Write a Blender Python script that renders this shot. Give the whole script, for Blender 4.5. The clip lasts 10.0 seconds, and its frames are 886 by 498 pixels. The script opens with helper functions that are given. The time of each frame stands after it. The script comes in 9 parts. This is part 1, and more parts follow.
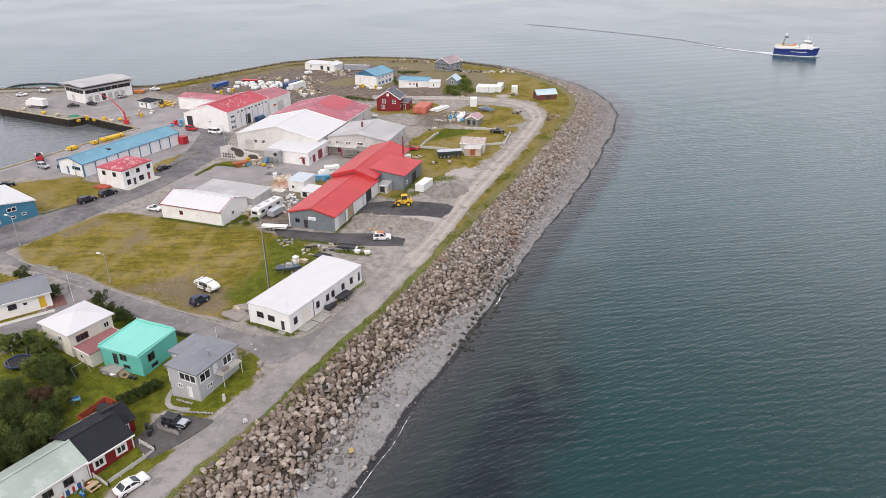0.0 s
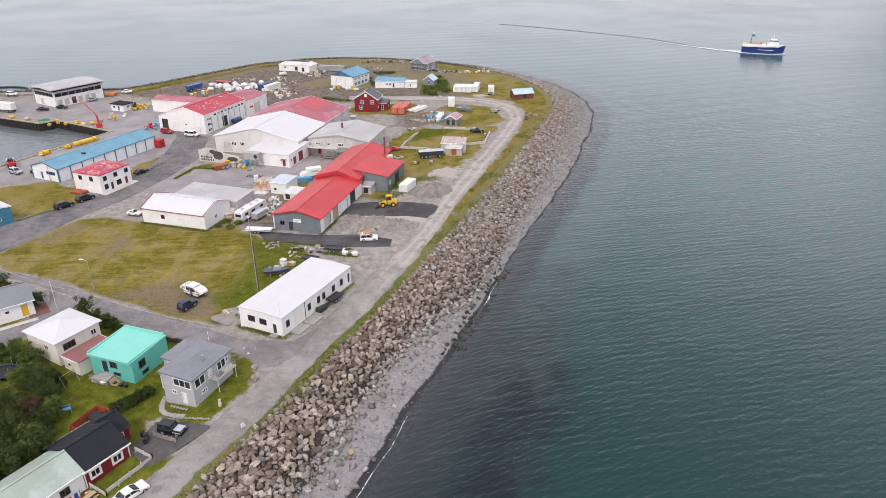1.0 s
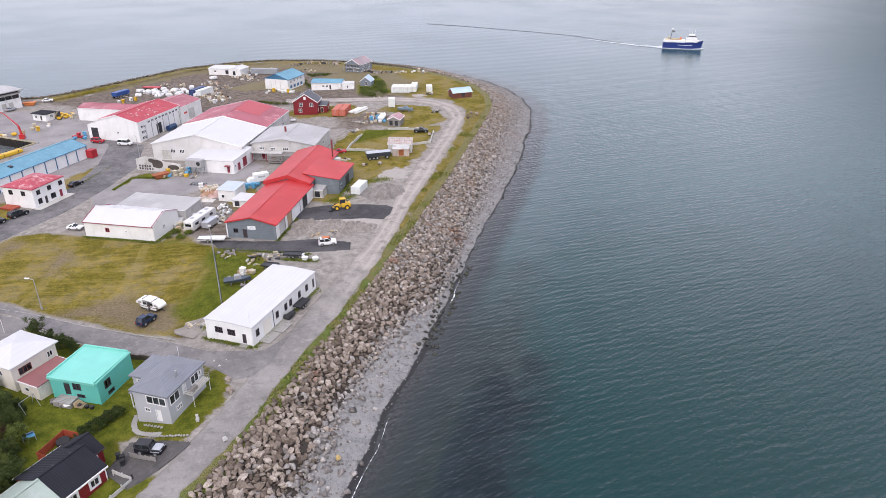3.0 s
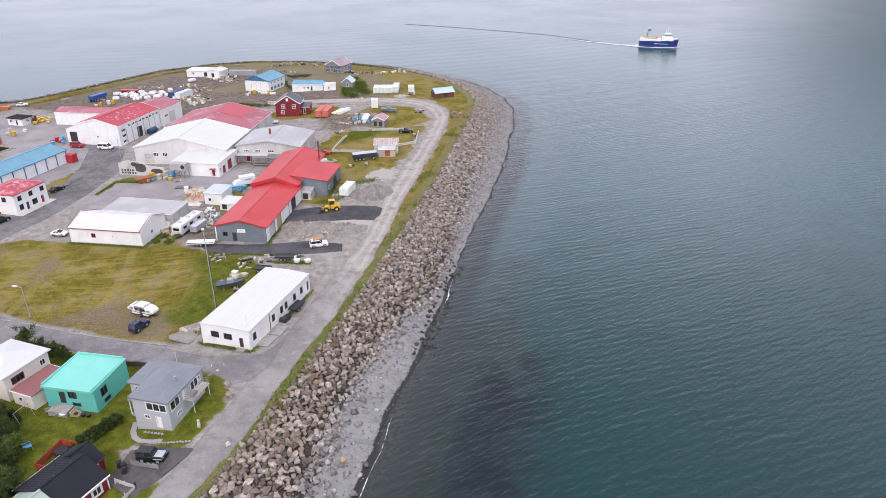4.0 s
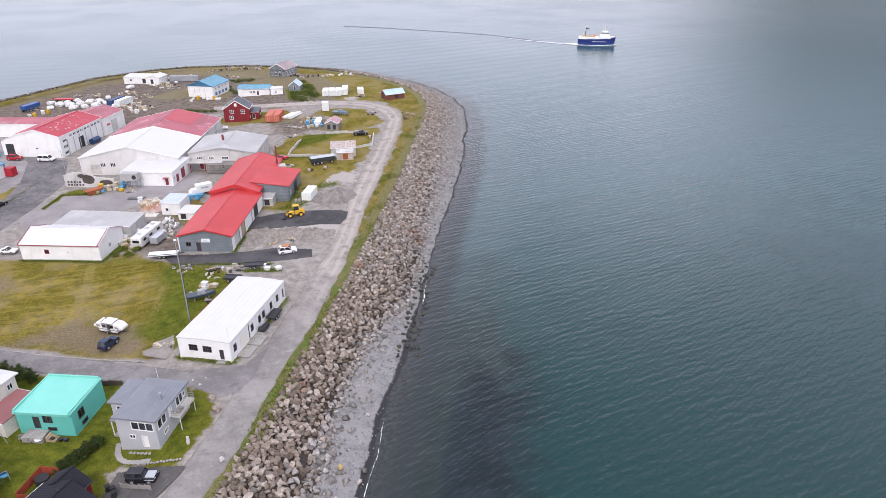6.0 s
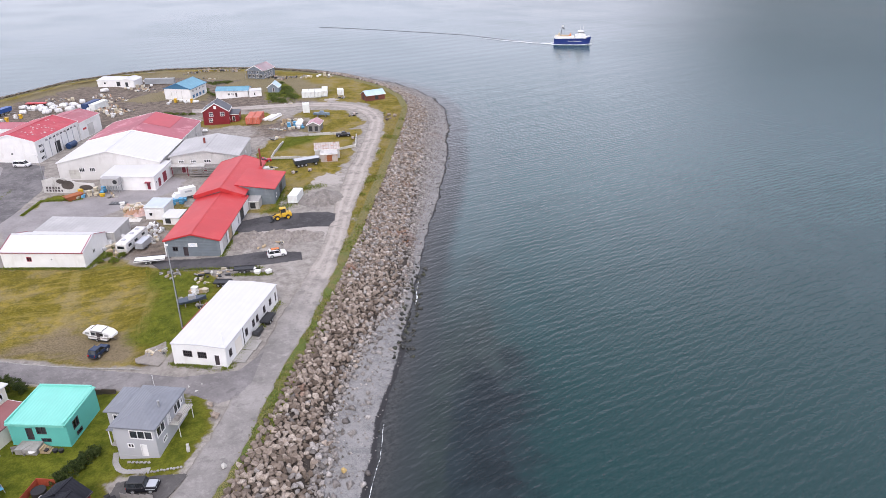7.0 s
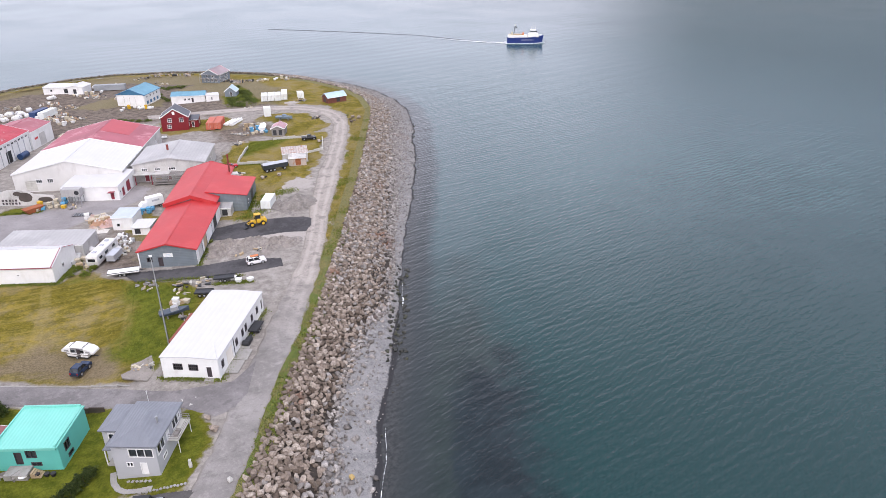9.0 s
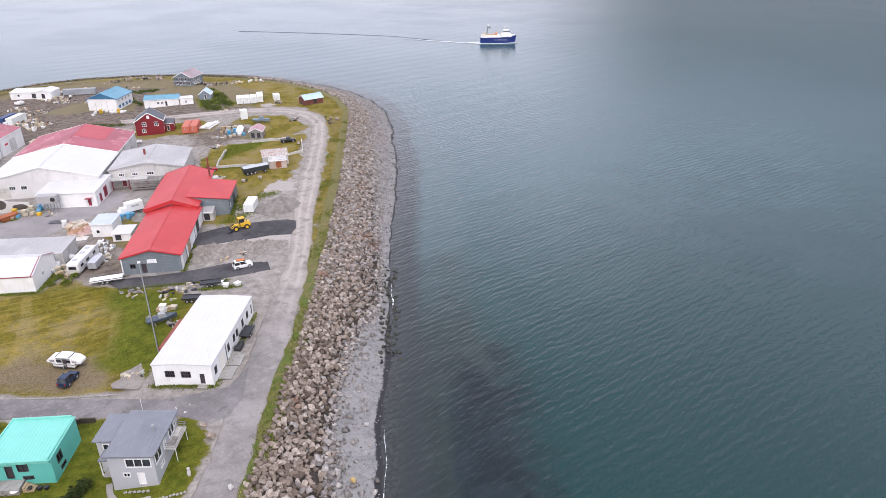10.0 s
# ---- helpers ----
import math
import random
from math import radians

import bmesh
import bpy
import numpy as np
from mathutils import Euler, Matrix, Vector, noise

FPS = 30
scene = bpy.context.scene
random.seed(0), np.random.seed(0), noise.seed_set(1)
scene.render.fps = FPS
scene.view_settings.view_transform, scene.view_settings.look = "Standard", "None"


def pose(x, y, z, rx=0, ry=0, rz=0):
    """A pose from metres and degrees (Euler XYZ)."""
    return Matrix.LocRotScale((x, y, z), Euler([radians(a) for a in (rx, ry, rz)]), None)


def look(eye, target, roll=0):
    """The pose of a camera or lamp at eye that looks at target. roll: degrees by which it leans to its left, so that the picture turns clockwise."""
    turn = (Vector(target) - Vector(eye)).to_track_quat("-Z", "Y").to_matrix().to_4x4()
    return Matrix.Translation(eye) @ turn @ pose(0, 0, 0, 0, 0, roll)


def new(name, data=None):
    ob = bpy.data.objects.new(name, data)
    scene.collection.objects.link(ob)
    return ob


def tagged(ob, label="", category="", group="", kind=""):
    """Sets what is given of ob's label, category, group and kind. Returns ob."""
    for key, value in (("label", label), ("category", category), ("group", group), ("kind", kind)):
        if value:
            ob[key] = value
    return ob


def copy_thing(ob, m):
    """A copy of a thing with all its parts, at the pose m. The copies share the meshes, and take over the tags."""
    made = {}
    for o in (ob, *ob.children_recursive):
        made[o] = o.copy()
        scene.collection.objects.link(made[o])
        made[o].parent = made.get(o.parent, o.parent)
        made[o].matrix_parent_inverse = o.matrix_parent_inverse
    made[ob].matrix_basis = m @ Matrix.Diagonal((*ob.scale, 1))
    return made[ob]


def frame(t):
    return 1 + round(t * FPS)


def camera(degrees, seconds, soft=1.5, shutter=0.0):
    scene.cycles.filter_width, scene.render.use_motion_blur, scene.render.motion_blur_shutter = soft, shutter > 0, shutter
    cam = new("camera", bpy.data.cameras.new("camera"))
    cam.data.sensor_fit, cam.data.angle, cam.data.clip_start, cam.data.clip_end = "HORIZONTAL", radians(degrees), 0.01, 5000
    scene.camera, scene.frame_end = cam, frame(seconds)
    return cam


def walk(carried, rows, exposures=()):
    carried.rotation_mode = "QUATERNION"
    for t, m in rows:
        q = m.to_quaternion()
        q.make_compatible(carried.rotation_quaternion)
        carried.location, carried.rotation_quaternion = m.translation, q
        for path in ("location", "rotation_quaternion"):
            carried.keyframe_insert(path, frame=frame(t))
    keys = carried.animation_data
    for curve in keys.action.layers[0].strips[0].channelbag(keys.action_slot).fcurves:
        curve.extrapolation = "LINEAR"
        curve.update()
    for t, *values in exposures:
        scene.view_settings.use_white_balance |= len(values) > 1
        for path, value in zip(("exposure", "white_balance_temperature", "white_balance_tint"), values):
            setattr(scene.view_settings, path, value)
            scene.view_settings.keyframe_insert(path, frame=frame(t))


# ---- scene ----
cam = camera(65.83, 10.0, soft=0.7)
# seconds, place in metres, yaw, pitch and roll in degrees
PATH = [
    (0, 0.000, 0.000, 66.514, -0.000, -25.437, -0.294),
    (0.5, -1.848, -0.165, 66.586, -1.444, -25.451, -0.251),
    (1, -3.631, -0.305, 66.682, -2.633, -25.454, -0.201),
    (1.5, -5.400, -0.413, 66.801, -4.227, -25.473, -0.146),
    (2, -7.163, -0.441, 66.940, -6.020, -25.504, -0.129),
    (2.5, -8.911, -0.406, 67.012, -7.787, -25.507, -0.102),
    (4, -14.216, 0.128, 67.053, -11.304, -25.486, -0.168),
    (4.5, -15.987, 0.466, 67.052, -12.611, -25.474, -0.164),
    (5, -17.736, 0.865, 67.029, -14.053, -25.463, -0.176),
    (5.5, -19.468, 1.292, 67.016, -15.477, -25.454, -0.244),
    (6, -21.170, 1.761, 67.006, -16.853, -25.418, -0.232),
    (7.5, -26.259, 3.486, 67.036, -20.284, -25.405, -0.271),
    (8, -27.906, 4.132, 67.087, -21.439, -25.409, -0.307),
    (8.5, -29.503, 4.843, 67.095, -22.582, -25.404, -0.323),
    (9, -31.096, 5.553, 67.064, -23.730, -25.400, -0.368),
    (9.5, -32.679, 6.291, 67.028, -24.938, -25.394, -0.419),
    (10, -34.264, 7.023, 66.967, -26.290, -25.360, -0.440),
]
walk(cam, [(t, pose(x, y, z, 0, 0, yaw) @ pose(0, 0, 0, 90 + pitch) @ pose(0, 0, 0, 0, 0, roll)) for t, x, y, z, yaw, pitch, roll in PATH],
     [(0.0, -0.12, 6820, 12), (2.5, -0.06, 6420, 15), (5.0, 0.0, 6330, 15.5), (10.0, 0.05, 6340, 15.5)])
SKY = 1.0

# ---- world and light: overcast summer day over a fjord ----
world = bpy.data.worlds.new("overcast_sky")
scene.world = world
world.use_nodes = True
wn, wl = world.node_tree.nodes, world.node_tree.links
wn.clear()


def wnode(kind, **inputs):
    nd = wn.new(kind)
    for key, value in inputs.items():
        nd.inputs[key.replace("_", " ")].default_value = value
    return nd


sky = wn.new("ShaderNodeTexSky")
sky.sky_type, sky.sun_disc = "NISHITA", False
sky.sun_elevation, sky.sun_rotation = radians(48), radians(200)
sky.dust_density, sky.air_density = 4.0, 1.0
wtc = wn.new("ShaderNodeTexCoord")
wmap = wn.new("ShaderNodeMapping")
wmap.inputs["Scale"].default_value = (1.0, 1.0, 2.2)
wl.new(wtc.outputs["Generated"], wmap.inputs["Vector"])
cloud = wnode("ShaderNodeTexNoise", Scale=1.7, Detail=5.0, Roughness=0.55)
wl.new(wmap.outputs["Vector"], cloud.inputs["Vector"])
cramp = wn.new("ShaderNodeValToRGB")
cramp.color_ramp.elements[0].position, cramp.color_ramp.elements[0].color = 0.3, (0.80, 0.83, 0.97, 1)
cramp.color_ramp.elements[1].position, cramp.color_ramp.elements[1].color = 0.7, (1.15, 1.14, 1.24, 1)
wl.new(cloud.outputs["Fac"], cramp.inputs["Fac"])
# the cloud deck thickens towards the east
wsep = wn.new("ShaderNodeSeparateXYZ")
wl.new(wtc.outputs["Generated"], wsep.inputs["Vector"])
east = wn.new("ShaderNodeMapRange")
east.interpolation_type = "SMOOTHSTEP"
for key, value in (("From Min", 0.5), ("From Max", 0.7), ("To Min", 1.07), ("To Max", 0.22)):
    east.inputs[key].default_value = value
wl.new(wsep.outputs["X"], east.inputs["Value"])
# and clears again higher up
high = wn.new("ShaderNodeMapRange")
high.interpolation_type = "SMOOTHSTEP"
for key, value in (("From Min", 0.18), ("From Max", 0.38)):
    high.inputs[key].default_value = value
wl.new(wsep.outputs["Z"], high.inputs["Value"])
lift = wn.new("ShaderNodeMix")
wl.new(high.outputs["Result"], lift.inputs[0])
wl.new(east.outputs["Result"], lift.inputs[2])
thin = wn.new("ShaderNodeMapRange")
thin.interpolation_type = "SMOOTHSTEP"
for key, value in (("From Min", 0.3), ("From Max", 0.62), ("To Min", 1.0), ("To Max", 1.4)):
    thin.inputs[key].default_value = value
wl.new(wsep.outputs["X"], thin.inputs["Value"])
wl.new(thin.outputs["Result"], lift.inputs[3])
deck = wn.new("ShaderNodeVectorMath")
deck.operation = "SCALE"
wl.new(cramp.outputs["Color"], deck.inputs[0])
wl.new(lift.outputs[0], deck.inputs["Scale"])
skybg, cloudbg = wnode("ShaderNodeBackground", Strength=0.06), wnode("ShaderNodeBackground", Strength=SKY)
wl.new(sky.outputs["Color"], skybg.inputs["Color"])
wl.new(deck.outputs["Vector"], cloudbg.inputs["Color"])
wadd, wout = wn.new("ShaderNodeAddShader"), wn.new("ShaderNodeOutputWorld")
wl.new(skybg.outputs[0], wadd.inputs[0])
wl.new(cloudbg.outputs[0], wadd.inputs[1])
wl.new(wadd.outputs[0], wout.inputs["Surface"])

sun = new("sun", bpy.data.lights.new("sun", "SUN"))
sun.data.energy, sun.data.angle, sun.data.color = 1.35, radians(16), (1.0, 0.95, 0.89)
sun.matrix_world = look((0, 0, 300), (0 + 60, 0 + 150, 300 - 180))
# ---- materials ----
MATS = {}


def tree(name):
    m = bpy.data.materials.new(name)
    m.use_nodes = True
    nt = m.node_tree
    nt.nodes.clear()
    out, bsdf = nt.nodes.new("ShaderNodeOutputMaterial"), nt.nodes.new("ShaderNodeBsdfPrincipled")
    nt.links.new(bsdf.outputs[0], out.inputs["Surface"])
    return m, nt, bsdf


def noise_node(nt, vec, scale, detail=4.0, rough=0.55):
    nd = nt.nodes.new("ShaderNodeTexNoise")
    nd.inputs["Scale"].default_value, nd.inputs["Detail"].default_value, nd.inputs["Roughness"].default_value = scale, detail, rough
    if vec is not None:
        nt.links.new(vec, nd.inputs["Vector"])
    return nd.outputs["Fac"]


def mixer(nt, fac, a, b, mode="MIX"):
    nd = nt.nodes.new("ShaderNodeMix")
    nd.data_type, nd.blend_type = "RGBA", mode
    for sock, value in ((nd.inputs[0], fac), (nd.inputs[6], a), (nd.inputs[7], b)):
        if hasattr(value, "is_output"):
            nt.links.new(value, sock)
        elif isinstance(value, tuple):
            sock.default_value = (*value[:3], 1)
        else:
            sock.default_value = value
    return nd.outputs[2]


def span(nt, value, a, b, c=0.0, d=1.0):
    nd = nt.nodes.new("ShaderNodeMapRange")
    nd.interpolation_type = "SMOOTHSTEP"
    for key, v in (("From Min", a), ("From Max", b), ("To Min", c), ("To Max", d)):
        nd.inputs[key].default_value = v
    nt.links.new(value, nd.inputs["Value"])
    return nd.outputs["Result"]


def maths(nt, op, a, b=0.0):
    nd = nt.nodes.new("ShaderNodeMath")
    nd.operation = op
    for sock, v in ((nd.inputs[0], a), (nd.inputs[1], b)):
        if hasattr(v, "is_output"):
            nt.links.new(v, sock)
        else:
            sock.default_value = v
    return nd.outputs[0]


def coords(nt, which="Object", scale=(1, 1, 1)):
    tc, mp = nt.nodes.new("ShaderNodeTexCoord"), nt.nodes.new("ShaderNodeMapping")
    mp.inputs["Scale"].default_value = scale
    nt.links.new(tc.outputs[which], mp.inputs["Vector"])
    return mp.outputs["Vector"]


def bumped(nt, bsdf, height, strength, distance):
    nd = nt.nodes.new("ShaderNodeBump")
    nd.inputs["Strength"].default_value, nd.inputs["Distance"].default_value = strength, distance
    nt.links.new(height, nd.inputs["Height"])
    nt.links.new(nd.outputs[0], bsdf.inputs["Normal"])


def shade(c, k):
    return tuple(min(1.0, v * k) for v in c[:3])


def mat(name, colour, rough=0.6, metal=0.0, vary=0.18, grain=6.0, stain=None, stain_amount=0.35, stain_scale=0.7,
        ribs=0.0, rib_axis=0, rib_tone=0.06, bump=0.25, tint=0.0, spec=0.5):
    """A weathered surface: broad and fine variation of its colour, optional stains, ribs of sheet metal or boards."""
    if name in MATS:
        return MATS[name]
    m, nt, bsdf = tree(name)
    vec = coords(nt)
    broad, fine = noise_node(nt, vec, stain_scale * 0.5, 5.0), noise_node(nt, vec, grain, 3.0)
    both = maths(nt, "ADD", maths(nt, "MULTIPLY", broad, 0.65), maths(nt, "MULTIPLY", fine, 0.35))
    col = mixer(nt, span(nt, both, 0.3, 0.7), shade(colour, 1 - vary), shade(colour, 1 + vary * 0.6))
    if stain:
        streak = noise_node(nt, coords(nt, "Object", (1, 1, 0.35)), stain_scale, 6.0, 0.65)
        col = mixer(nt, maths(nt, "MULTIPLY", span(nt, streak, 0.5, 0.68), stain_amount), col, stain)
    if tint:
        info = nt.nodes.new("ShaderNodeObjectInfo")
        col = mixer(nt, tint, col, mixer(nt, info.outputs["Random"], shade(colour, 0.45), shade(colour, 1.5)))
    nt.links.new(col, bsdf.inputs["Base Color"])
    bsdf.inputs["Roughness"].default_value, bsdf.inputs["Metallic"].default_value = rough, metal
    bsdf.inputs["Specular IOR Level"].default_value = spec
    if ribs:
        wave = nt.nodes.new("ShaderNodeTexWave")
        wave.bands_direction = "XYZ"[rib_axis]
        wave.inputs["Scale"].default_value = 0.314 / ribs
        nt.links.new(vec, wave.inputs["Vector"])
        col = mixer(nt, maths(nt, "MULTIPLY", span(nt, wave.outputs["Fac"], 0.75, 1.0), rib_tone), col, shade(colour, 0.5))
        nt.links.new(col, bsdf.inputs["Base Color"])
        bumped(nt, bsdf, wave.outputs["Fac"], 0.7, 0.04)
    else:
        bumped(nt, bsdf, fine, bump, 0.02)
    MATS[name] = m
    return m


def glass_dark(name, colour=(0.02, 0.024, 0.028)):
    m, nt, bsdf = tree(name)
    col = mixer(nt, span(nt, noise_node(nt, coords(nt), 0.9, 2.0), 0.35, 0.65), shade(colour, 0.6), shade(colour, 2.2))
    nt.links.new(col, bsdf.inputs["Base Color"])
    bsdf.inputs["Roughness"].default_value, bsdf.inputs["IOR"].default_value = 0.06, 1.5
    return m


WHITE_WALL = mat("white_painted_wall", (0.79, 0.79, 0.775), 0.6, vary=0.08, stain=(0.55, 0.53, 0.48), stain_amount=0.3)
WHITE_ROOF = mat("white_sheet_roof", (0.58, 0.582, 0.588), 0.5, vary=0.04, stain=(0.56, 0.56, 0.56), stain_amount=0.2, ribs=1.0)
OLD_WHITE = mat("weathered_white_wall", (0.54, 0.53, 0.51), 0.75, vary=0.2, stain=(0.28, 0.265, 0.24), stain_amount=0.65, stain_scale=0.5)
WHITE_TRIM = mat("white_trim", (0.8, 0.8, 0.79), 0.5, vary=0.05)
CREAM = mat("cream_render", (0.76, 0.72, 0.64), 0.8, vary=0.08, stain=(0.52, 0.49, 0.42))
GREY_WALL = mat("light_grey_cladding", (0.42, 0.43, 0.45), 0.6, vary=0.05)
GREY_ROOF = mat("blue_grey_roof", (0.185, 0.198, 0.222), 0.45, vary=0.1, stain=(0.23, 0.243, 0.265), ribs=0.5)
SLATE_WALL = mat("slate_grey_cladding", (0.16, 0.19, 0.21), 0.55, vary=0.12, stain=(0.27, 0.29, 0.3), ribs=0.4, rib_axis=2)
TURQ_WALL = mat("turquoise_wall", (0.12, 0.50, 0.43), 0.6, vary=0.06)
TURQ_ROOF = mat("turquoise_sheet_roof", (0.19, 0.57, 0.48), 0.42, vary=0.05, ribs=0.5)
RED_WALL = mat("dark_red_cladding", (0.21, 0.014, 0.022), 0.55, vary=0.15, ribs=0.2)
RED_ROOF = mat("bright_red_sheet_roof", (0.45, 0.03, 0.032), 0.45, vary=0.1, stain=(0.5, 0.07, 0.065), stain_amount=0.4, stain_scale=0.3)
MAROON_ROOF = mat("faded_maroon_roof", (0.36, 0.1, 0.127), 0.6, vary=0.2, stain=(0.56, 0.28, 0.30), stain_amount=0.7, stain_scale=0.22)
SPOT_ROOF = mat("flaking_red_roof", (0.40, 0.03, 0.05), 0.5, vary=0.18, stain=(0.5, 0.12, 0.13), stain_amount=0.5, stain_scale=0.6)
PINK_ROOF = mat("bleached_pink_roof", (0.46, 0.27, 0.30), 0.7, vary=0.2, stain=(0.36, 0.32, 0.35), stain_amount=0.7)
GREY_PINK = mat("grey_pink_roof", (0.33, 0.27, 0.285), 0.7, vary=0.2, stain=(0.42, 0.22, 0.24), stain_amount=0.6, stain_scale=0.3)
DARK_ROOF = mat("charcoal_sheet_roof", (0.016, 0.017, 0.024), 0.7, vary=0.2, ribs=0.35, rib_tone=0.4, spec=0.25)
BLUE_ROOF = mat("sky_blue_sheet_roof", (0.12, 0.29, 0.385), 0.5, vary=0.14, stain=(0.2, 0.38, 0.48), stain_amount=0.5, ribs=0.8)
PALE_BLUE = mat("pale_blue_sheet", (0.42, 0.56, 0.66), 0.5, vary=0.1, stain=(0.55, 0.6, 0.62), ribs=0.5)
GREEN_ROOF = mat("pale_green_roof", (0.32, 0.39, 0.335), 0.55, vary=0.14, stain=(0.42, 0.47, 0.45), stain_amount=0.8, stain_scale=0.35)
SILVER_ROOF = mat("weathered_zinc_roof", (0.4, 0.395, 0.39), 0.65, 0.05, vary=0.14, grain=1.2, stain=(0.52, 0.515, 0.505), stain_amount=0.6, stain_scale=0.16, ribs=0.9, rib_tone=0.12)
CONCRETE = mat("weathered_concrete", (0.33, 0.32, 0.3), 0.85, vary=0.2, stain=(0.18, 0.17, 0.15), stain_amount=0.5)
PALE_CONCRETE = mat("pale_concrete", (0.5, 0.49, 0.45), 0.85, vary=0.15, stain=(0.32, 0.31, 0.27), stain_amount=0.5)
DARK_TRIM = mat("dark_trim", (0.05, 0.04, 0.045), 0.5)
MAROON_TRIM = mat("maroon_trim", (0.26, 0.03, 0.05), 0.5)
BLUE_TRIM = mat("blue_trim", (0.05, 0.16, 0.3), 0.5)
BLUE_WALL = mat("blue_cladding", (0.05, 0.2, 0.3), 0.55, vary=0.12, ribs=0.3)
HUT_WALL = mat("blue_grey_boards", (0.2, 0.235, 0.275), 0.75, vary=0.2)
BROWN_WALL = mat("tarred_brown_boards", (0.16, 0.055, 0.04), 0.75, vary=0.2, ribs=0.25)
RUST_ROOF = mat("rust_striped_sheet", (0.46, 0.41, 0.38), 0.75, vary=0.2, stain=(0.33, 0.1, 0.035), stain_amount=0.9, stain_scale=1.3, ribs=0.8, rib_tone=0.6)
GREY_BLUE_ROOF = mat("grey_blue_sheet_roof", (0.46, 0.52, 0.57), 0.5, vary=0.1, stain=(0.58, 0.6, 0.62))
RUST = mat("rusty_sheet", (0.46, 0.4, 0.36), 0.75, vary=0.2, stain=(0.4, 0.14, 0.045), stain_amount=1.0, stain_scale=0.6, ribs=0.4)
BARE_WOOD = mat("bare_timber", (0.42, 0.32, 0.2), 0.75, vary=0.2)
GREY_WOOD = mat("grey_timber", (0.25, 0.235, 0.22), 0.8, vary=0.2)
RED_FENCE = mat("red_stained_boards", (0.36, 0.07, 0.035), 0.7, vary=0.15)
STEEL = mat("galvanised_steel", (0.42, 0.43, 0.44), 0.45, 0.5, vary=0.12)
BLACK = mat("black_rubber", (0.018, 0.018, 0.02), 0.8, vary=0.2)
DARK_METAL = mat("dark_metal", (0.04, 0.042, 0.046), 0.5, 0.3, vary=0.2)
YELLOW = mat("yellow_paint", (0.65, 0.4, 0.025), 0.45, vary=0.1)
ORANGE = mat("orange_paint", (0.62, 0.19, 0.05), 0.5, vary=0.12)
CONT_RED = mat("faded_red_container", (0.50, 0.12, 0.07), 0.55, vary=0.15, stain=(0.5, 0.25, 0.18), ribs=0.3, rib_axis=1)
CONT_WHITE = mat("white_container", (0.74, 0.77, 0.75), 0.5, vary=0.06, stain=(0.5, 0.45, 0.38), ribs=0.3, rib_axis=1)
RED_PAINT = mat("red_paint", (0.5, 0.025, 0.03), 0.4, vary=0.1)
BLUE_PAINT = mat("blue_paint", (0.03, 0.09, 0.3), 0.4, vary=0.1)
SKYBLUE = mat("light_blue_plastic", (0.12, 0.38, 0.6), 0.5, vary=0.12)
TUB = mat("off_white_plastic", (0.54, 0.48, 0.36), 0.6, vary=0.12, tint=0.25)
WHITE_PLASTIC = mat("white_plastic", (0.76, 0.76, 0.74), 0.5, vary=0.06)
CAR_WHITE = mat("white_car_paint", (0.78, 0.78, 0.78), 0.25, vary=0.03)
CAR_BLACK = mat("black_car_paint", (0.015, 0.016, 0.02), 0.2, vary=0.1)
CAR_BLUE = mat("navy_car_paint", (0.014, 0.03, 0.07), 0.22, vary=0.1)
CAR_SILVER = mat("silver_car_paint", (0.5, 0.52, 0.55), 0.25, 0.4, vary=0.05)
CAR_RED = mat("red_car_paint", (0.42, 0.015, 0.03), 0.25, vary=0.08)
HULL_BLUE = mat("ship_blue", (0.012, 0.03, 0.16), 0.35, vary=0.08)
LIGHT_RED, LIGHT_CLEAR = mat("tail_light_red", (0.4, 0.01, 0.01), 0.2), mat("headlight_clear", (0.7, 0.72, 0.75), 0.1)
GLASS = glass_dark("window_glass")
BARK = mat("bark", (0.11, 0.085, 0.06), 0.9, vary=0.25)


def leaf_material(name, a, b):
    m, nt, bsdf = tree(name)
    geo = nt.nodes.new("ShaderNodeNewGeometry")
    clump = span(nt, noise_node(nt, coords(nt), 0.8, 3.0), 0.36, 0.64)
    col = mixer(nt, maths(nt, "ADD", maths(nt, "MULTIPLY", geo.outputs["Random Per Island"], 0.55), maths(nt, "MULTIPLY", clump, 0.45)), a, b)
    nt.links.new(col, bsdf.inputs["Base Color"])
    bsdf.inputs["Roughness"].default_value, bsdf.inputs["Specular IOR Level"].default_value = 0.7, 0.2
    return m


LEAF_DARK = leaf_material("dark_green_leaves", (0.014, 0.026, 0.007), (0.085, 0.115, 0.028))
LEAF_MID = leaf_material("mid_green_leaves", (0.026, 0.046, 0.01), (0.165, 0.2, 0.045))
LEAF_BROWN = leaf_material("bronze_leaves", (0.035, 0.024, 0.013), (0.13, 0.075, 0.04))
WEED = leaf_material("green_weeds", (0.07, 0.105, 0.012), (0.19, 0.22, 0.035))
DRYGRASS = leaf_material("dry_grass_tufts", (0.17, 0.15, 0.04), (0.3, 0.25, 0.1))


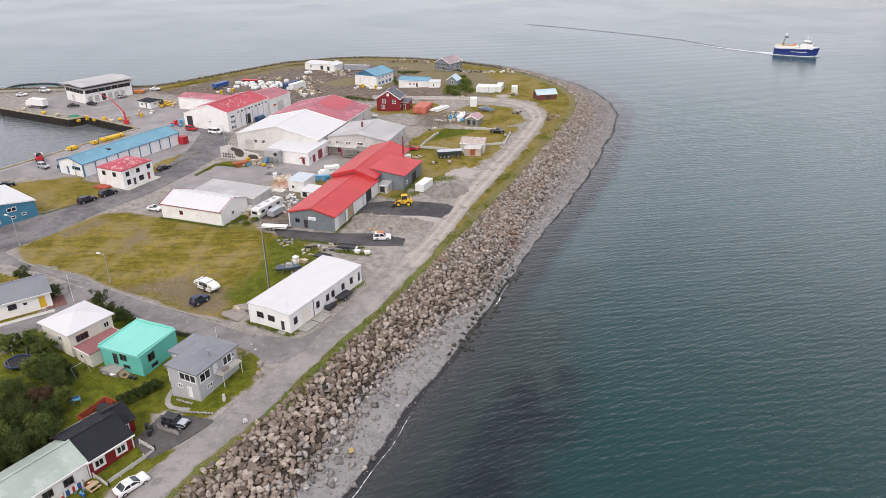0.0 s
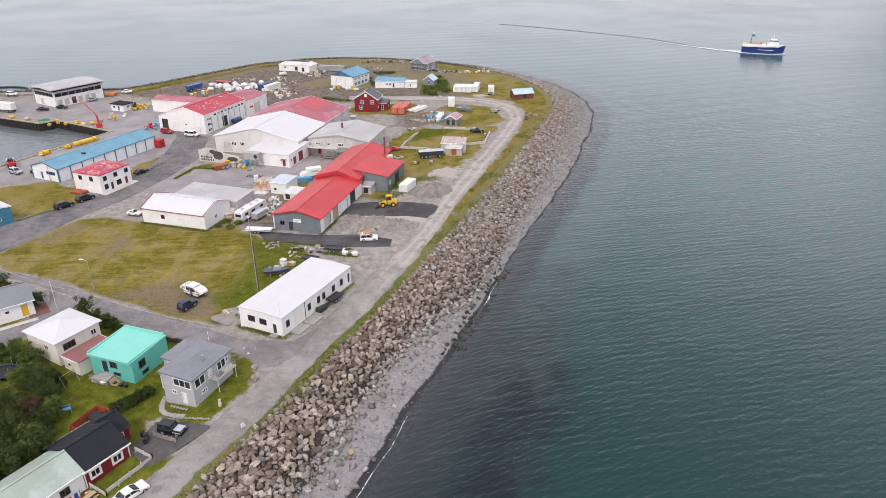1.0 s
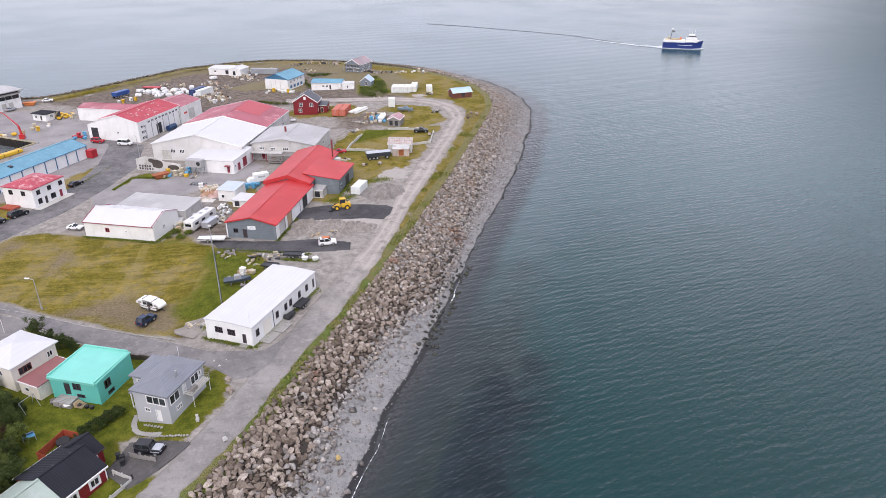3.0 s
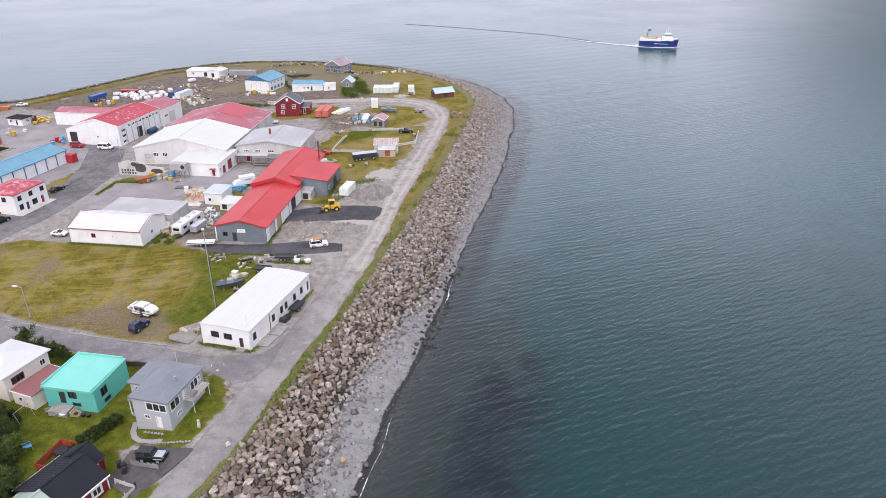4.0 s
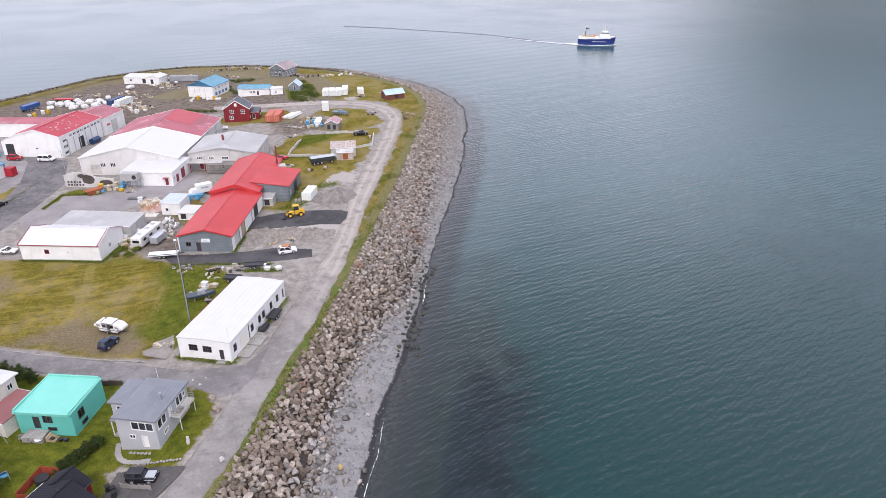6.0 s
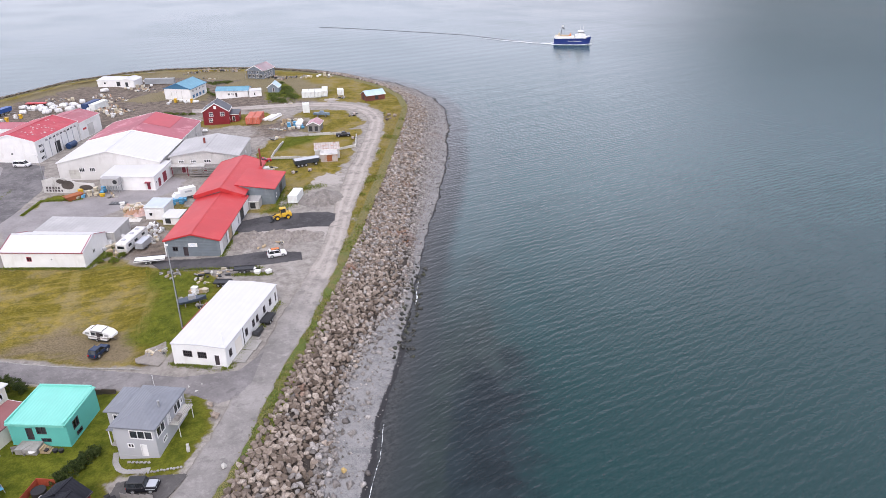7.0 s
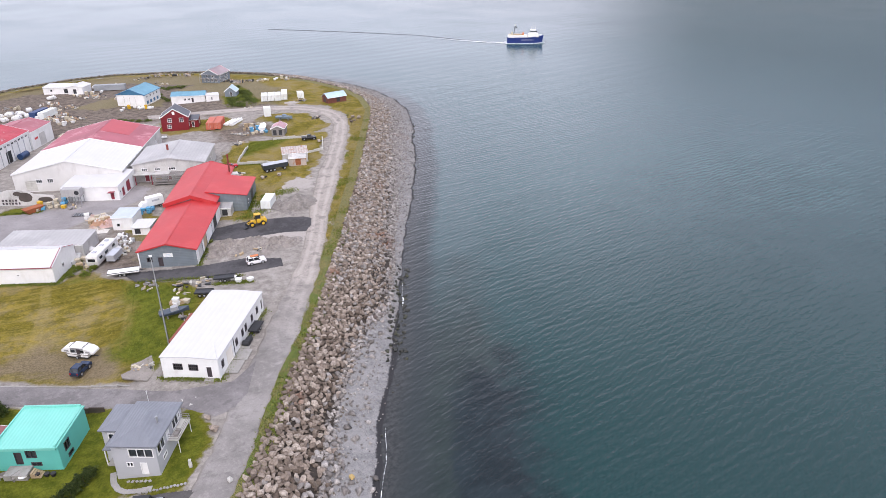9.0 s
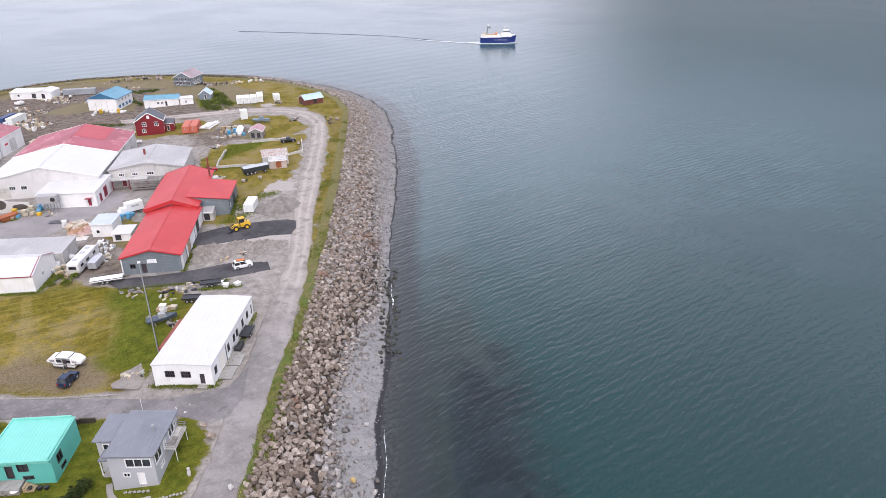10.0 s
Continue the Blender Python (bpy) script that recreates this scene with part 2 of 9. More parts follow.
def rock_material(name, stops, pale, rust=0.0):
    """Stone whose tone differs from block to block, with weathered grain and paler lichen."""
    m, nt, bsdf = tree(name)
    geo, info, vec = nt.nodes.new("ShaderNodeNewGeometry"), nt.nodes.new("ShaderNodeObjectInfo"), coords(nt, "Object")
    rnd = maths(nt, "FRACT", maths(nt, "ADD", geo.outputs["Random Per Island"], info.outputs["Random"]))
    tone = nt.nodes.new("ShaderNodeValToRGB")
    for k, (p, c) in enumerate(stops):
        e = tone.color_ramp.elements[k] if k < 2 else tone.color_ramp.elements.new(p)
        e.position, e.color = p, (*c, 1)
    nt.links.new(rnd, tone.inputs["Fac"])
    grain = noise_node(nt, vec, 2.6, 6.0, 0.7)
    col = mixer(nt, span(nt, grain, 0.36, 0.62), mixer(nt, 0.5, tone.outputs["Color"], shade(stops[0][1], 0.6)), tone.outputs["Color"])
    col = mixer(nt, span(nt, noise_node(nt, vec, 0.9, 4.0), 0.58, 0.72, 0, 0.45), col, pale)
    if rust:
        col = mixer(nt, maths(nt, "MULTIPLY", span(nt, noise_node(nt, vec, 0.09, 3.0), 0.6, 0.68), rust), col, (0.2, 0.075, 0.035))
    nt.links.new(col, bsdf.inputs["Base Color"])
    bsdf.inputs["Roughness"].default_value, bsdf.inputs["Specular IOR Level"].default_value = 0.9, 0.2
    bumped(nt, bsdf, grain, 0.9, 0.16)
    return m


ROCK = rock_material("brown_boulder_stone", ((0.0, (0.108, 0.084, 0.066)), (0.35, (0.232, 0.188, 0.152)), (0.75, (0.352, 0.295, 0.246)), (1.0, (0.495, 0.433, 0.37))), (0.36, 0.32, 0.275), 0.5)
ROCK_GREY = rock_material("grey_boulder_stone", ((0.0, (0.14, 0.127, 0.117)), (0.4, (0.28, 0.26, 0.242)), (0.85, (0.385, 0.36, 0.336)), (1.0, (0.52, 0.49, 0.46))), (0.4, 0.375, 0.345), 0.2)

# ---- ground, shore, sea and roads ----
SEA = -4.2
TOP = [(-48, 40), (-40, 55), (-34.6, 65.7), (-32.2, 71), (-26.8, 81.5), (-22.8, 88.6), (-17.8, 99.4), (-12.2, 110.2), (-5, 126), (2, 142.5),
       (6.3, 151.5), (14.8, 171.5), (22.6, 190), (32.3, 214), (45.6, 248), (53, 268), (56, 288), (54, 308), (46, 329), (36, 345), (24, 358),
       (8, 370), (-14, 381), (-41, 386), (-60, 383), (-84, 370), (-106, 342.5), (-124, 320.5), (-133, 313), (-165, 313), (-200, 309), (-300, 345)]
EDGE = [(-26, 44), (-19, 58), (-14, 68), (-11.8, 72), (-8, 81), (-5, 88.6), (0.3, 99), (4.6, 109.5), (9.5, 121), (17.5, 139.5), (22.5, 150.5),
        (31.5, 171), (41, 191), (51.5, 217), (64, 249), (71.3, 274), (73, 296), (71, 317), (65, 336), (50, 360), (34, 374), (15, 385), (-12, 393),
        (-43, 398), (-65, 394), (-92, 379), (-115, 350), (-131, 328), (-139, 321), (-168, 321), (-203, 317), (-303, 353)]
TOE = [0.66, 0.66, 0.66, 0.65, 0.6, 0.55, 0.53, 0.58, 0.86, 0.86, 0.8, 0.72, 0.64, 0.6, 0.56, 0.55, 0.55, 0.55, 0.55] + [0.8] * 13
QUAY = [(-300, 330), (-178, 273), (-141.6, 255), (-137, 259), (-111, 242.6), (-115.4, 233.9), (-133.8, 197.5), (-146, 174), (-300, 174)]
LAND = TOP + QUAY + [(-300, -80), (-70, -80), (-60, 15)]


def area_distance(poly, pts):
    """Signed distance of points to a polygon's outline, in metres: positive inside."""
    p = np.asarray(poly, float)
    x, y = pts[:, 0], pts[:, 1]
    best, inside = np.full(len(pts), 1e9), np.zeros(len(pts), bool)
    for a, b in zip(p, np.roll(p, -1, 0)):
        d = b - a
        k = np.clip(((x - a[0]) * d[0] + (y - a[1]) * d[1]) / max(d @ d, 1e-9), 0, 1)
        best = np.minimum(best, np.hypot(x - a[0] - k * d[0], y - a[1] - k * d[1]))
        cross = (a[1] > y) != (b[1] > y)
        if d[1] != 0:
            inside ^= cross & (x < a[0] + (y - a[1]) * d[0] / d[1])
    return np.where(inside, best, -best)


def resampled(line, step):
    p = np.asarray(line, float)
    s = np.r_[0, np.cumsum(np.hypot(*np.diff(p, axis=0).T))]
    k = np.linspace(0, s[-1], int(s[-1] / step) + 2)
    return np.stack([np.interp(k, s, p[:, 0]), np.interp(k, s, p[:, 1])], 1), np.interp(k, s, np.arange(len(p)))


def ramp(a, b, v):
    k = np.clip((v - a) / (b - a), 0, 1)
    return k * k * (3 - 2 * k)


def coast_distance(pts):
    p = np.array(TOP, float)
    best = np.full(len(pts), 1e9)
    for a, b in zip(p, p[1:]):
        d = b - a
        k = np.clip(((pts - a) @ d) / (d @ d), 0, 1)
        best = np.minimum(best, np.linalg.norm(pts - a - k[:, None] * d, axis=1))
    return best


def ground_height(pts):
    """The land falls gently from the sea wall towards the houses and the harbour."""
    pts = np.atleast_2d(np.asarray(pts, float))
    x, y = pts[:, 0], pts[:, 1]
    south = -2.2 * ramp(-31, -50, x) + 0.8 * ramp(-55, -75, x)
    north = -1.15 * ramp(2, -24, x) - 0.4 * ramp(-60, -85, x)
    k = ramp(126, 150, y)
    return (south * (1 - k) + north * k) * ramp(2, 12, coast_distance(pts))


def settled(pts, h=None):
    """The plan was drawn level; this lays its points on the sloping land."""
    pts = np.atleast_2d(np.asarray(pts, float))
    h = ground_height(pts) if h is None else np.broadcast_to(h, (len(pts),))
    c = np.array([-17.7, 0.9])
    return np.c_[c + (pts - c) * (1 - h / 67.0)[:, None], h]


FIELD = [(-98, 142.3), (-93.2, 150.8), (-87.4, 162.2), (-83, 163.5), (-71.3, 159.2), (-53.9, 152.6), (-49, 157), (-45, 152), (-36.4, 146.8), (-29, 143), (-25, 133),
         (-37, 112), (-41, 109.5), (-52.4, 114), (-66.5, 121.5), (-78.1, 129), (-92, 134.6)]
GRASS = [FIELD,
         [(-45, 62), (-41.5, 71), (-39, 74), (-43.5, 77.5), (-44, 83), (-33.8, 81), (-30.6, 88.5), (-29.6, 93), (-31.5, 97.5), (-38, 100.8), (-48.7, 105.5), (-58.5, 110.5), (-69, 117.5),
          (-72, 111), (-77, 100), (-85, 85), (-100, 60), (-60, 40)],
         [(-92, 103), (-84, 100), (-76, 113.5), (-76.5, 118), (-83, 126), (-96, 130), (-110, 118)],
         [(-35, 66.6), (-29.5, 78), (-22.4, 93.7), (-18.2, 103.2), (-13.2, 112.5), (-8.4, 123.8), (-4.4, 133.6), (1.6, 149.5), (8, 168), (16.6, 190), (25.4, 211.8), (34, 234.5), (39.6, 253), (40.5, 262),
          (55, 272), (46, 247), (33, 214), (23.3, 190), (15.5, 171.5), (7, 151.5), (2.7, 142.5), (-4.3, 126), (-11.5, 110.2), (-17, 99.4), (-22, 88.6), (-26, 81.5), (-34, 65)],
         [(-11, 193), (-7, 183), (-1, 186), (4, 187), (9, 195), (18, 215), (26, 236), (28, 243), (8, 241), (-4, 240), (-12, 228), (-13, 212)],
         [(31, 253), (31, 262), (27, 272), (14, 278), (6, 270), (16, 257), (2, 247), (14, 242), (27, 245)],
         [(-30, 268), (-24, 262), (-12, 260), (-2, 262), (4, 272), (-2, 279), (-14, 280), (-26, 279)],
         [(41, 257), (40.5, 270), (36, 283), (26, 289), (14, 293), (10, 305), (0, 301), (-2, 320), (-14, 326), (-20, 330), (-10, 345), (-30, 358), (-52, 362), (-80, 352),
          (-108, 321), (-125, 308), (-133, 312), (-106, 341), (-84, 368), (-60, 381), (-41, 384), (-14, 379), (8, 368), (24, 356), (36, 343), (46, 327), (53.5, 308), (55, 288), (53, 268)],
         [(-103, 164), (-92, 175), (-97.5, 185), (-107, 190), (-118, 188), (-130, 176), (-122, 160)],
         [(-84, 192), (-80.5, 201), (-78.5, 212), (-84, 216), (-88, 206), (-87.5, 194)],
         [(-70.5, 201), (-62, 198.5), (-59, 200.5), (-70, 206)], [(-73.4, 191.5), (-70.2, 201.8), (-69.6, 201), (-72.6, 190.6)],
         [(-41, 176), (-34, 158), (-30, 176), (-34, 186), (-41, 187)],
         [(-60, 318), (-40, 312), (-24, 308), (-22, 314), (-26, 330), (-40, 335)],
         [(-90, 292), (-70, 288), (-66, 296), (-84, 302)],
         [(-22, 176), (-10, 170.5), (-9, 178), (-17, 184)]]
LUSH = [[(-37, 111), (-27, 134), (-30, 144), (-38, 147), (-52, 153), (-42, 148), (-40, 135), (-44, 118)],
        [(0.6, 306.5), (0.2, 294.5), (9.8, 289.5), (14, 300), (14.4, 315), (12, 334), (6, 331), (3.2, 322)], [(-4, 226), (6, 232), (16, 240), (0, 240)], GRASS[1], GRASS[10], GRASS[11],
        [(-35, 66.6), (-22.4, 93.7), (-13.2, 112.5), (-4.4, 133.6), (-1, 142), (2.7, 142.5), (-4.3, 126), (-11.5, 110.2), (-22, 88.6), (-34, 65)],
        [(18, 186), (22, 182), (25.5, 188), (21, 192)], [(5, 161), (8, 154), (11, 160), (9, 166)]]
DIRT = [[(-67, 122), (-61, 125), (-54, 126), (-47.6, 123.5), (-41.5, 115), (-39, 110.9), (-51, 114.6), (-65.5, 119.8)], [(-74, 152), (-71.6, 152), (-71.5, 140), (-73, 139)], [(-92, 150), (-85, 160), (-84, 158), (-90, 148)]]
YARD = [[(-72, 168), (-46, 190), (-36, 197), (-33, 207), (-40, 213), (-56, 199), (-70, 200), (-78, 190)],
        [(-110, 230), (-78, 236), (-92, 262), (-120, 285), (-165, 300), (-175, 280), (-140, 262), (-112, 246)],
        [(-140, 190), (-120, 232), (-100, 200), (-112, 190)], [(-104, 190), (-104, 226), (-92, 236), (-78, 240), (-70, 216), (-84, 192)]]
PALE = [[(-22, 152), (0, 152), (2, 160), (-10, 164), (-24, 160)], [(-1, 186), (3, 185.5), (10, 188), (11.5, 195), (7, 198.5), (1, 196)], [(24, 288), (30, 290), (28, 296), (22, 294)]]


SOIL = [[(-125, 300), (-95, 282), (-60, 272), (-30, 283), (0, 286), (20, 291), (30, 310), (20, 345), (-10, 372), (-45, 384), (-80, 368), (-110, 330)], [(-8, 242), (12, 246), (10, 270), (-10, 262)], [(-45, 157), (-38, 152), (-36, 172), (-42, 178), (-52, 166)]]


def best_of(polys, pts):
    return np.max([area_distance(p, pts) for p in polys], 0)


def with_attributes(me, pts):
    for key, polys in (("grass", GRASS), ("lush", LUSH), ("yard", YARD), ("pale", PALE), ("soil", SOIL), ("dirt", DIRT), ("field", [FIELD])):
        at = me.attributes.new(key, "FLOAT", "POINT")
        at.data.foreach_set("value", np.clip(best_of(polys, pts), -20, 20).astype(np.float32))


def attribute(nt, key):
    nd = nt.nodes.new("ShaderNodeAttribute")
    nd.attribute_name = key
    return nd.outputs["Fac"]


def ground_material():
    m, nt, bsdf = tree("ground_soil_and_grass")
    vec = coords(nt, "Object")
    n1, n2, n3, n4 = noise_node(nt, vec, 0.11, 6.0, 0.6), noise_node(nt, vec, 0.55, 6.0, 0.65), noise_node(nt, vec, 3.0, 4.0, 0.7), noise_node(nt, vec, 0.035, 3.0)
    gravel = mixer(nt, span(nt, n2, 0.3, 0.7), (0.185, 0.168, 0.15), (0.36, 0.336, 0.305))
    gravel = mixer(nt, span(nt, n1, 0.35, 0.65, 0, 0.5), gravel, (0.25, 0.23, 0.207))
    soil = span(nt, maths(nt, "ADD", attribute(nt, "soil"), maths(nt, "MULTIPLY", maths(nt, "SUBTRACT", n1, 0.5), 16.0)), -3, 3)
    gravel = mixer(nt, soil, gravel, mixer(nt, span(nt, n2, 0.3, 0.7), (0.085, 0.068, 0.054), (0.2, 0.165, 0.135)))
    pale = maths(nt, "MULTIPLY", span(nt, maths(nt, "ADD", attribute(nt, "pale"), maths(nt, "MULTIPLY", maths(nt, "SUBTRACT", n2, 0.5), 9.0)), -1, 2), 0.75)
    gravel = mixer(nt, pale, gravel, (0.4, 0.37, 0.34))
    yard = span(nt, maths(nt, "ADD", attribute(nt, "yard"), maths(nt, "MULTIPLY", maths(nt, "SUBTRACT", n2, 0.5), 3.0)), -0.5, 0.5)
    gravel = mixer(nt, yard, gravel, mixer(nt, span(nt, n1, 0.3, 0.7), (0.225, 0.212, 0.212), (0.32, 0.303, 0.302)))
    gravel = mixer(nt, span(nt, n3, 0.62, 0.75, 0, 0.5), gravel, (0.28, 0.265, 0.25))
    dry = mixer(nt, span(nt, n1, 0.36, 0.62), (0.165, 0.132, 0.013), (0.3, 0.222, 0.045))
    dry = mixer(nt, span(nt, n2, 0.35, 0.65, 0, 0.7), dry, (0.085, 0.076, 0.009))
    dry = mixer(nt, span(nt, n4, 0.52, 0.64, 0, 0.6), dry, (0.27, 0.2, 0.06))
    ruts = nt.nodes.new("ShaderNodeTexWave")
    ruts.inputs["Scale"].default_value, ruts.inputs["Distortion"].default_value, ruts.inputs["Detail"].default_value = 0.018, 9.0, 2.0
    ruts.inputs["Detail Scale"].default_value = 0.6
    nt.links.new(vec, ruts.inputs["Vector"])
    dry = mixer(nt, maths(nt, "MULTIPLY", span(nt, ruts.outputs["Fac"], 0.93, 0.99), maths(nt, "MULTIPLY", span(nt, attribute(nt, "field"), -2.0, 1.0), span(nt, n2, 0.3, 0.6, 0.1, 0.55))), dry, (0.31, 0.24, 0.09))
    green = mixer(nt, span(nt, n2, 0.3, 0.7), (0.06, 0.078, 0.006), (0.155, 0.165, 0.018))
    lush = span(nt, maths(nt, "ADD", attribute(nt, "lush"), maths(nt, "MULTIPLY", maths(nt, "SUBTRACT", n1, 0.5), 14.0)), -2.5, 2.5)
    grass = mixer(nt, lush, dry, green)
    grass = mixer(nt, span(nt, n3, 0.35, 0.65, 0, 0.8), grass, mixer(nt, 0.5, grass, (0.035, 0.045, 0.008)))
    edge = maths(nt, "ADD", attribute(nt, "grass"), maths(nt, "ADD", maths(nt, "MULTIPLY", maths(nt, "SUBTRACT", n2, 0.5), 3.2), maths(nt, "MULTIPLY", maths(nt, "SUBTRACT", n1, 0.5), maths(nt, "ADD", span(nt, attribute(nt, "field"), -6.0, 0.0, 13.0, 3.0), maths(nt, "MULTIPLY", soil, 10.0)))))
    speck = noise_node(nt, vec, 2.6, 8.0, 0.78)
    gravel = mixer(nt, span(nt, speck, 0.52, 0.68, 0, 0.45), gravel, (0.42, 0.39, 0.365))
    gravel = mixer(nt, span(nt, speck, 0.34, 0.48, 0.35, 0), gravel, (0.075, 0.066, 0.06))
    grass = mixer(nt, span(nt, speck, 0.5, 0.68, 0, 0.5), grass, mixer(nt, lush, (0.34, 0.285, 0.085), (0.14, 0.15, 0.028)))
    grass = mixer(nt, span(nt, speck, 0.32, 0.47, 0.55, 0), grass, (0.035, 0.04, 0.006))
    bare = maths(nt, "MULTIPLY", span(nt, maths(nt, "ADD", n1, maths(nt, "MULTIPLY", n2, 0.35)), 0.66, 0.8), span(nt, lush, 0.2, 0.8, 0.75, 0))
    grass = mixer(nt, maths(nt, "MULTIPLY", bare, 0.8), grass, mixer(nt, span(nt, speck, 0.35, 0.65), (0.16, 0.127, 0.065), (0.28, 0.23, 0.12)))
    grass = mixer(nt, maths(nt, "MULTIPLY", soil, span(nt, lush, 0.2, 0.8, 0.8, 0)), grass, mixer(nt, span(nt, speck, 0.36, 0.64), (0.13, 0.11, 0.07), (0.23, 0.2, 0.138)))
    mown = nt.nodes.new("ShaderNodeMapping")
    mown.inputs["Rotation"].default_value, mown.inputs["Scale"].default_value = (0, 0, radians(18)), (0.12, 1.0, 1.0)
    nt.links.new(vec, mown.inputs["Vector"])
    swath = noise_node(nt, mown.outputs["Vector"], 0.9, 6.0, 0.7)
    inner = maths(nt, "MULTIPLY", maths(nt, "SUBTRACT", 1.0, lush), span(nt, attribute(nt, "field"), -2.0, 1.0))
    grass = mixer(nt, maths(nt, "MULTIPLY", span(nt, swath, 0.5, 0.66, 0, 0.38), inner), grass, (0.3, 0.232, 0.075))
    grass = mixer(nt, maths(nt, "MULTIPLY", span(nt, swath, 0.34, 0.48, 0.45, 0), inner), grass, (0.062, 0.058, 0.01))
    worn = span(nt, maths(nt, "ADD", attribute(nt, "dirt"), maths(nt, "ADD", maths(nt, "MULTIPLY", maths(nt, "SUBTRACT", n1, 0.5), 12.0), maths(nt, "MULTIPLY", maths(nt, "SUBTRACT", swath, 0.5), 8.0))), -2.0, 2.5, 0, 0.85)
    grass = mixer(nt, worn, grass, mixer(nt, span(nt, speck, 0.36, 0.64), (0.12, 0.094, 0.062), (0.215, 0.172, 0.115)))
    edge = maths(nt, "SUBTRACT", edge, maths(nt, "MULTIPLY", pale, 9.0))
    fac = span(nt, edge, -0.5, 0.7)
    nt.links.new(mixer(nt, fac, gravel, grass), bsdf.inputs["Base Color"])
    bsdf.inputs["Roughness"].default_value, bsdf.inputs["Specular IOR Level"].default_value = 0.95, 0.1
    bumped(nt, bsdf, maths(nt, "ADD", n3, n2), 0.6, 0.12)
    return m


GROUND = ground_material()


def mesh_object(name, verts, faces, material, smooth=False):
    me = bpy.data.meshes.new(name)
    me.from_pydata([tuple(v) for v in verts], [], [tuple(f) for f in faces])
    me.materials.append(material)
    if smooth:
        me.polygons.foreach_set("use_smooth", [True] * len(me.polygons))
    me.update()
    return new(name, me)


def grid_faces(ids):
    return np.stack([ids[:-1, :-1], ids[1:, :-1], ids[1:, 1:], ids[:-1, 1:]], -1).reshape(-1, 4)


# land: a fine grid clipped by the coastline
gx, gy = np.arange(-200, 62, 1.25), np.arange(20, 392, 1.25)
GX, GY = np.meshgrid(gx, gy, indexing="ij")
flat = np.stack([GX.ravel(), GY.ravel()], 1)
inland = area_distance(LAND, flat)
dips = np.array([0.22 * noise.noise((x * 0.05, y * 0.05, 0)) + 0.05 * noise.noise((x * 0.3, y * 0.3, 3)) for x, y in flat]) * np.clip(inland / 4, 0, 1)
ids = np.arange(len(flat)).reshape(GX.shape)
quads = grid_faces(ids.T).reshape(-1, 4)
quads = quads[(inland[quads] > 0).all(1)]
used = np.unique(quads)
remap = np.full(len(flat), -1)
remap[used] = np.arange(len(used))
laid = settled(flat[used])
laid[:, 2] += dips[used] * 0.5 - 0.06
land = mesh_object("ground", laid, remap[quads], GROUND, True)
with_attributes(land.data, flat[used])
tagged(land, "grey-brown gravel ground with patchy dry and green grass", "ground", kind="structure")
# the land goes on inland to the south and west, past what is seen
rest = mesh_object("ground_inland", [(-310, -80, -1.6), (-60, -80, -2.3), (-60, 21, -2.3), (-195, 21, -1.6), (-195, 180, -1.6), (-310, 180, -1.6)], [(0, 1, 2, 3), (0, 3, 4, 5)], GROUND)
with_attributes(rest.data, np.array([v.co[:2] for v in rest.data.vertices]))
tagged(rest, "grassy flat land behind the houses", "ground", kind="structure")

# the shore: from the verge down the slope to the sea bed
top_s, where = resampled(TOP, 1.2)
edge_s = np.stack([np.interp(where, np.arange(len(EDGE)), np.array(EDGE, float)[:, k]) for k in (0, 1)], 1)
toe_s = np.interp(where, np.arange(len(TOE)), np.array(TOE))
# gentle irregularity of the waterline
wobble = np.array([(0.55 * noise.noise((i * 0.09, 0.3, 0)) + 0.3 * noise.noise((i * 0.35, 4.3, 0))) * (0.8 + 1.1 * ramp(7.0, 8.5, where[i])) for i in range(len(edge_s))])
out_dir = (edge_s - top_s) / np.linalg.norm(edge_s - top_s, axis=1)[:, None]
edge_s = edge_s + out_dir * wobble[:, None]
STEPS = [-0.16, -0.06, 0.0, 0.05, 0.1, 0.2, 0.3, 0.4, 0.5, 0.6, 0.7, 0.8, 0.9, 0.96, 1.0, 1.06, 1.2, 1.6, 2.4]


def slope_height(t, toe):
    if t <= 0:
        return 0.0
    if t < toe:
        return -3.0 * (t / toe) ** 1.35
    if t <= 1:
        return -3.0 - 1.2 * (t - toe) / max(1e-3, 1 - toe)
    return SEA - 1.6 * (t - 1)


sv = []
for i in range(len(top_s)):
    for t in STEPS:
        p = top_s[i] + (edge_s[i] - top_s[i]) * t
        z = slope_height(t, toe_s[i])
        z += (0.0 if t <= 0 else 0.16 if t < 0.75 else 0.05) * noise.noise((p[0] * 0.4, p[1] * 0.4, 7)) + (0.005 if t < 0 else 0)
        sv.append((p[0], p[1], z))
sid = np.arange(len(sv)).reshape(len(top_s), len(STEPS))
shore = mesh_object("beach", sv, grid_faces(sid.T), GROUND, True)


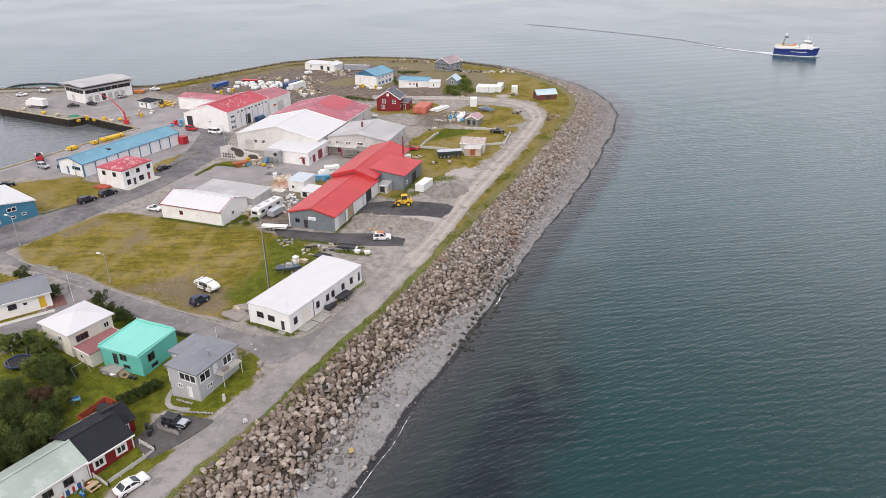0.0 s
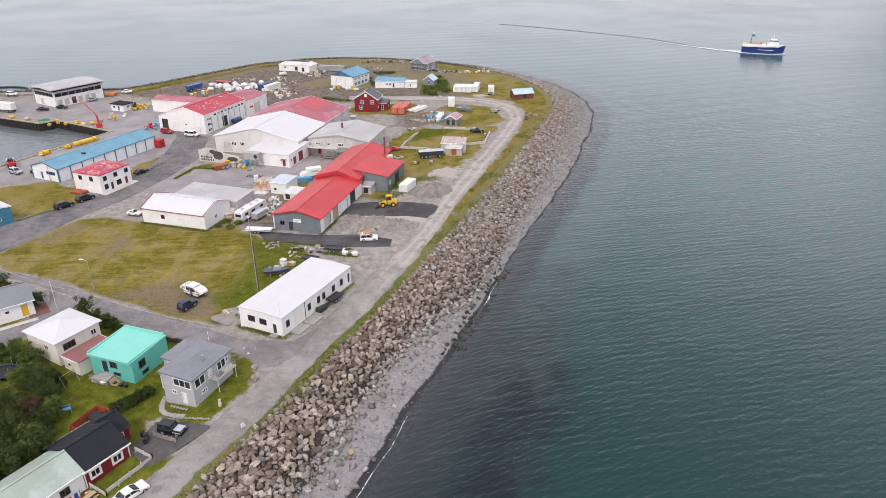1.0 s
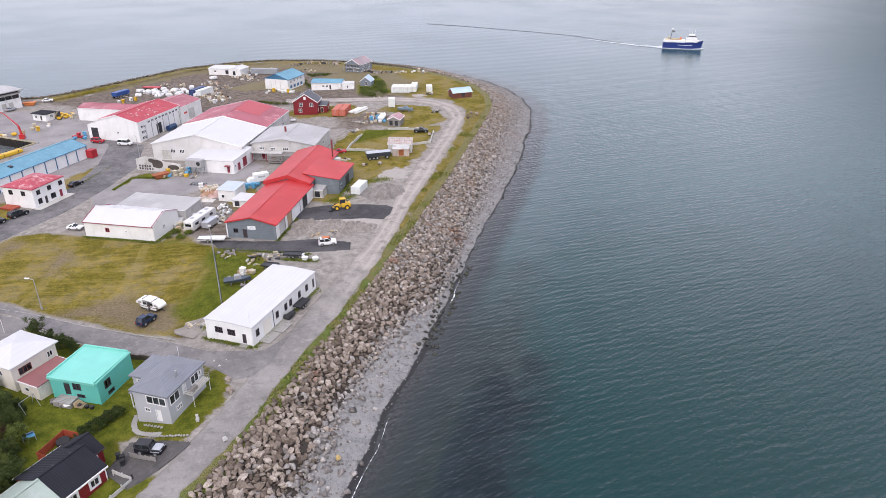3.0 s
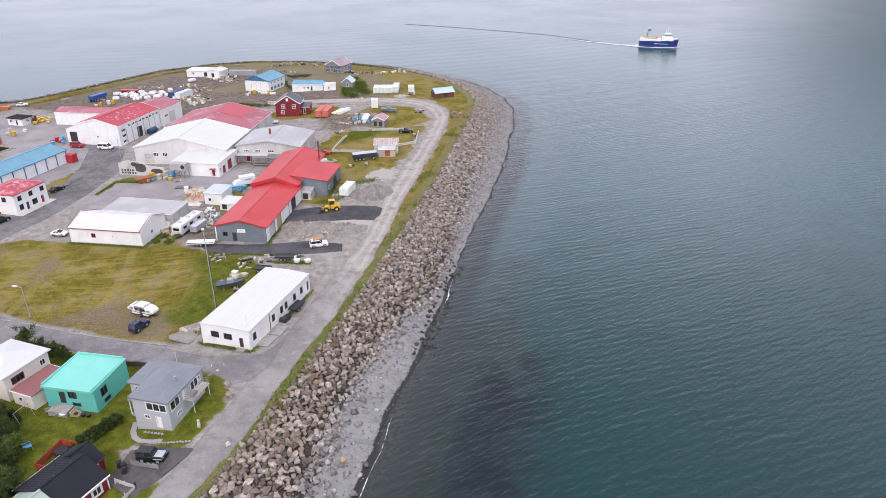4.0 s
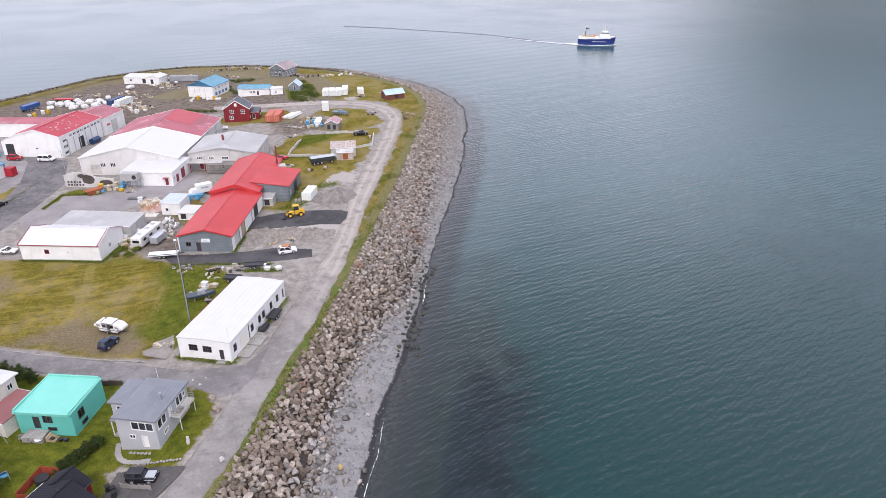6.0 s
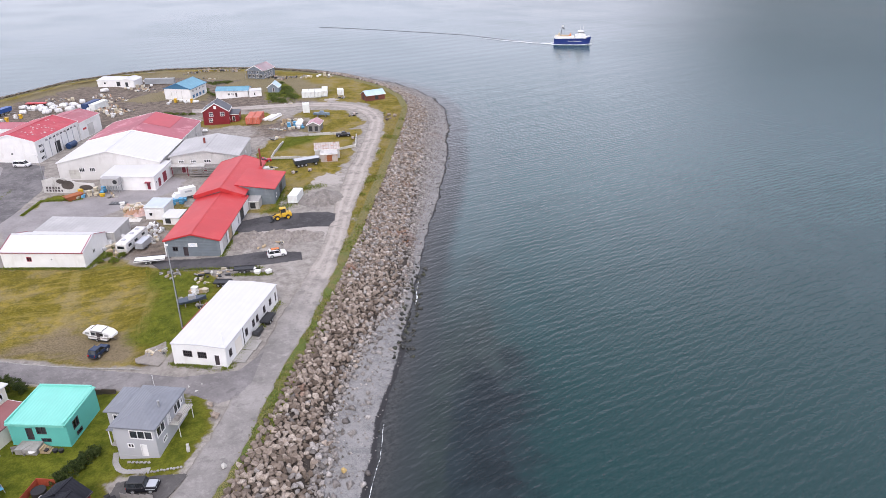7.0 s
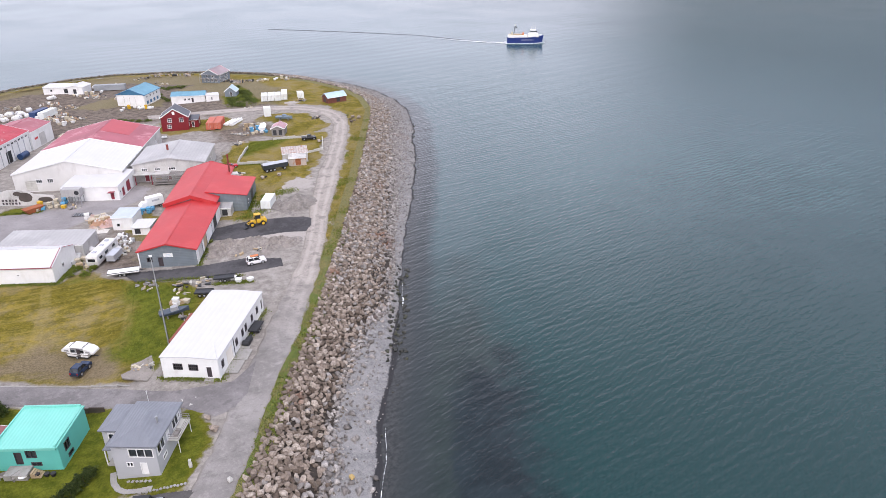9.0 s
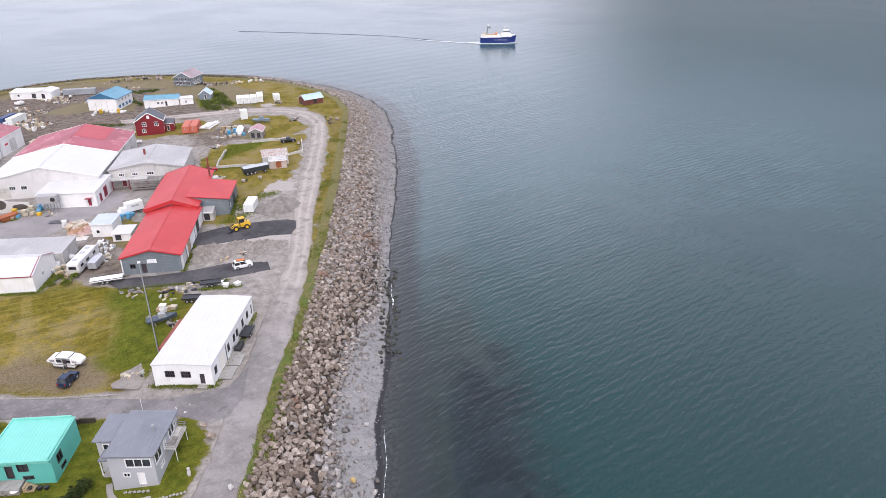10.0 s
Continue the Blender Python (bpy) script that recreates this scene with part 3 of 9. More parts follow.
def beach_material():
    m, nt, bsdf = tree("shingle_beach")
    vec = coords(nt, "Object")
    n1, n2, n3 = noise_node(nt, vec, 0.25, 5.0), noise_node(nt, vec, 1.6, 6.0, 0.7), noise_node(nt, vec, 7.0, 3.0, 0.7)
    col = mixer(nt, span(nt, n1, 0.3, 0.7), (0.14, 0.141, 0.144), (0.26, 0.257, 0.253))
    col = mixer(nt, span(nt, n2, 0.42, 0.62, 0, 0.7), col, (0.27, 0.262, 0.25))
    col = mixer(nt, span(nt, n2, 0.3, 0.44, 0.5, 0), col, (0.1, 0.098, 0.096))
    col = mixer(nt, span(nt, n3, 0.5, 0.72, 0, 0.7), col, (0.36, 0.35, 0.335))
    col = mixer(nt, span(nt, n3, 0.3, 0.45, 0.6, 0), col, (0.06, 0.06, 0.06))
    sep, geo = nt.nodes.new("ShaderNodeSeparateXYZ"), nt.nodes.new("ShaderNodeNewGeometry")
    nt.links.new(geo.outputs["Position"], sep.inputs["Vector"])
    # wet dark shingle just over the waterline
    wet = span(nt, maths(nt, "ADD", maths(nt, "ADD", sep.outputs["Z"], span(nt, sep.outputs["Y"], 100, 145, 0.0, 0.06)), maths(nt, "MULTIPLY", n2, 0.18)), SEA + 0.21, SEA + 0.27, 1, 0)
    # shade of the gaps between boulders, put into the bed colour below them
    bed = span(nt, maths(nt, "ADD", attribute(nt, "gap_shade"), maths(nt, "MULTIPLY", maths(nt, "SUBTRACT", n2, 0.5), 0.6)), 0.4, 0.6)
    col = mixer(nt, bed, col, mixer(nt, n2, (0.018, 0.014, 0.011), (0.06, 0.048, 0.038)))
    col = mixer(nt, wet, col, (0.022, 0.022, 0.024))
    verge = span(nt, maths(nt, "ADD", sep.outputs["Z"], maths(nt, "MULTIPLY", n2, 0.7)), -0.12, 0.12)
    tuft = mixer(nt, span(nt, n3, 0.36, 0.6), (0.03, 0.045, 0.008), mixer(nt, span(nt, n1, 0.4, 0.6), (0.12, 0.165, 0.02), (0.21, 0.185, 0.06)))
    tuft = mixer(nt, span(nt, sep.outputs["Y"], 120, 165, 0, 0.75), tuft, mixer(nt, span(nt, n2, 0.35, 0.65), (0.1, 0.09, 0.028), (0.21, 0.178, 0.075)))
    nt.links.new(mixer(nt, verge, col, tuft), bsdf.inputs["Base Color"])
    bsdf.inputs["Roughness"].default_value = 0.9
    bumped(nt, bsdf, maths(nt, "ADD", n2, n3), 0.8, 0.1)
    return m


# boulder zone whose bed is painted dark as shade
gap_shade = shore.data.attributes.new("gap_shade", "FLOAT", "POINT")
gap_shade.data.foreach_set("value", np.array([1.0 if 0 < t < toe_s[i] * 0.97 else 0.0 for i in range(len(top_s)) for t in STEPS], np.float32))
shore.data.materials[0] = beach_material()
tagged(shore, "grey shingle beach sloping to the water, wet at the edge", "beach", kind="structure")


# the sea, one sheet to the horizon, with a low swell
def water_material():
    m, nt, bsdf = tree("sea_water")
    tc, mp = nt.nodes.new("ShaderNodeTexCoord"), nt.nodes.new("ShaderNodeMapping")
    mp.inputs["Rotation"].default_value = (0, 0, radians(-13))
    nt.links.new(tc.outputs["Object"], mp.inputs["Vector"])
    stretch = nt.nodes.new("ShaderNodeMapping")
    stretch.inputs["Scale"].default_value = (0.3, 1.0, 1.0)
    nt.links.new(mp.outputs["Vector"], stretch.inputs["Vector"])
    long_v, plain = stretch.outputs["Vector"], coords(nt, "Object")
    fine = noise_node(nt, long_v, 1.3, 3.0, 0.6)

    def crests(length, turn, bend, seed):
        """Crests of waves that long, in metres, bending and breaking off along their way."""
        mv = nt.nodes.new("ShaderNodeMapping")
        mv.inputs["Rotation"].default_value, mv.inputs["Location"].default_value = (0, 0, radians(turn)), (seed, seed * 2, 0)
        nt.links.new(tc.outputs["Object"], mv.inputs["Vector"])
        wv = nt.nodes.new("ShaderNodeTexWave")
        wv.bands_direction = "Y"
        wv.inputs["Scale"].default_value, wv.inputs["Distortion"].default_value = 0.314 / length, bend
        wv.inputs["Detail"].default_value, wv.inputs["Detail Scale"].default_value, wv.inputs["Detail Roughness"].default_value = 3.0, 1.1, 0.6
        nt.links.new(mv.outputs["Vector"], wv.inputs["Vector"])
        return maths(nt, "SUBTRACT", wv.outputs["Fac"], 0.5)

    lull = span(nt, noise_node(nt, plain, 0.06, 3.0), 0.35, 0.65, 0.35, 1.15)
    lull2 = span(nt, noise_node(nt, plain, 0.11, 3.0), 0.62, 0.38, 0.3, 1.1)
    heave = maths(nt, "MULTIPLY", crests(3.4, -16, 6.0, 3.0), maths(nt, "MULTIPLY", lull, 0.045))
    heave = maths(nt, "ADD", heave, maths(nt, "MULTIPLY", crests(1.9, -6, 4.5, 11.0), maths(nt, "MULTIPLY", lull2, 0.05)))
    heave = maths(nt, "ADD", heave, maths(nt, "MULTIPLY", crests(1.2, -22, 6.0, 31.0), 0.034))
    heave = maths(nt, "ADD", heave, maths(nt, "MULTIPLY", crests(0.75, -30, 5.0, 53.0), 0.022))
    heave = maths(nt, "ADD", heave, maths(nt, "MULTIPLY", fine, 0.12))
    broad = noise_node(nt, plain, 0.012, 3.0)
    patch = noise_node(nt, plain, 0.07, 6.0, 0.62)
    dist = attribute(nt, "offshore")
    off = maths(nt, "ADD", dist, maths(nt, "MULTIPLY", maths(nt, "SUBTRACT", patch, 0.5), 16.0))
    where_ = nt.nodes.new("ShaderNodeSeparateXYZ")
    nt.links.new(plain, where_.inputs["Vector"])
    geo_y = where_.outputs["Y"]
    deep = mixer(nt, span(nt, broad, 0.3, 0.7), (0.003, 0.046, 0.047), (0.006, 0.058, 0.057))
    mottle = noise_node(nt, plain, 0.2, 6.0, 0.65)
    kelp = maths(nt, "MULTIPLY", span(nt, maths(nt, "ADD", dist, maths(nt, "MULTIPLY", maths(nt, "SUBTRACT", mottle, 0.5), 14.0)), 9.0, 12.5), span(nt, maths(nt, "ADD", geo_y, maths(nt, "MULTIPLY", maths(nt, "SUBTRACT", mottle, 0.5), 30.0)), 86.0, 104.0, 1.0, 0.0))
    weed = mixer(nt, kelp, mixer(nt, span(nt, mottle, 0.35, 0.65), (0.013, 0.023, 0.022), (0.024, 0.037, 0.034)), mixer(nt, span(nt, mottle, 0.4, 0.6), (0.004, 0.011, 0.014), (0.010, 0.02, 0.024)))
    sep = nt.nodes.new("ShaderNodeSeparateXYZ")
    nt.links.new(plain, sep.inputs["Vector"])
    # sky reflection put into the deep colour: stronger northwards, fading far east
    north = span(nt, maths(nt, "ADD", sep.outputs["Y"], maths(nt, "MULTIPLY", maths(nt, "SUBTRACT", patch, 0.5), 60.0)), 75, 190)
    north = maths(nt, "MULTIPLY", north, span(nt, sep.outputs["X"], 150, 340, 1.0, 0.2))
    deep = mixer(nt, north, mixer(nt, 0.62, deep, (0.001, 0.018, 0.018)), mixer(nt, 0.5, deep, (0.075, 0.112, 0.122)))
    near = span(nt, maths(nt, "ADD", sep.outputs["Y"], maths(nt, "MULTIPLY", maths(nt, "SUBTRACT", patch, 0.5), 60.0)), 95, 150)
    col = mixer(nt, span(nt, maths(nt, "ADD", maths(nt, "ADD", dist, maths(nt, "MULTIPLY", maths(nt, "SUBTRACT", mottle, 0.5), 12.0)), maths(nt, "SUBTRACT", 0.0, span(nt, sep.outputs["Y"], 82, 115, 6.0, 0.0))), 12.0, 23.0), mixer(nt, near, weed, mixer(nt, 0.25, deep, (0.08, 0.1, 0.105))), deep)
    shelf = maths(nt, "ADD", dist, maths(nt, "MULTIPLY", maths(nt, "SUBTRACT", patch, 0.5), 3.0))
    col = mixer(nt, span(nt, shelf, 4.5, 9.0), mixer(nt, span(nt, shelf, 0.0, 5.0), mixer(nt, span(nt, noise_node(nt, plain, 1.4, 5.0, 0.7), 0.35, 0.65), (0.024, 0.026, 0.026), (0.052, 0.054, 0.053)), (0.023, 0.031, 0.032)), col)
    # bright sky reflection of the calm harbour, painted into the water colour
    harbour_sheen = maths(nt, "MULTIPLY", span(nt, sep.outputs["X"], -112, -100, 1, 0), span(nt, sep.outputs["Y"], 285, 310, 1, 0))
    col = mixer(nt, harbour_sheen, col, (0.11, 0.125, 0.132))
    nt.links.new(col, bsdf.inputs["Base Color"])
    bsdf.inputs["IOR"].default_value, bsdf.inputs["Specular IOR Level"].default_value = 1.33, 0.5
    rough = span(nt, broad, 0.35, 0.7, 0.15, 0.2)
    nt.links.new(rough, bsdf.inputs["Roughness"])
    calm = span(nt, sep.outputs["Y"], 140, 390, 1.0, 0.08)
    calm = maths(nt, "MULTIPLY", calm, span(nt, dist, 0.0, 9.0, 0.6, 1.0))
    # smooth water in the lee of the point
    lee = maths(nt, "MAXIMUM", span(nt, sep.outputs["X"], 40, 260, 0.06, 1.0), span(nt, sep.outputs["Y"], 310, 400, 1.0, 0.0))
    swell = maths(nt, "ADD", maths(nt, "MULTIPLY", heave, calm), maths(nt, "MULTIPLY", noise_node(nt, long_v, 0.4, 4.0, 0.6), 0.14))
    bumped(nt, bsdf, maths(nt, "MULTIPLY", swell, lee), 1.0, 1.0)
    return m


WATER = water_material()


def spaced(lo, hi, near_lo, near_hi, step):
    mid = np.arange(near_lo, near_hi + step / 2, step)
    below = near_lo - np.geomspace(step, near_lo - lo, 14)[::-1]
    above = near_hi + np.geomspace(step, hi - near_hi, 14)
    return np.concatenate([below, mid, above])


wx, wy = spaced(-4500, 4500, -40, 330, 3.0), spaced(-1500, 4600, 30, 560, 3.0)
WX, WY = np.meshgrid(wx, wy, indexing="ij")
wp = np.stack([WX.ravel(), WY.ravel()], 1)
ca, sa = math.cos(radians(13)), math.sin(radians(13))
swell = 0.05 * np.sin((wp[:, 1] * ca - wp[:, 0] * sa) * 0.55 + 2.2 * np.sin(wp[:, 0] * 0.021) + 1.5 * np.sin(wp[:, 1] * 0.034))
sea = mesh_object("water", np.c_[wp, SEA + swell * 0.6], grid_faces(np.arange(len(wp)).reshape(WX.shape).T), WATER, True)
at = sea.data.attributes.new("offshore", "FLOAT", "POINT")
SHORE_POLY = [tuple(p) for p in edge_s[::3]] + [(-300, 0), (-60, 0)]
at.data.foreach_set("value", np.clip(-area_distance(SHORE_POLY, wp), -50, 200).astype(np.float32))
tagged(sea, "rippled grey-green fjord water, darker over weed near shore", "water", kind="structure")

QUAY_DECK = mat("quay_deck_concrete", (0.3, 0.285, 0.28), 0.9, vary=0.18, stain=(0.15, 0.14, 0.13), stain_amount=0.5, stain_scale=0.3)
QUAY_FACE = mat("dark_quay_face", (0.018, 0.015, 0.013), 0.85, vary=0.4, stain=(0.07, 0.035, 0.018), stain_amount=0.7, stain_scale=0.6)
KERB = mat("yellowed_quay_kerb", (0.42, 0.37, 0.24), 0.8, vary=0.25, stain=(0.2, 0.18, 0.14), stain_amount=0.7, stain_scale=1.2)
# harbour quays: concrete aprons with sheer timbered faces
for k, (a, b) in enumerate(zip(QUAY[1:-2], QUAY[2:-1])):
    a, b = Vector(settled(a)[0][:2]), Vector(settled(b)[0][:2])
    d = (b - a).normalized()
    n = Vector((d.y, -d.x)) * -1
    w = 5.0
    vs = []
    for z in (-8.0, -1.47):
        vs += [(*(a - d * 0.3), z), (*(b + d * 0.3), z), (*(b + d * 0.3 + n * w), z), (*(a - d * 0.3 + n * w), z)]
    vs[6], vs[7] = (*vs[6][:2], -1.85), (*vs[7][:2], -1.85)
    q = mesh_object("quay", vs, [(4, 5, 6, 7), (0, 1, 5, 4), (1, 2, 6, 5), (2, 3, 7, 6), (3, 0, 4, 7)], QUAY_DECK)
    q.data.materials.append(QUAY_FACE)
    for face in list(q.data.polygons)[1:]:
        face.material_index = 1
    tagged(q, "concrete harbour quay with a dark sheer face", "quay", kind="structure")
    fend = bmesh.new()
    for j in range(int((b - a).length / 1.6)):
        p = a + d * (0.8 + j * 1.6) - n * 0.14
        bmesh.ops.create_cube(fend, size=1, matrix=Matrix.Translation((p.x, p.y, -3.8)) @ Matrix.Rotation(math.atan2(d.y, d.x), 4, "Z") @ Matrix.Diagonal((1.45, 0.26, 4.2, 1)))
    me = bpy.data.meshes.new("fender_boards")
    fend.to_mesh(me)
    me.materials.append(mat("tarred_fender_boards", (0.014, 0.012, 0.010), 0.85, vary=0.3, stain=(0.06, 0.028, 0.012), stain_amount=0.7, stain_scale=0.9))
    ob = new("fender_boards", me)
    ob.parent = q
    kerb = bmesh.new()
    L = (b - a).length
    for j in range(int(L / 4.0)):
        p = a + d * (L * (j + 0.5) / int(L / 4.0)) + n * 0.3
        bmesh.ops.create_cube(kerb, size=1, matrix=Matrix.Translation((p.x, p.y, -1.3)) @ Matrix.Rotation(math.atan2(d.y, d.x), 4, "Z") @ Matrix.Diagonal((L / int(L / 4.0) - 0.25, 0.45, 0.36, 1)))
    me = bpy.data.meshes.new("kerb")
    kerb.to_mesh(me)
    me.materials.append(KERB)
    ob = new("kerb", me)
    ob.parent = q


# roads
def asphalt(name, base, worn, patch_amount=0.4, rough=0.9, turns=None):
    m, nt, bsdf = tree(name)
    vec = coords(nt, "Object")
    n1, n2, n3 = noise_node(nt, vec, 0.12, 5.0), noise_node(nt, vec, 0.7, 6.0, 0.65), noise_node(nt, vec, 6.0, 3.0, 0.7)
    col = mixer(nt, span(nt, n1, 0.35, 0.65), base, worn)
    col = mixer(nt, span(nt, n2, 0.5, 0.7, 0, patch_amount), col, shade(worn, 1.35))
    col = mixer(nt, span(nt, n2, 0.28, 0.42, patch_amount, 0), col, shade(base, 0.6))
    col = mixer(nt, span(nt, n3, 0.3, 0.7, 0, 0.3), col, shade(base, 0.7))
    speck = noise_node(nt, vec, 2.8, 8.0, 0.78)
    col = mixer(nt, span(nt, speck, 0.54, 0.7, 0, 0.3), col, shade(worn, 1.4))
    col = mixer(nt, span(nt, speck, 0.32, 0.46, 0.3, 0), col, shade(base, 0.55))
    if turns:
        sep = nt.nodes.new("ShaderNodeSeparateXYZ")
        nt.links.new(vec, sep.inputs["Vector"])
        far = span(nt, maths(nt, "ADD", sep.outputs["Y"], maths(nt, "MULTIPLY", n1, 40.0)), 128, 165)
        col = mixer(nt, far, col, mixer(nt, span(nt, maths(nt, "ADD", maths(nt, "MULTIPLY", speck, 0.35), maths(nt, "ADD", maths(nt, "MULTIPLY", n1, 0.3), maths(nt, "MULTIPLY", n2, 0.35))), 0.38, 0.62), shade(turns, 0.72), shade(turns, 1.12)))
        across = attribute(nt, "across")
        tread = maths(nt, "ABSOLUTE", maths(nt, "SUBTRACT", maths(nt, "ABSOLUTE", maths(nt, "SUBTRACT", across, 0.5)), 0.2))
        tread = maths(nt, "ADD", tread, maths(nt, "MULTIPLY", maths(nt, "SUBTRACT", n2, 0.5), 0.16))
        col = mixer(nt, maths(nt, "MULTIPLY", span(nt, tread, 0.03, 0.12, 0.5, 0), far), col, shade(turns, 1.3))
        rim = span(nt, maths(nt, "ADD", maths(nt, "ABSOLUTE", maths(nt, "SUBTRACT", across, 0.5)), maths(nt, "MULTIPLY", maths(nt, "SUBTRACT", n2, 0.5), 0.2)), 0.38, 0.5, 0, 0.6)
        col = mixer(nt, rim, col, (0.2, 0.178, 0.148))
        # potholes and patches
        spot = nt.nodes.new("ShaderNodeTexVoronoi")
        spot.inputs["Scale"].default_value = 0.16
        nt.links.new(vec, spot.inputs["Vector"])
        col = mixer(nt, maths(nt, "MULTIPLY", span(nt, maths(nt, "ADD", spot.outputs["Distance"], maths(nt, "MULTIPLY", n2, 0.3)), 0.26, 0.36, 1, 0), 0.45), col, shade(base, 0.55))
    blotch = noise_node(nt, vec, 0.32, 7.0, 0.7)
    col = mixer(nt, span(nt, blotch, 0.36, 0.47, 0.5, 0), col, shade(base, 0.62))
    col = mixer(nt, span(nt, blotch, 0.55, 0.66, 0, 0.35), col, shade(worn, 1.25))
    nt.links.new(col, bsdf.inputs["Base Color"])
    bsdf.inputs["Roughness"].default_value, bsdf.inputs["Specular IOR Level"].default_value = rough, 0.2
    bumped(nt, bsdf, maths(nt, "ADD", n3, speck), 0.5, 0.04)
    return m


COAST_ROAD = asphalt("coast_road_asphalt_to_gravel", (0.21, 0.198, 0.187), (0.3, 0.283, 0.268), 0.3, 0.9, (0.345, 0.312, 0.28))

OLD_ASPHALT = asphalt("worn_asphalt", (0.165, 0.155, 0.153), (0.24, 0.226, 0.223), 0.42)
NEW_ASPHALT = asphalt("fresh_asphalt", (0.055, 0.053, 0.056), (0.095, 0.092, 0.095), 0.4)


def road_between(name, left, right, z, material, label, ragged=0.35, category="road"):
    """A road laid between two edge lines with as many points each; its edges crumble a little."""
    n = 140
    k = np.linspace(0, len(left) - 1, n)
    L = np.stack([np.interp(k, np.arange(len(left)), np.array(left, float)[:, j]) for j in (0, 1)], 1)
    R = np.stack([np.interp(k, np.arange(len(right)), np.array(right, float)[:, j]) for j in (0, 1)], 1)
    across = (R - L) / np.linalg.norm(R - L, axis=1)[:, None]
    wl_ = np.array([noise.noise((i * 0.7, z * 50, 1)) * ragged for i in range(n)])
    wr_ = np.array([noise.noise((i * 0.7, z * 50, 9)) * ragged for i in range(n)])
    L, R = L + across * wl_[:, None], R + across * wr_[:, None]
    vs = []
    for f, zz in ((0, -0.12), (0.06, z), (0.5, z + 0.04), (0.94, z), (1, -0.12)):
        vs.append(np.c_[L + (R - L) * f, np.full(n, zz)])
    vs = np.stack(vs, 1).reshape(-1, 3)
    low = settled(vs[:, :2])
    vs = np.c_[low[:, :2], low[:, 2] + vs[:, 2]]
    ob = mesh_object(name, vs, grid_faces(np.arange(len(vs)).reshape(n, 5).T), material)
    side = ob.data.attributes.new("across", "FLOAT", "POINT")
    side.data.foreach_set("value", np.tile([0, 0.06, 0.5, 0.94, 1], n).astype(np.float32))
    return tagged(ob, label, category, kind="structure")


COAST_L = [(-58, 44), (-42.3, 66.5), (-40, 70.5), (-36.8, 76.6), (-33.6, 82.8), (-30.2, 89.5), (-25.5, 101), (-21, 110), (-15.5, 122), (-11, 131.5), (-4, 147), (2.8, 168), (11, 193),
           (19.5, 214), (27.2, 234.5), (32.2, 250), (33, 259), (32.2, 266), (28, 275), (22, 279.3), (15, 282), (4, 284.3), (-30, 287)]
COAST_R = [(-49.4, 40), (-35.8, 65.7), (-33.6, 71), (-29.1, 78.3), (-25.6, 84.8), (-21.8, 94), (-17.5, 103.4), (-12.4, 112.7), (-7.5, 124), (-3.4, 133.8), (2.1, 149), (8.3, 167.8), (17, 190),
           (24.8, 211.8), (33.4, 234.7), (38.8, 253), (39.4, 264), (38.5, 272), (34.4, 281), (25.5, 286.8), (16, 289.8), (4, 291.5), (-30, 294)]
road_between("road", COAST_L, COAST_R, 0.075, COAST_ROAD, "worn coast road turning from asphalt to pale gravel", 0.8)

road_between("street", [(-101, 140.5), (-91.9, 134), (-78.1, 128.5), (-66.5, 121), (-52.4, 113.5), (-42.4, 108.6), (-35.1, 104.6), (-25.5, 103.5), (-21, 108)],
             [(-97, 134), (-84.5, 128.8), (-72.8, 122.3), (-60.5, 112.2), (-48.7, 106), (-38.1, 101.3), (-33.7, 99.2), (-29.6, 95), (-25, 96)],
             0.085, OLD_ASPHALT, "worn grey asphalt side street", 0.25)
road_between("street_main", [(-135, 118), (-115, 146), (-108.7, 154), (-103.5, 161), (-97.9, 169), (-91.6, 175.5), (-86.5, 190), (-85, 200), (-83.9, 216), (-86, 236), (-92, 248)],
             [(-115, 112), (-101, 136), (-97.9, 142.3), (-93, 150.8), (-87.7, 162.7), (-81, 175), (-77.6, 185), (-75, 193), (-71, 210), (-74, 234), (-80, 238)],
             0.075, asphalt("dark_patched_asphalt", (0.115, 0.11, 0.112), (0.2, 0.19, 0.19), 0.6), "wide grey asphalt street to the harbour", 0.25)
road_between("street_west", [(-100, 92), (-86, 104), (-80, 109.6), (-75.6, 115), (-75.6, 120), (-78, 124.5)], [(-92, 84), (-80, 96), (-74.5, 104.3), (-71.6, 110.5), (-69.5, 117.3), (-68, 119)],
             0.07, OLD_ASPHALT, "grey asphalt street between the houses", 0.2)
road_between("new_asphalt", [(-41.5, 151.5), (-36, 151.2), (-31.5, 149.9), (-24, 149.0), (-16.3, 149.0), (-8.9, 145.6)], [(-39, 147), (-35, 145.4), (-29, 143.8), (-22, 142), (-14.5, 141.6), (-9.3, 141.6)],
             0.09, NEW_ASPHALT, "fresh black asphalt strip with a bent edge", 0.3)
road_between("new_asphalt", [(-20.5, 168.6), (-15, 170), (-10.9, 170.3), (-4, 169.2), (1.4, 167.6), (2.9, 165.6)], [(-22.8, 162), (-17, 160.2), (-10.4, 159.2), (-5, 159.2), (-0.4, 157.8), (1.6, 160.6)],
             0.095, NEW_ASPHALT, "fresh black asphalt drive by the red building", 0.3)
road_between("driveway", [(-45, 76.5), (-43, 82.6), (-38, 82.2), (-33.6, 81)], [(-41, 72.8), (-39.5, 73.8), (-37.6, 75.8), (-35.8, 78.3)], 0.06, asphalt("driveway_grit", (0.085, 0.08, 0.078), (0.12, 0.115, 0.11)), "dark gravel driveway", 0.3)

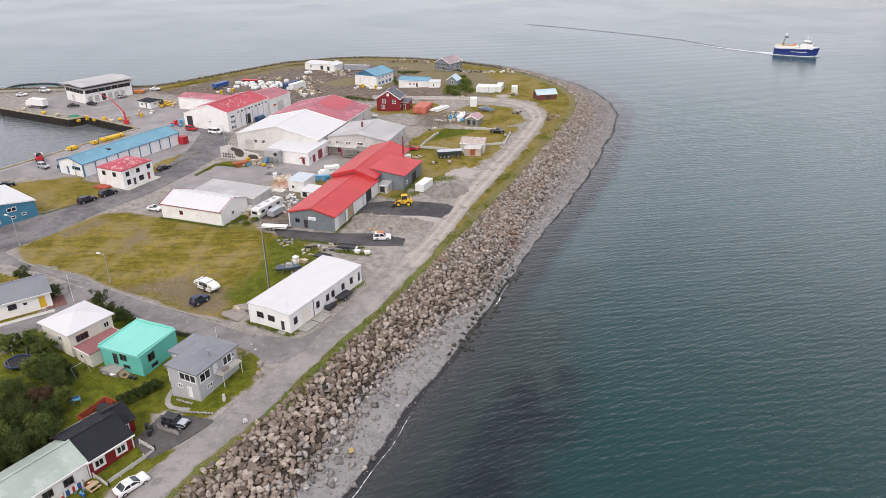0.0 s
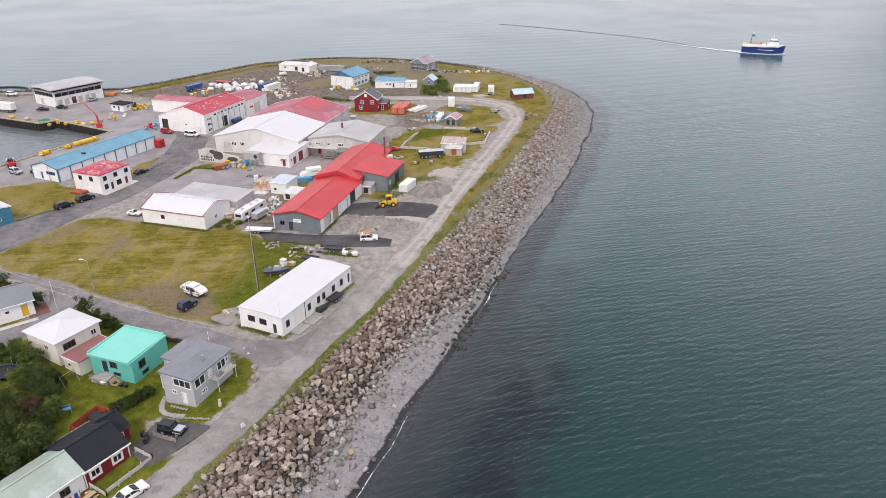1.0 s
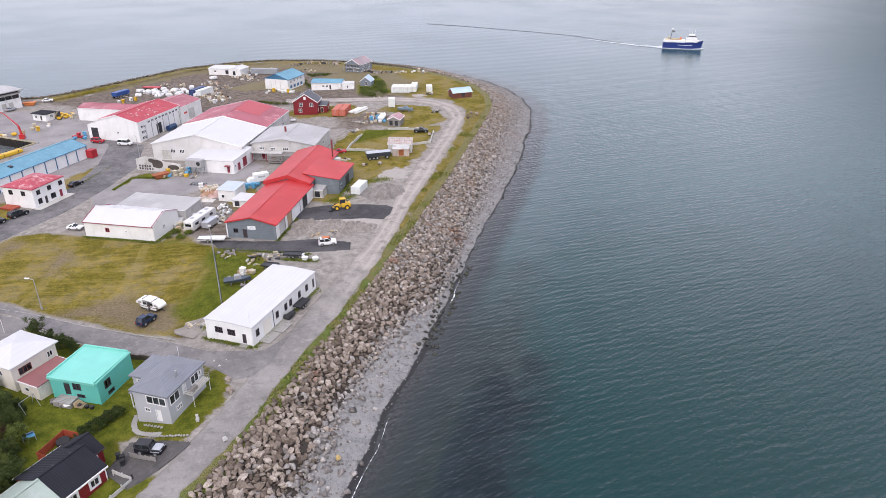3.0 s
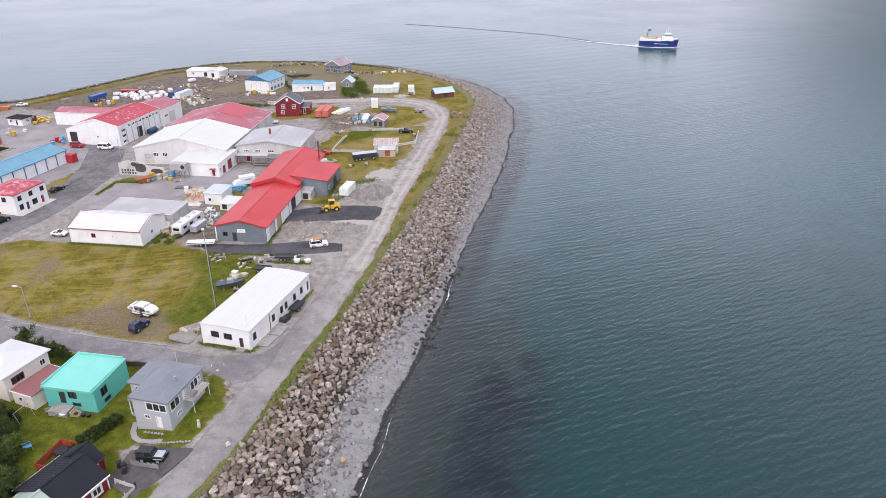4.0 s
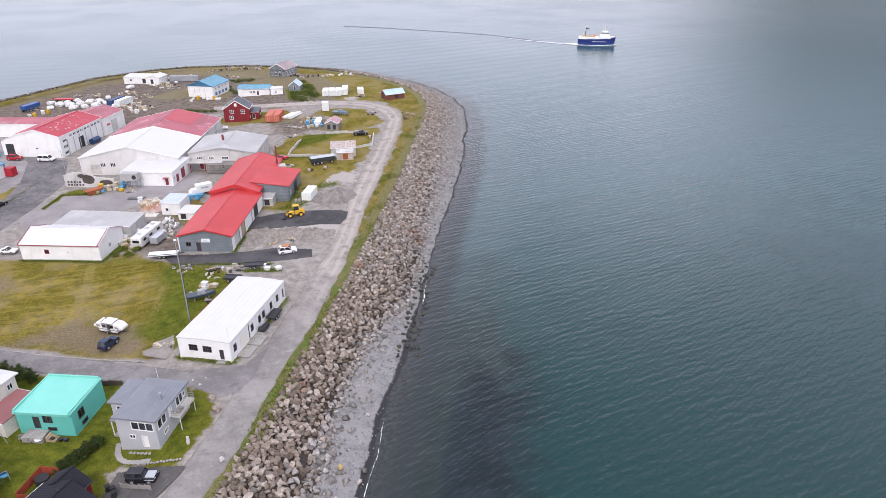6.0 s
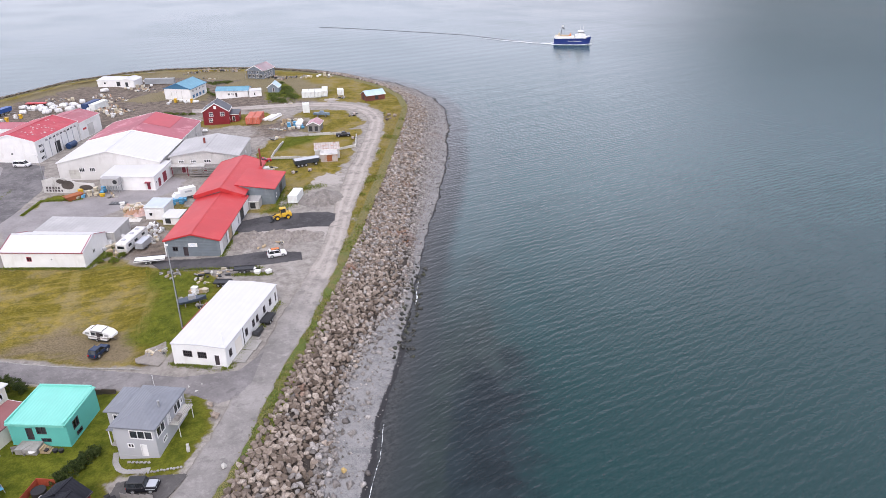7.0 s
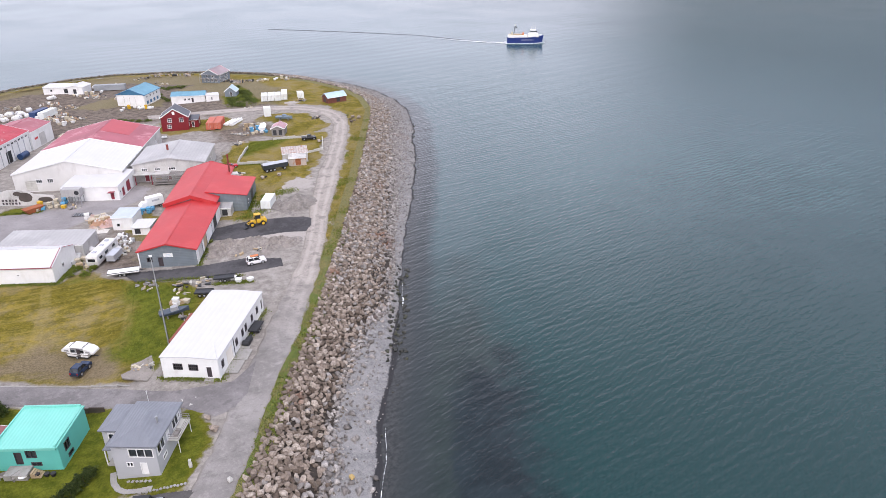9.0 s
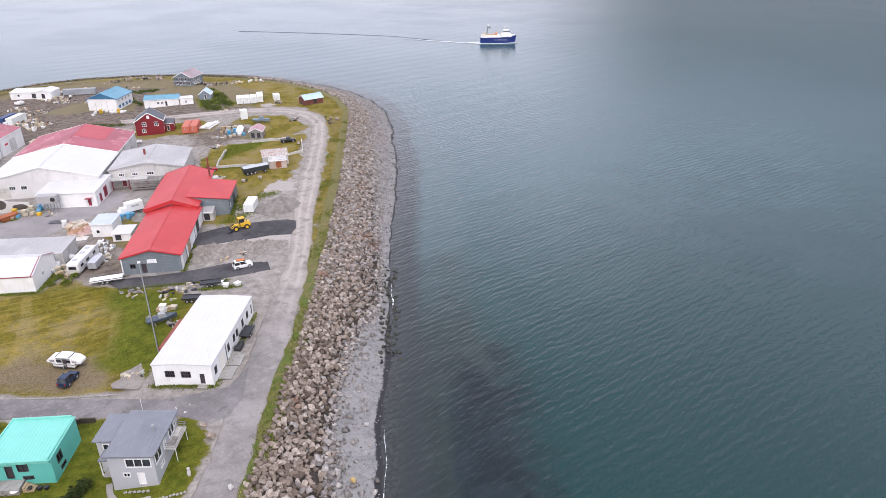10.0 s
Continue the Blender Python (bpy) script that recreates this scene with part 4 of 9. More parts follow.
road_between("pavement", [(-90.5, 102.8), (-75.0, 113.9)], [(-89.8, 101.8), (-74.3, 112.9)], 0.12, PALE_CONCRETE, "narrow pale concrete pavement before a house", 0.05, "pavement")

# ---- building kit ----
def box(bm, x, y, z, sx, sy, sz, rz=0.0, bevel=0.0):
    """A box whose base is centred at x, y, z."""
    r = bmesh.ops.create_cube(bm, size=1, matrix=Matrix.Translation((x, y, z + sz / 2)) @ Matrix.Rotation(rz, 4, "Z") @ Matrix.Diagonal((sx, sy, sz, 1)))
    if bevel:
        es = {e for v in r["verts"] for e in v.link_edges}
        bmesh.ops.bevel(bm, geom=list(es), offset=bevel, segments=2, affect="EDGES", profile=0.6)
    return bm


def tube(bm, a, b, r, r2=None, n=10):
    a, b = Vector(a), Vector(b)
    d = b - a
    m = Matrix.Translation((a + b) / 2) @ d.to_track_quat("Z", "Y").to_matrix().to_4x4()
    bmesh.ops.create_cone(bm, cap_ends=True, segments=n, radius1=r, radius2=r if r2 is None else r2, depth=d.length, matrix=m)
    return bm


def prism(bm, outline, y0, y1):
    """A solid with an outline in x and z, drawn from y0 to y1."""
    a = [bm.verts.new((x, y0, z)) for x, z in outline]
    b = [bm.verts.new((x, y1, z)) for x, z in outline]
    bm.faces.new(a)
    bm.faces.new(b[::-1])
    for i in range(len(a)):
        j = (i + 1) % len(a)
        bm.faces.new((a[j], a[i], b[i], b[j]))
    return bm


def made(name, bm, material):
    bmesh.ops.recalc_face_normals(bm, faces=bm.faces[:])
    me = bpy.data.meshes.new(name)
    bm.to_mesh(me)
    bm.free()
    me.materials.append(material)
    return new(name, me)


def part(name, bm, material, parent, label=""):
    ob = made(name, bm, material)
    ob.parent = parent
    return tagged(ob, label) if label else ob


def thing(name, x, y, z, turn, label, category, group=""):
    """An empty at the base of a thing; turn in degrees."""
    ob = new(name)
    ob.empty_display_size = 0.3
    ob.matrix_basis = on_land(x, y, z, turn)
    return tagged(ob, label, category, group)


def on_land(x, y, z, turn):
    """A pose on the ground; things afloat keep their own height."""
    if z > -3:
        x, y, h = settled((x, y))[0]
        z += h
    return pose(x, y, z, 0, 0, turn)


def follow(root):
    """Each part of a long thing stands on the ground below it."""
    here = root.matrix_basis.translation
    low = float(ground_height((here.x, here.y))[0])
    for ob in root.children:
        c = sum((Vector(v) for v in ob.bound_box), Vector()) / 8
        w = root.matrix_basis @ c
        ob.location.z += float(ground_height((w.x, w.y))[0]) - low


def heading(a, b):
    return math.degrees(math.atan2(b[1] - a[1], b[0] - a[0]))


def one_box(x, y, z, sx, sy, sz, rz=0.0, bevel=0.0):
    return box(bmesh.new(), x, y, z, sx, sy, sz, rz, bevel)


def holed(bm, place, length, height, holes, reveal):
    """A wall face with real openings; place(u, z, inward) gives its points."""
    us = sorted({0.0, length, *[h[0] for h in holes], *[h[0] + h[2] for h in holes]})
    zs = sorted({0.0, height, *[h[1] for h in holes], *[h[1] + h[3] for h in holes]})
    def quad(*pts):
        bm.faces.new([bm.verts.new(place(*p)) for p in pts])
    for u0, u1 in zip(us, us[1:]):
        for z0, z1 in zip(zs, zs[1:]):
            um, zm = (u0 + u1) / 2, (z0 + z1) / 2
            if not any(h[0] < um < h[0] + h[2] and h[1] < zm < h[1] + h[3] for h in holes):
                quad((u0, z0, 0), (u1, z0, 0), (u1, z1, 0), (u0, z1, 0))
    for u, z, w, h in holes:
        u1, z1 = u + w, z + h
        for a, b in (((u, z), (u1, z)), ((u1, z), (u1, z1)), ((u1, z1), (u, z1)), ((u, z1), (u, z))):
            quad((*a, 0), (*b, 0), (*b, reveal), (*a, reveal))


def framed(bm, place, u, z, w, h, inward, t=0.09, bars_u=0, bars_z=0, depth=0.07):
    """A frame with bars across and up, as one connected shape."""
    def at(a, b, i):
        return place(u + a, z + b, inward - depth + i)
    def cells(length, bars):
        cut = [t + (length - 2 * t) * k / (bars + 1) for k in range(bars + 2)]
        return [(a + (t * 0.4 if k else 0), b - (t * 0.4 if k < bars else 0)) for k, (a, b) in enumerate(zip(cut, cut[1:]))]
    holed(bm, at, w, h, [(a, c, b - a, d - c) for a, b in cells(w, bars_u) for c, d in cells(h, bars_z)], depth)
    rim = [(0, 0), (w, 0), (w, h), (0, h)]
    for p, q in zip(rim, rim[1:] + rim[:1]):
        bm.faces.new([bm.verts.new(at(*c)) for c in ((*p, 0), (*q, 0), (*q, depth), (*p, depth))])
    bmesh.ops.remove_doubles(bm, verts=bm.verts[:], dist=0.0005)


def house(name, label, A, B, depth, height, roof="gable_y", rise=1.5, wall=WHITE_WALL, cover=WHITE_ROOF, trim=WHITE_TRIM, over=0.35,
          openings=(), category="building", group="", base=0.0, ridge_at=0.5, cap=True, sash=WHITE_TRIM):
    """A building on the line A to B, running depth metres to the left of that line.
    openings: side (f, b, l, r), place along it, sill height, width, height, kind (w, d, g), bars across, bars up."""
    W = math.hypot(B[0] - A[0], B[1] - A[1])
    mid = ((A[0] + B[0]) / 2 - (B[1] - A[1]) / W * depth / 2, (A[1] + B[1]) / 2 + (B[0] - A[0]) / W * depth / 2)
    low = ground_height(mid)
    (ax, ay, az), (bx, by, _) = settled(A, low)[0], settled(B, low)[0]
    W = math.hypot(bx - ax, by - ay)
    root = new(name)
    root.matrix_basis = pose(ax, ay, base + az, 0, 0, heading(A, B))
    tagged(root, label, category, group)
    D, H = depth, height
    sides = {"f": (W, lambda u, z, i: (u, i, z)), "r": (D, lambda u, z, i: (W - i, u, z)),
             "b": (W, lambda u, z, i: (W - u, D - i, z)), "l": (D, lambda u, z, i: (i, D - u, z))}
    bm = bmesh.new()
    for side, (length, place) in sides.items():
        holed(bm, place, length, H, [o[1:5] for o in openings if o[0] == side], 0.14)
    rx, ry = W * ridge_at, D * ridge_at
    if roof == "gable_y":
        for y in (0, D):
            bm.faces.new([bm.verts.new(p) for p in ((0, y, H), (W, y, H), (rx, y, H + rise))])
    elif roof == "gable_x":
        for x in (0, W):
            bm.faces.new([bm.verts.new(p) for p in ((x, 0, H), (x, D, H), (x, ry, H + rise))])
    elif roof == "mono_y":
        for x in (0, W):
            bm.faces.new([bm.verts.new(p) for p in ((x, 0, H), (x, D, H), (x, D, H + rise))])
        bm.faces.new([bm.verts.new(p) for p in ((0, D, H), (W, D, H), (W, D, H + rise), (0, D, H + rise))])
    elif roof == "mono_x":
        for y in (0, D):
            bm.faces.new([bm.verts.new(p) for p in ((0, y, H), (W, y, H), (W, y, H + rise))])
        bm.faces.new([bm.verts.new(p) for p in ((W, 0, H), (W, D, H), (W, D, H + rise), (W, 0, H + rise))])
    box(bm, W / 2, D / 2, -1.3, W + 0.06, D + 0.06, 1.42)
    part("wall", bm, wall, root)
    o, t = over, 0.16
    bm = bmesh.new()
    if roof == "gable_y":
        k1, k2 = rise / rx, rise / (W - rx)
        up = [(-o, H - o * k1), (rx, H + rise), (W + o, H - o * k2)]
        prism(bm, up + [(x, z + t) for x, z in up[::-1]], -o, D + o)
    elif roof == "gable_x":
        k1, k2 = rise / ry, rise / (D - ry)
        up = [(-o, H - o * k1), (ry, H + rise), (D + o, H - o * k2)]
        prism(bm, up + [(x, z + t) for x, z in up[::-1]], -W - o, o)
        bmesh.ops.rotate(bm, cent=(0, 0, 0), matrix=Matrix.Rotation(radians(90), 3, "Z"), verts=bm.verts[:])
    elif roof == "mono_y":
        k = rise / D
        up = [(-o, H - o * k), (D + o, H + rise + o * k)]
        prism(bm, up + [(x, z + t) for x, z in up[::-1]], -W - o, o)
        bmesh.ops.rotate(bm, cent=(0, 0, 0), matrix=Matrix.Rotation(radians(90), 3, "Z"), verts=bm.verts[:])
    elif roof == "mono_x":
        k = rise / W
        up = [(-o, H - o * k), (W + o, H + rise + o * k)]
        prism(bm, up + [(x, z + t) for x, z in up[::-1]], -o, D + o)
    elif roof == "flat":
        box(bm, W / 2, D / 2, H, W + 2 * o, D + 2 * o, t)
        if rise:
            for x, y, sx, sy in ((W / 2, -o + 0.1, W + 2 * o, 0.2), (W / 2, D + o - 0.1, W + 2 * o, 0.2), (-o + 0.1, D / 2, 0.2, D + 2 * o - 0.4), (W + o - 0.1, D / 2, 0.2, D + 2 * o - 0.4)):
                box(bm, x, y, H + t, sx, sy, rise)
    elif roof == "hip":
        q = min(W, D) / 2
        c = [(-o, -o), (W + o, -o), (W + o, D + o), (-o, D + o)]
        lo = [bm.verts.new((x, y, H - 0.05)) for x, y in c]
        hi = [bm.verts.new((x, y, H + t)) for x, y in c]
        if W > D:
            r1, r2 = bm.verts.new((q, D / 2, H + rise)), bm.verts.new((W - q, D / 2, H + rise))
            tops = ((hi[0], hi[1], r2, r1), (hi[1], hi[2], r2), (hi[2], hi[3], r1, r2), (hi[3], hi[0], r1))
        else:
            r1, r2 = bm.verts.new((W / 2, q, H + rise)), bm.verts.new((W / 2, max(q + 0.05, D - q), H + rise))
            tops = ((hi[0], hi[1], r1), (hi[1], hi[2], r2, r1), (hi[2], hi[3], r2), (hi[3], hi[0], r1, r2))
        for f in tops:
            bm.faces.new(f)
        bm.faces.new(lo[::-1])
        for i in range(4):
            bm.faces.new((lo[i], lo[(i + 1) % 4], hi[(i + 1) % 4], hi[i]))
    part("roof", bm, cover, root)
    if cap and roof == "gable_y":
        part("ridge_cap", one_box(rx, D / 2, H + rise + t - 0.04, 0.35, D + 2 * o + 0.02, 0.1), cover, root)
        for y in (-o - 0.03, D + o + 0.03):
            y2 = y - 0.05 * (1 if y < 0 else -1)
            k1, k2 = rise / rx, rise / (W - rx)
            low = [(-o, H - o * k1 - 0.12), (rx, H + rise - 0.12), (W + o, H - o * k2 - 0.12)]
            part("bargeboard", prism(bmesh.new(), low + [(x, z + t + 0.17) for x, z in low[::-1]], min(y, y2), max(y, y2)), trim, root)
    elif cap and roof == "gable_x":
        part("ridge_cap", one_box(W / 2, ry, H + rise + t - 0.04, W + 2 * o + 0.02, 0.35, 0.1), cover, root)
    if cap and roof != "flat":
        for y in (-o - 0.07, D + o + 0.07) if roof in ("gable_x", "mono_y") else ():
            k = rise / ry if roof == "gable_x" else (rise / D if y < 0 else -rise / D)
            zz = H - o * k + (rise * 0 if y < 0 or roof == "gable_x" else rise)
            part("gutter", one_box(W / 2, y, zz - 0.02, W + 2 * o, 0.13, 0.14), trim, root)
        for x in (-o - 0.07, W + o + 0.07) if roof == "gable_y" else ():
            part("gutter", one_box(x, D / 2, H - o * rise / rx - 0.02, 0.13, D + 2 * o, 0.14), trim, root)
    for side, u, z, w, h, kind, *bars in openings:
        place = sides[side][1]
        bu, bz = (bars + [0, 0])[:2]
        tr = bars[2] if len(bars) > 2 else sash
        bm = bmesh.new()
        if kind == "w":
            framed(bm, place, u - 0.04, z - 0.04, w + 0.08, h + 0.08, 0.04, 0.12, bu, bz, 0.09)
            win = part("window", bm, tr, root)
            bm = bmesh.new()
            bm.faces.new([bm.verts.new(place(a, b, 0.11)) for a, b in ((u, z), (u + w, z), (u + w, z + h), (u, z + h))])
            part("pane", bm, GLASS, win)
        elif kind == "d":
            framed(bm, place, u - 0.06, z, w + 0.12, h + 0.06, 0.03, 0.1, 0, 0, 0.08)
            dr = part("door", bm, bars[3] if len(bars) > 3 else WHITE_TRIM, root)
            bm = bmesh.new()
            bm.faces.new([bm.verts.new(place(a, b, 0.1)) for a, b in ((u, z), (u + w, z), (u + w, z + h), (u, z + h))])
            part("door_leaf", bm, tr if len(bars) > 2 else DARK_TRIM, dr)
        else:
            n = max(4, int(h / 0.45)) * 2
            rows = [[bm.verts.new(place(a, z + h * i / n, 0.05 + 0.05 * (i % 2))) for a in (u, u + w)] for i in range(n + 1)]
            for ra, rb in zip(rows, rows[1:]):
                bm.faces.new((ra[0], ra[1], rb[1], rb[0]))
            part("roller_door", bm, tr if len(bars) > 2 else DARK_METAL, root)
    root["size"] = (W, D, H)
    return root


# ---- buildings ----
# long white house at the street corner
ow = [("f", 2.0, 1.5, 1.5, 1.1, "w", 3, 1, DARK_TRIM), ("f", 4.6, 1.45, 1.5, 1.1, "w", 3, 1, DARK_TRIM), ("f", 7.5, 0.15, 0.9, 2.1, "d"), ("r", 1.1, 1.3, 0.9, 1.3, "w", 1, 1, DARK_TRIM)]
ow += [("r", u, 1.3, 0.85, 1.3, "w", 1, 1, DARK_TRIM) for u in (7.6, 10.6, 12.3, 15.6, 18.4)]
ow += [("r", 21.0, 0.6, 0.9, 2.1, "d"), ("r", 3.4, 0.15, 2.6, 2.7, "g", 0, 0, CREAM), ("l", 4, 1.4, 1.2, 1.1, "w", 2), ("l", 12, 1.4, 1.2, 1.1, "w", 2)]
lw = house("long_white_house", "long low white house with a plain white sheet roof", (-35.9, 109.3), (-27.4, 104.7), 22.4, 3.7, "gable_y", 0.22, over=0.12, cap=False, openings=ow, category="house")
bm = bmesh.new()
tube(bm, (lw["size"][0] + 0.06, 6.7, 0.1), (lw["size"][0] + 0.06, 6.7, 3.7), 0.06)
part("drainpipe", bm, DARK_METAL, lw)
part("step", one_box(7.95, -0.5, -0.05, 1.5, 0.9, 0.2), CONCRETE, lw)

# grey two-storey house with balcony
og = [("f", 2.3, 3.2, 3.35, 1.4, "w", 2), ("f", 1.7, 1.55, 0.9, 0.7, "w", 1), ("f", 3.6, 0.25, 0.85, 1.95, "d", 0, 0, WHITE_TRIM),
      ("r", 0.5, 3.1, 2.2, 1.55, "w", 1), ("r", 1.6, 1.35, 1.2, 0.75, "w", 2), ("r", 3.5, 3.0, 0.8, 1.9, "d", 0, 0, WHITE_TRIM), ("r", 5.6, 3.1, 1.9, 1.55, "w", 1), ("r", 7.7, 3.5, 0.5, 0.9, "w")]
gh = house("grey_house", "two-storey light grey house with blue-grey hipped roof and balcony", (-43.0, 88.0), (-37.6, 85.4), 8.9, 5.1, "hip", 1.1, GREY_WALL, GREY_ROOF, over=0.35, openings=og, category="house")
for x, y in ((7.3, 4.0), (7.3, 8.2)):
    bm = bmesh.new()
    tube(bm, (x + 0.02, y, -0.2), (x + 0.02, y, 2.75), 0.05)
    part("balcony_post", bm, WHITE_TRIM, gh)
balc = part("balcony", one_box(6.75, 6.1, 2.75, 1.4, 4.6, 0.16), PALE_CONCRETE, gh)
for x, y, sx, sy in ((7.42, 6.1, 0.05, 4.6), (6.75, 3.83, 1.3, 0.05), (6.75, 8.37, 1.3, 0.05)):
    for z in (3.1, 3.45, 3.8):
        part("rail", one_box(x, y, z, sx, sy, 0.05), GREY_WOOD, balc)
for y in (4.8, 5.5):
    part("balcony_table", one_box(6.8, y, 2.91, 0.6, 0.5, 0.5), GREY_WOOD, balc)
house("house_wing", "grey side wing of a house with a low roof", (-44.0, 92.0), (-40.6, 90.4), 5.2, 5.0, "hip", 0.6, GREY_WALL, GREY_ROOF, over=0.35, category="house",
      openings=[("f", 0.8, 3.3, 0.9, 1.1, "w")])
bm = bmesh.new()
tube(bm, (4.9, 4.1, 5.2), (4.9, 4.1, 6.6), 0.15, n=14)
tube(bm, (4.9, 4.1, 6.6), (4.9, 4.1, 6.75), 0.2, n=14)
part("flue", bm, STEEL, gh)
part("porch_roof", one_box(-1.2, 2.6, 2.9, 2.0, 2.4, 0.14), GREY_ROOF, gh)
part("porch_step", one_box(-1.1, 2.6, 0, 1.9, 2.0, 0.3), CONCRETE, gh)
for x, y in ((-2.0, 1.6), (-2.0, 3.6)):
    part("porch_post", one_box(x, y, 0.3, 0.12, 0.12, 2.6), WHITE_TRIM, gh)

# turquoise house with a parapet roof
ot = [("f", 2.6, 1.1, 0.9, 2.0, "d", 0, 0, DARK_TRIM, DARK_TRIM), ("f", 4.2, 2.2, 1.4, 1.35, "w", 1, 0, DARK_TRIM), ("f", 4.6, 0.8, 1.4, 0.55, "w", 1, 0, DARK_TRIM),
      ("r", 1.5, 1.9, 1.4, 1.4, "w", 1, 0, DARK_TRIM), ("r", 1.9, 0.5, 1.4, 0.6, "w", 0, 0, DARK_TRIM), ("l", 3, 1.8, 1.3, 1.3, "w", 1)]
tq = house("turquoise_house", "turquoise painted house with matching bright sheet roof", (-57.3, 95.3), (-49.4, 92.1), 8.4, 3.95, "mono_y", 0.25, TURQ_WALL, TURQ_ROOF, TURQ_ROOF, 0.08, ot, "house")
for x, y, sx, sy, z in ((-0.02, 4.2, 0.22, 8.7, 4.0), (8.54, 4.2, 0.22, 8.7, 4.0), (4.26, 8.46, 8.3, 0.22, 4.25), (4.26, -0.22, 8.8, 0.3, 3.72)):
    part("parapet", one_box(x, y, z, sx, sy, 0.42), TURQ_ROOF, tq)
part("terrace", one_box(3.2, -1.1, 0, 3.2, 2.0, 0.9), CONCRETE, tq)
for i in range(5):
    part("stair_step", one_box(5.2 + i * 0.28, -1.1, 0, 0.28, 1.2, 0.8 - i * 0.16), BARE_WOOD, tq)

# cream house with a white pyramid roof and a maroon-roofed annex
house("cream_house", "cream rendered house with a white hipped roof", (-70.4, 102.0), (-63.6, 97.8), 8.3, 4.4, "hip", 1.5, CREAM, WHITE_ROOF, over=0.45,
      openings=[("r", 1.2, 2.3, 2.2, 1.2, "w", 2, 0, BROWN_WALL), ("r", 6.5, 2.4, 1.0, 1.1, "w", 1), ("f", 2.5, 2.2, 0.5, 0.6, "w"), ("f", 4.6, 2.2, 1.2, 1.1, "w", 1)], category="house")
house("cream_annex", "cream annex with a low maroon roof", (-62.6, 97.0), (-59.0, 94.7), 7.2, 2.5, "mono_y", 0.1, CREAM, mat("dull_maroon_roof", (0.25, 0.10, 0.10), 0.7, vary=0.1), over=0.1,
      openings=[("f", 1.2, 0.9, 0.9, 0.8, "w")], category="house")

# white house with grey roof and yellow door
house("grey_roofed_house", "low white house with grey roof and yellow door", (-90, 105), (-75.9, 115.2), 8.5, 3.3, "gable_x", 1.9, WHITE_WALL, GREY_ROOF, over=0.4,
      openings=[("f", 2, 1.2, 1.6, 1.2, "w", 1), ("f", 6.5, 1.2, 1.8, 1.2, "w", 2), ("f", 10.4, 1.4, 1.4, 1.1, "w", 1, 0, DARK_TRIM), ("f", 12.9, 1.6, 0.8, 0.7, "w"), ("f", 15.6, 0.15, 1.2, 2.5, "d", 0, 0, YELLOW),
                ("r", 0.3, 0.2, 1.0, 2.1, "d", 0, 0, YELLOW), ("r", 4, 1.3, 1.2, 1.1, "w", 1)], category="house")

# dark red house with charcoal roof, and its pale green roofed neighbour
rd = house("red_cottage", "dark red timber cottage with charcoal roof and white windows", (-47.6, 69.4), (-43.9, 74.7), 8.5, 2.9, "gable_x", 1.9, RED_WALL, DARK_ROOF, WHITE_TRIM, 0.3,
           [("f", 0.9, 1.0, 1.3, 1.15, "w", 1), ("f", 4.2, 1.0, 1.3, 1.15, "w", 1), ("r", 5.6, 1.0, 0.9, 1.2, "w", 1)], "house", ridge_at=0.44)
for x in (2.4, 5.0):
    part("roof_vent", one_box(x, 3.9, 4.6, 0.3, 0.3, 0.45), DARK_METAL, rd)
for u in (0.9, 4.2):
    bm = bmesh.new()
    framed(bm, lambda a, z, i: (a, i, z), u - 0.24, 0.76, 1.78, 1.63, -0.003, 0.2, 0, 0, 0.035)
    part("window_surround", bm, WHITE_TRIM, rd)
part("fascia", one_box(rd["size"][0] / 2, -0.37, 2.62, rd["size"][0] + 0.6, 0.06, 0.24), WHITE_TRIM, rd)
for x in (0.02, rd["size"][0] - 0.02):
    part("corner_board", one_box(x, -0.03, 0, 0.16, 0.06, 2.8), WHITE_TRIM, rd)
house("cottage_extension", "small dark red extension with charcoal roof", (-46.7, 76.6), (-45.25, 78.65), 5.0, 2.7, "gable_x", 1.5, RED_WALL, DARK_ROOF, DARK_TRIM, over=0.25, openings=[("f", 0.7, 0.9, 1.0, 1.2, "w", 1)], category="house")
house("green_roofed_house", "white rendered house with a faded pale green roof", (-53.4, 60.6), (-47.7, 69.3), 7.3, 3.0, "gable_x", 1.85, WHITE_WALL, GREEN_ROOF, over=0.25, ridge_at=0.46,
      openings=[("f", 4.6, 1.1, 1.3, 1.1, "w", 1, 0, DARK_TRIM), ("f", 7.4, 1.1, 1.3, 1.1, "w", 1, 0, DARK_TRIM)], category="house")

# white barn and its grey-roofed extension
wb = house("white_barn", "white sheet-clad barn with white roof and maroon edges", (-70.9, 159.6), (-54.0, 153.4), 10.8, 3.6, "gable_x", 1.9, WHITE_WALL, WHITE_ROOF, MAROON_TRIM, 0.15,
           [("f", 5.6, 1.5, 1.0, 1.0, "w", 1, 0, MAROON_TRIM), ("f", 10.8, 1.8, 0.5, 0.4, "w"), ("r", 4, 1.5, 1.0, 1.0, "w", 1)], "barn")
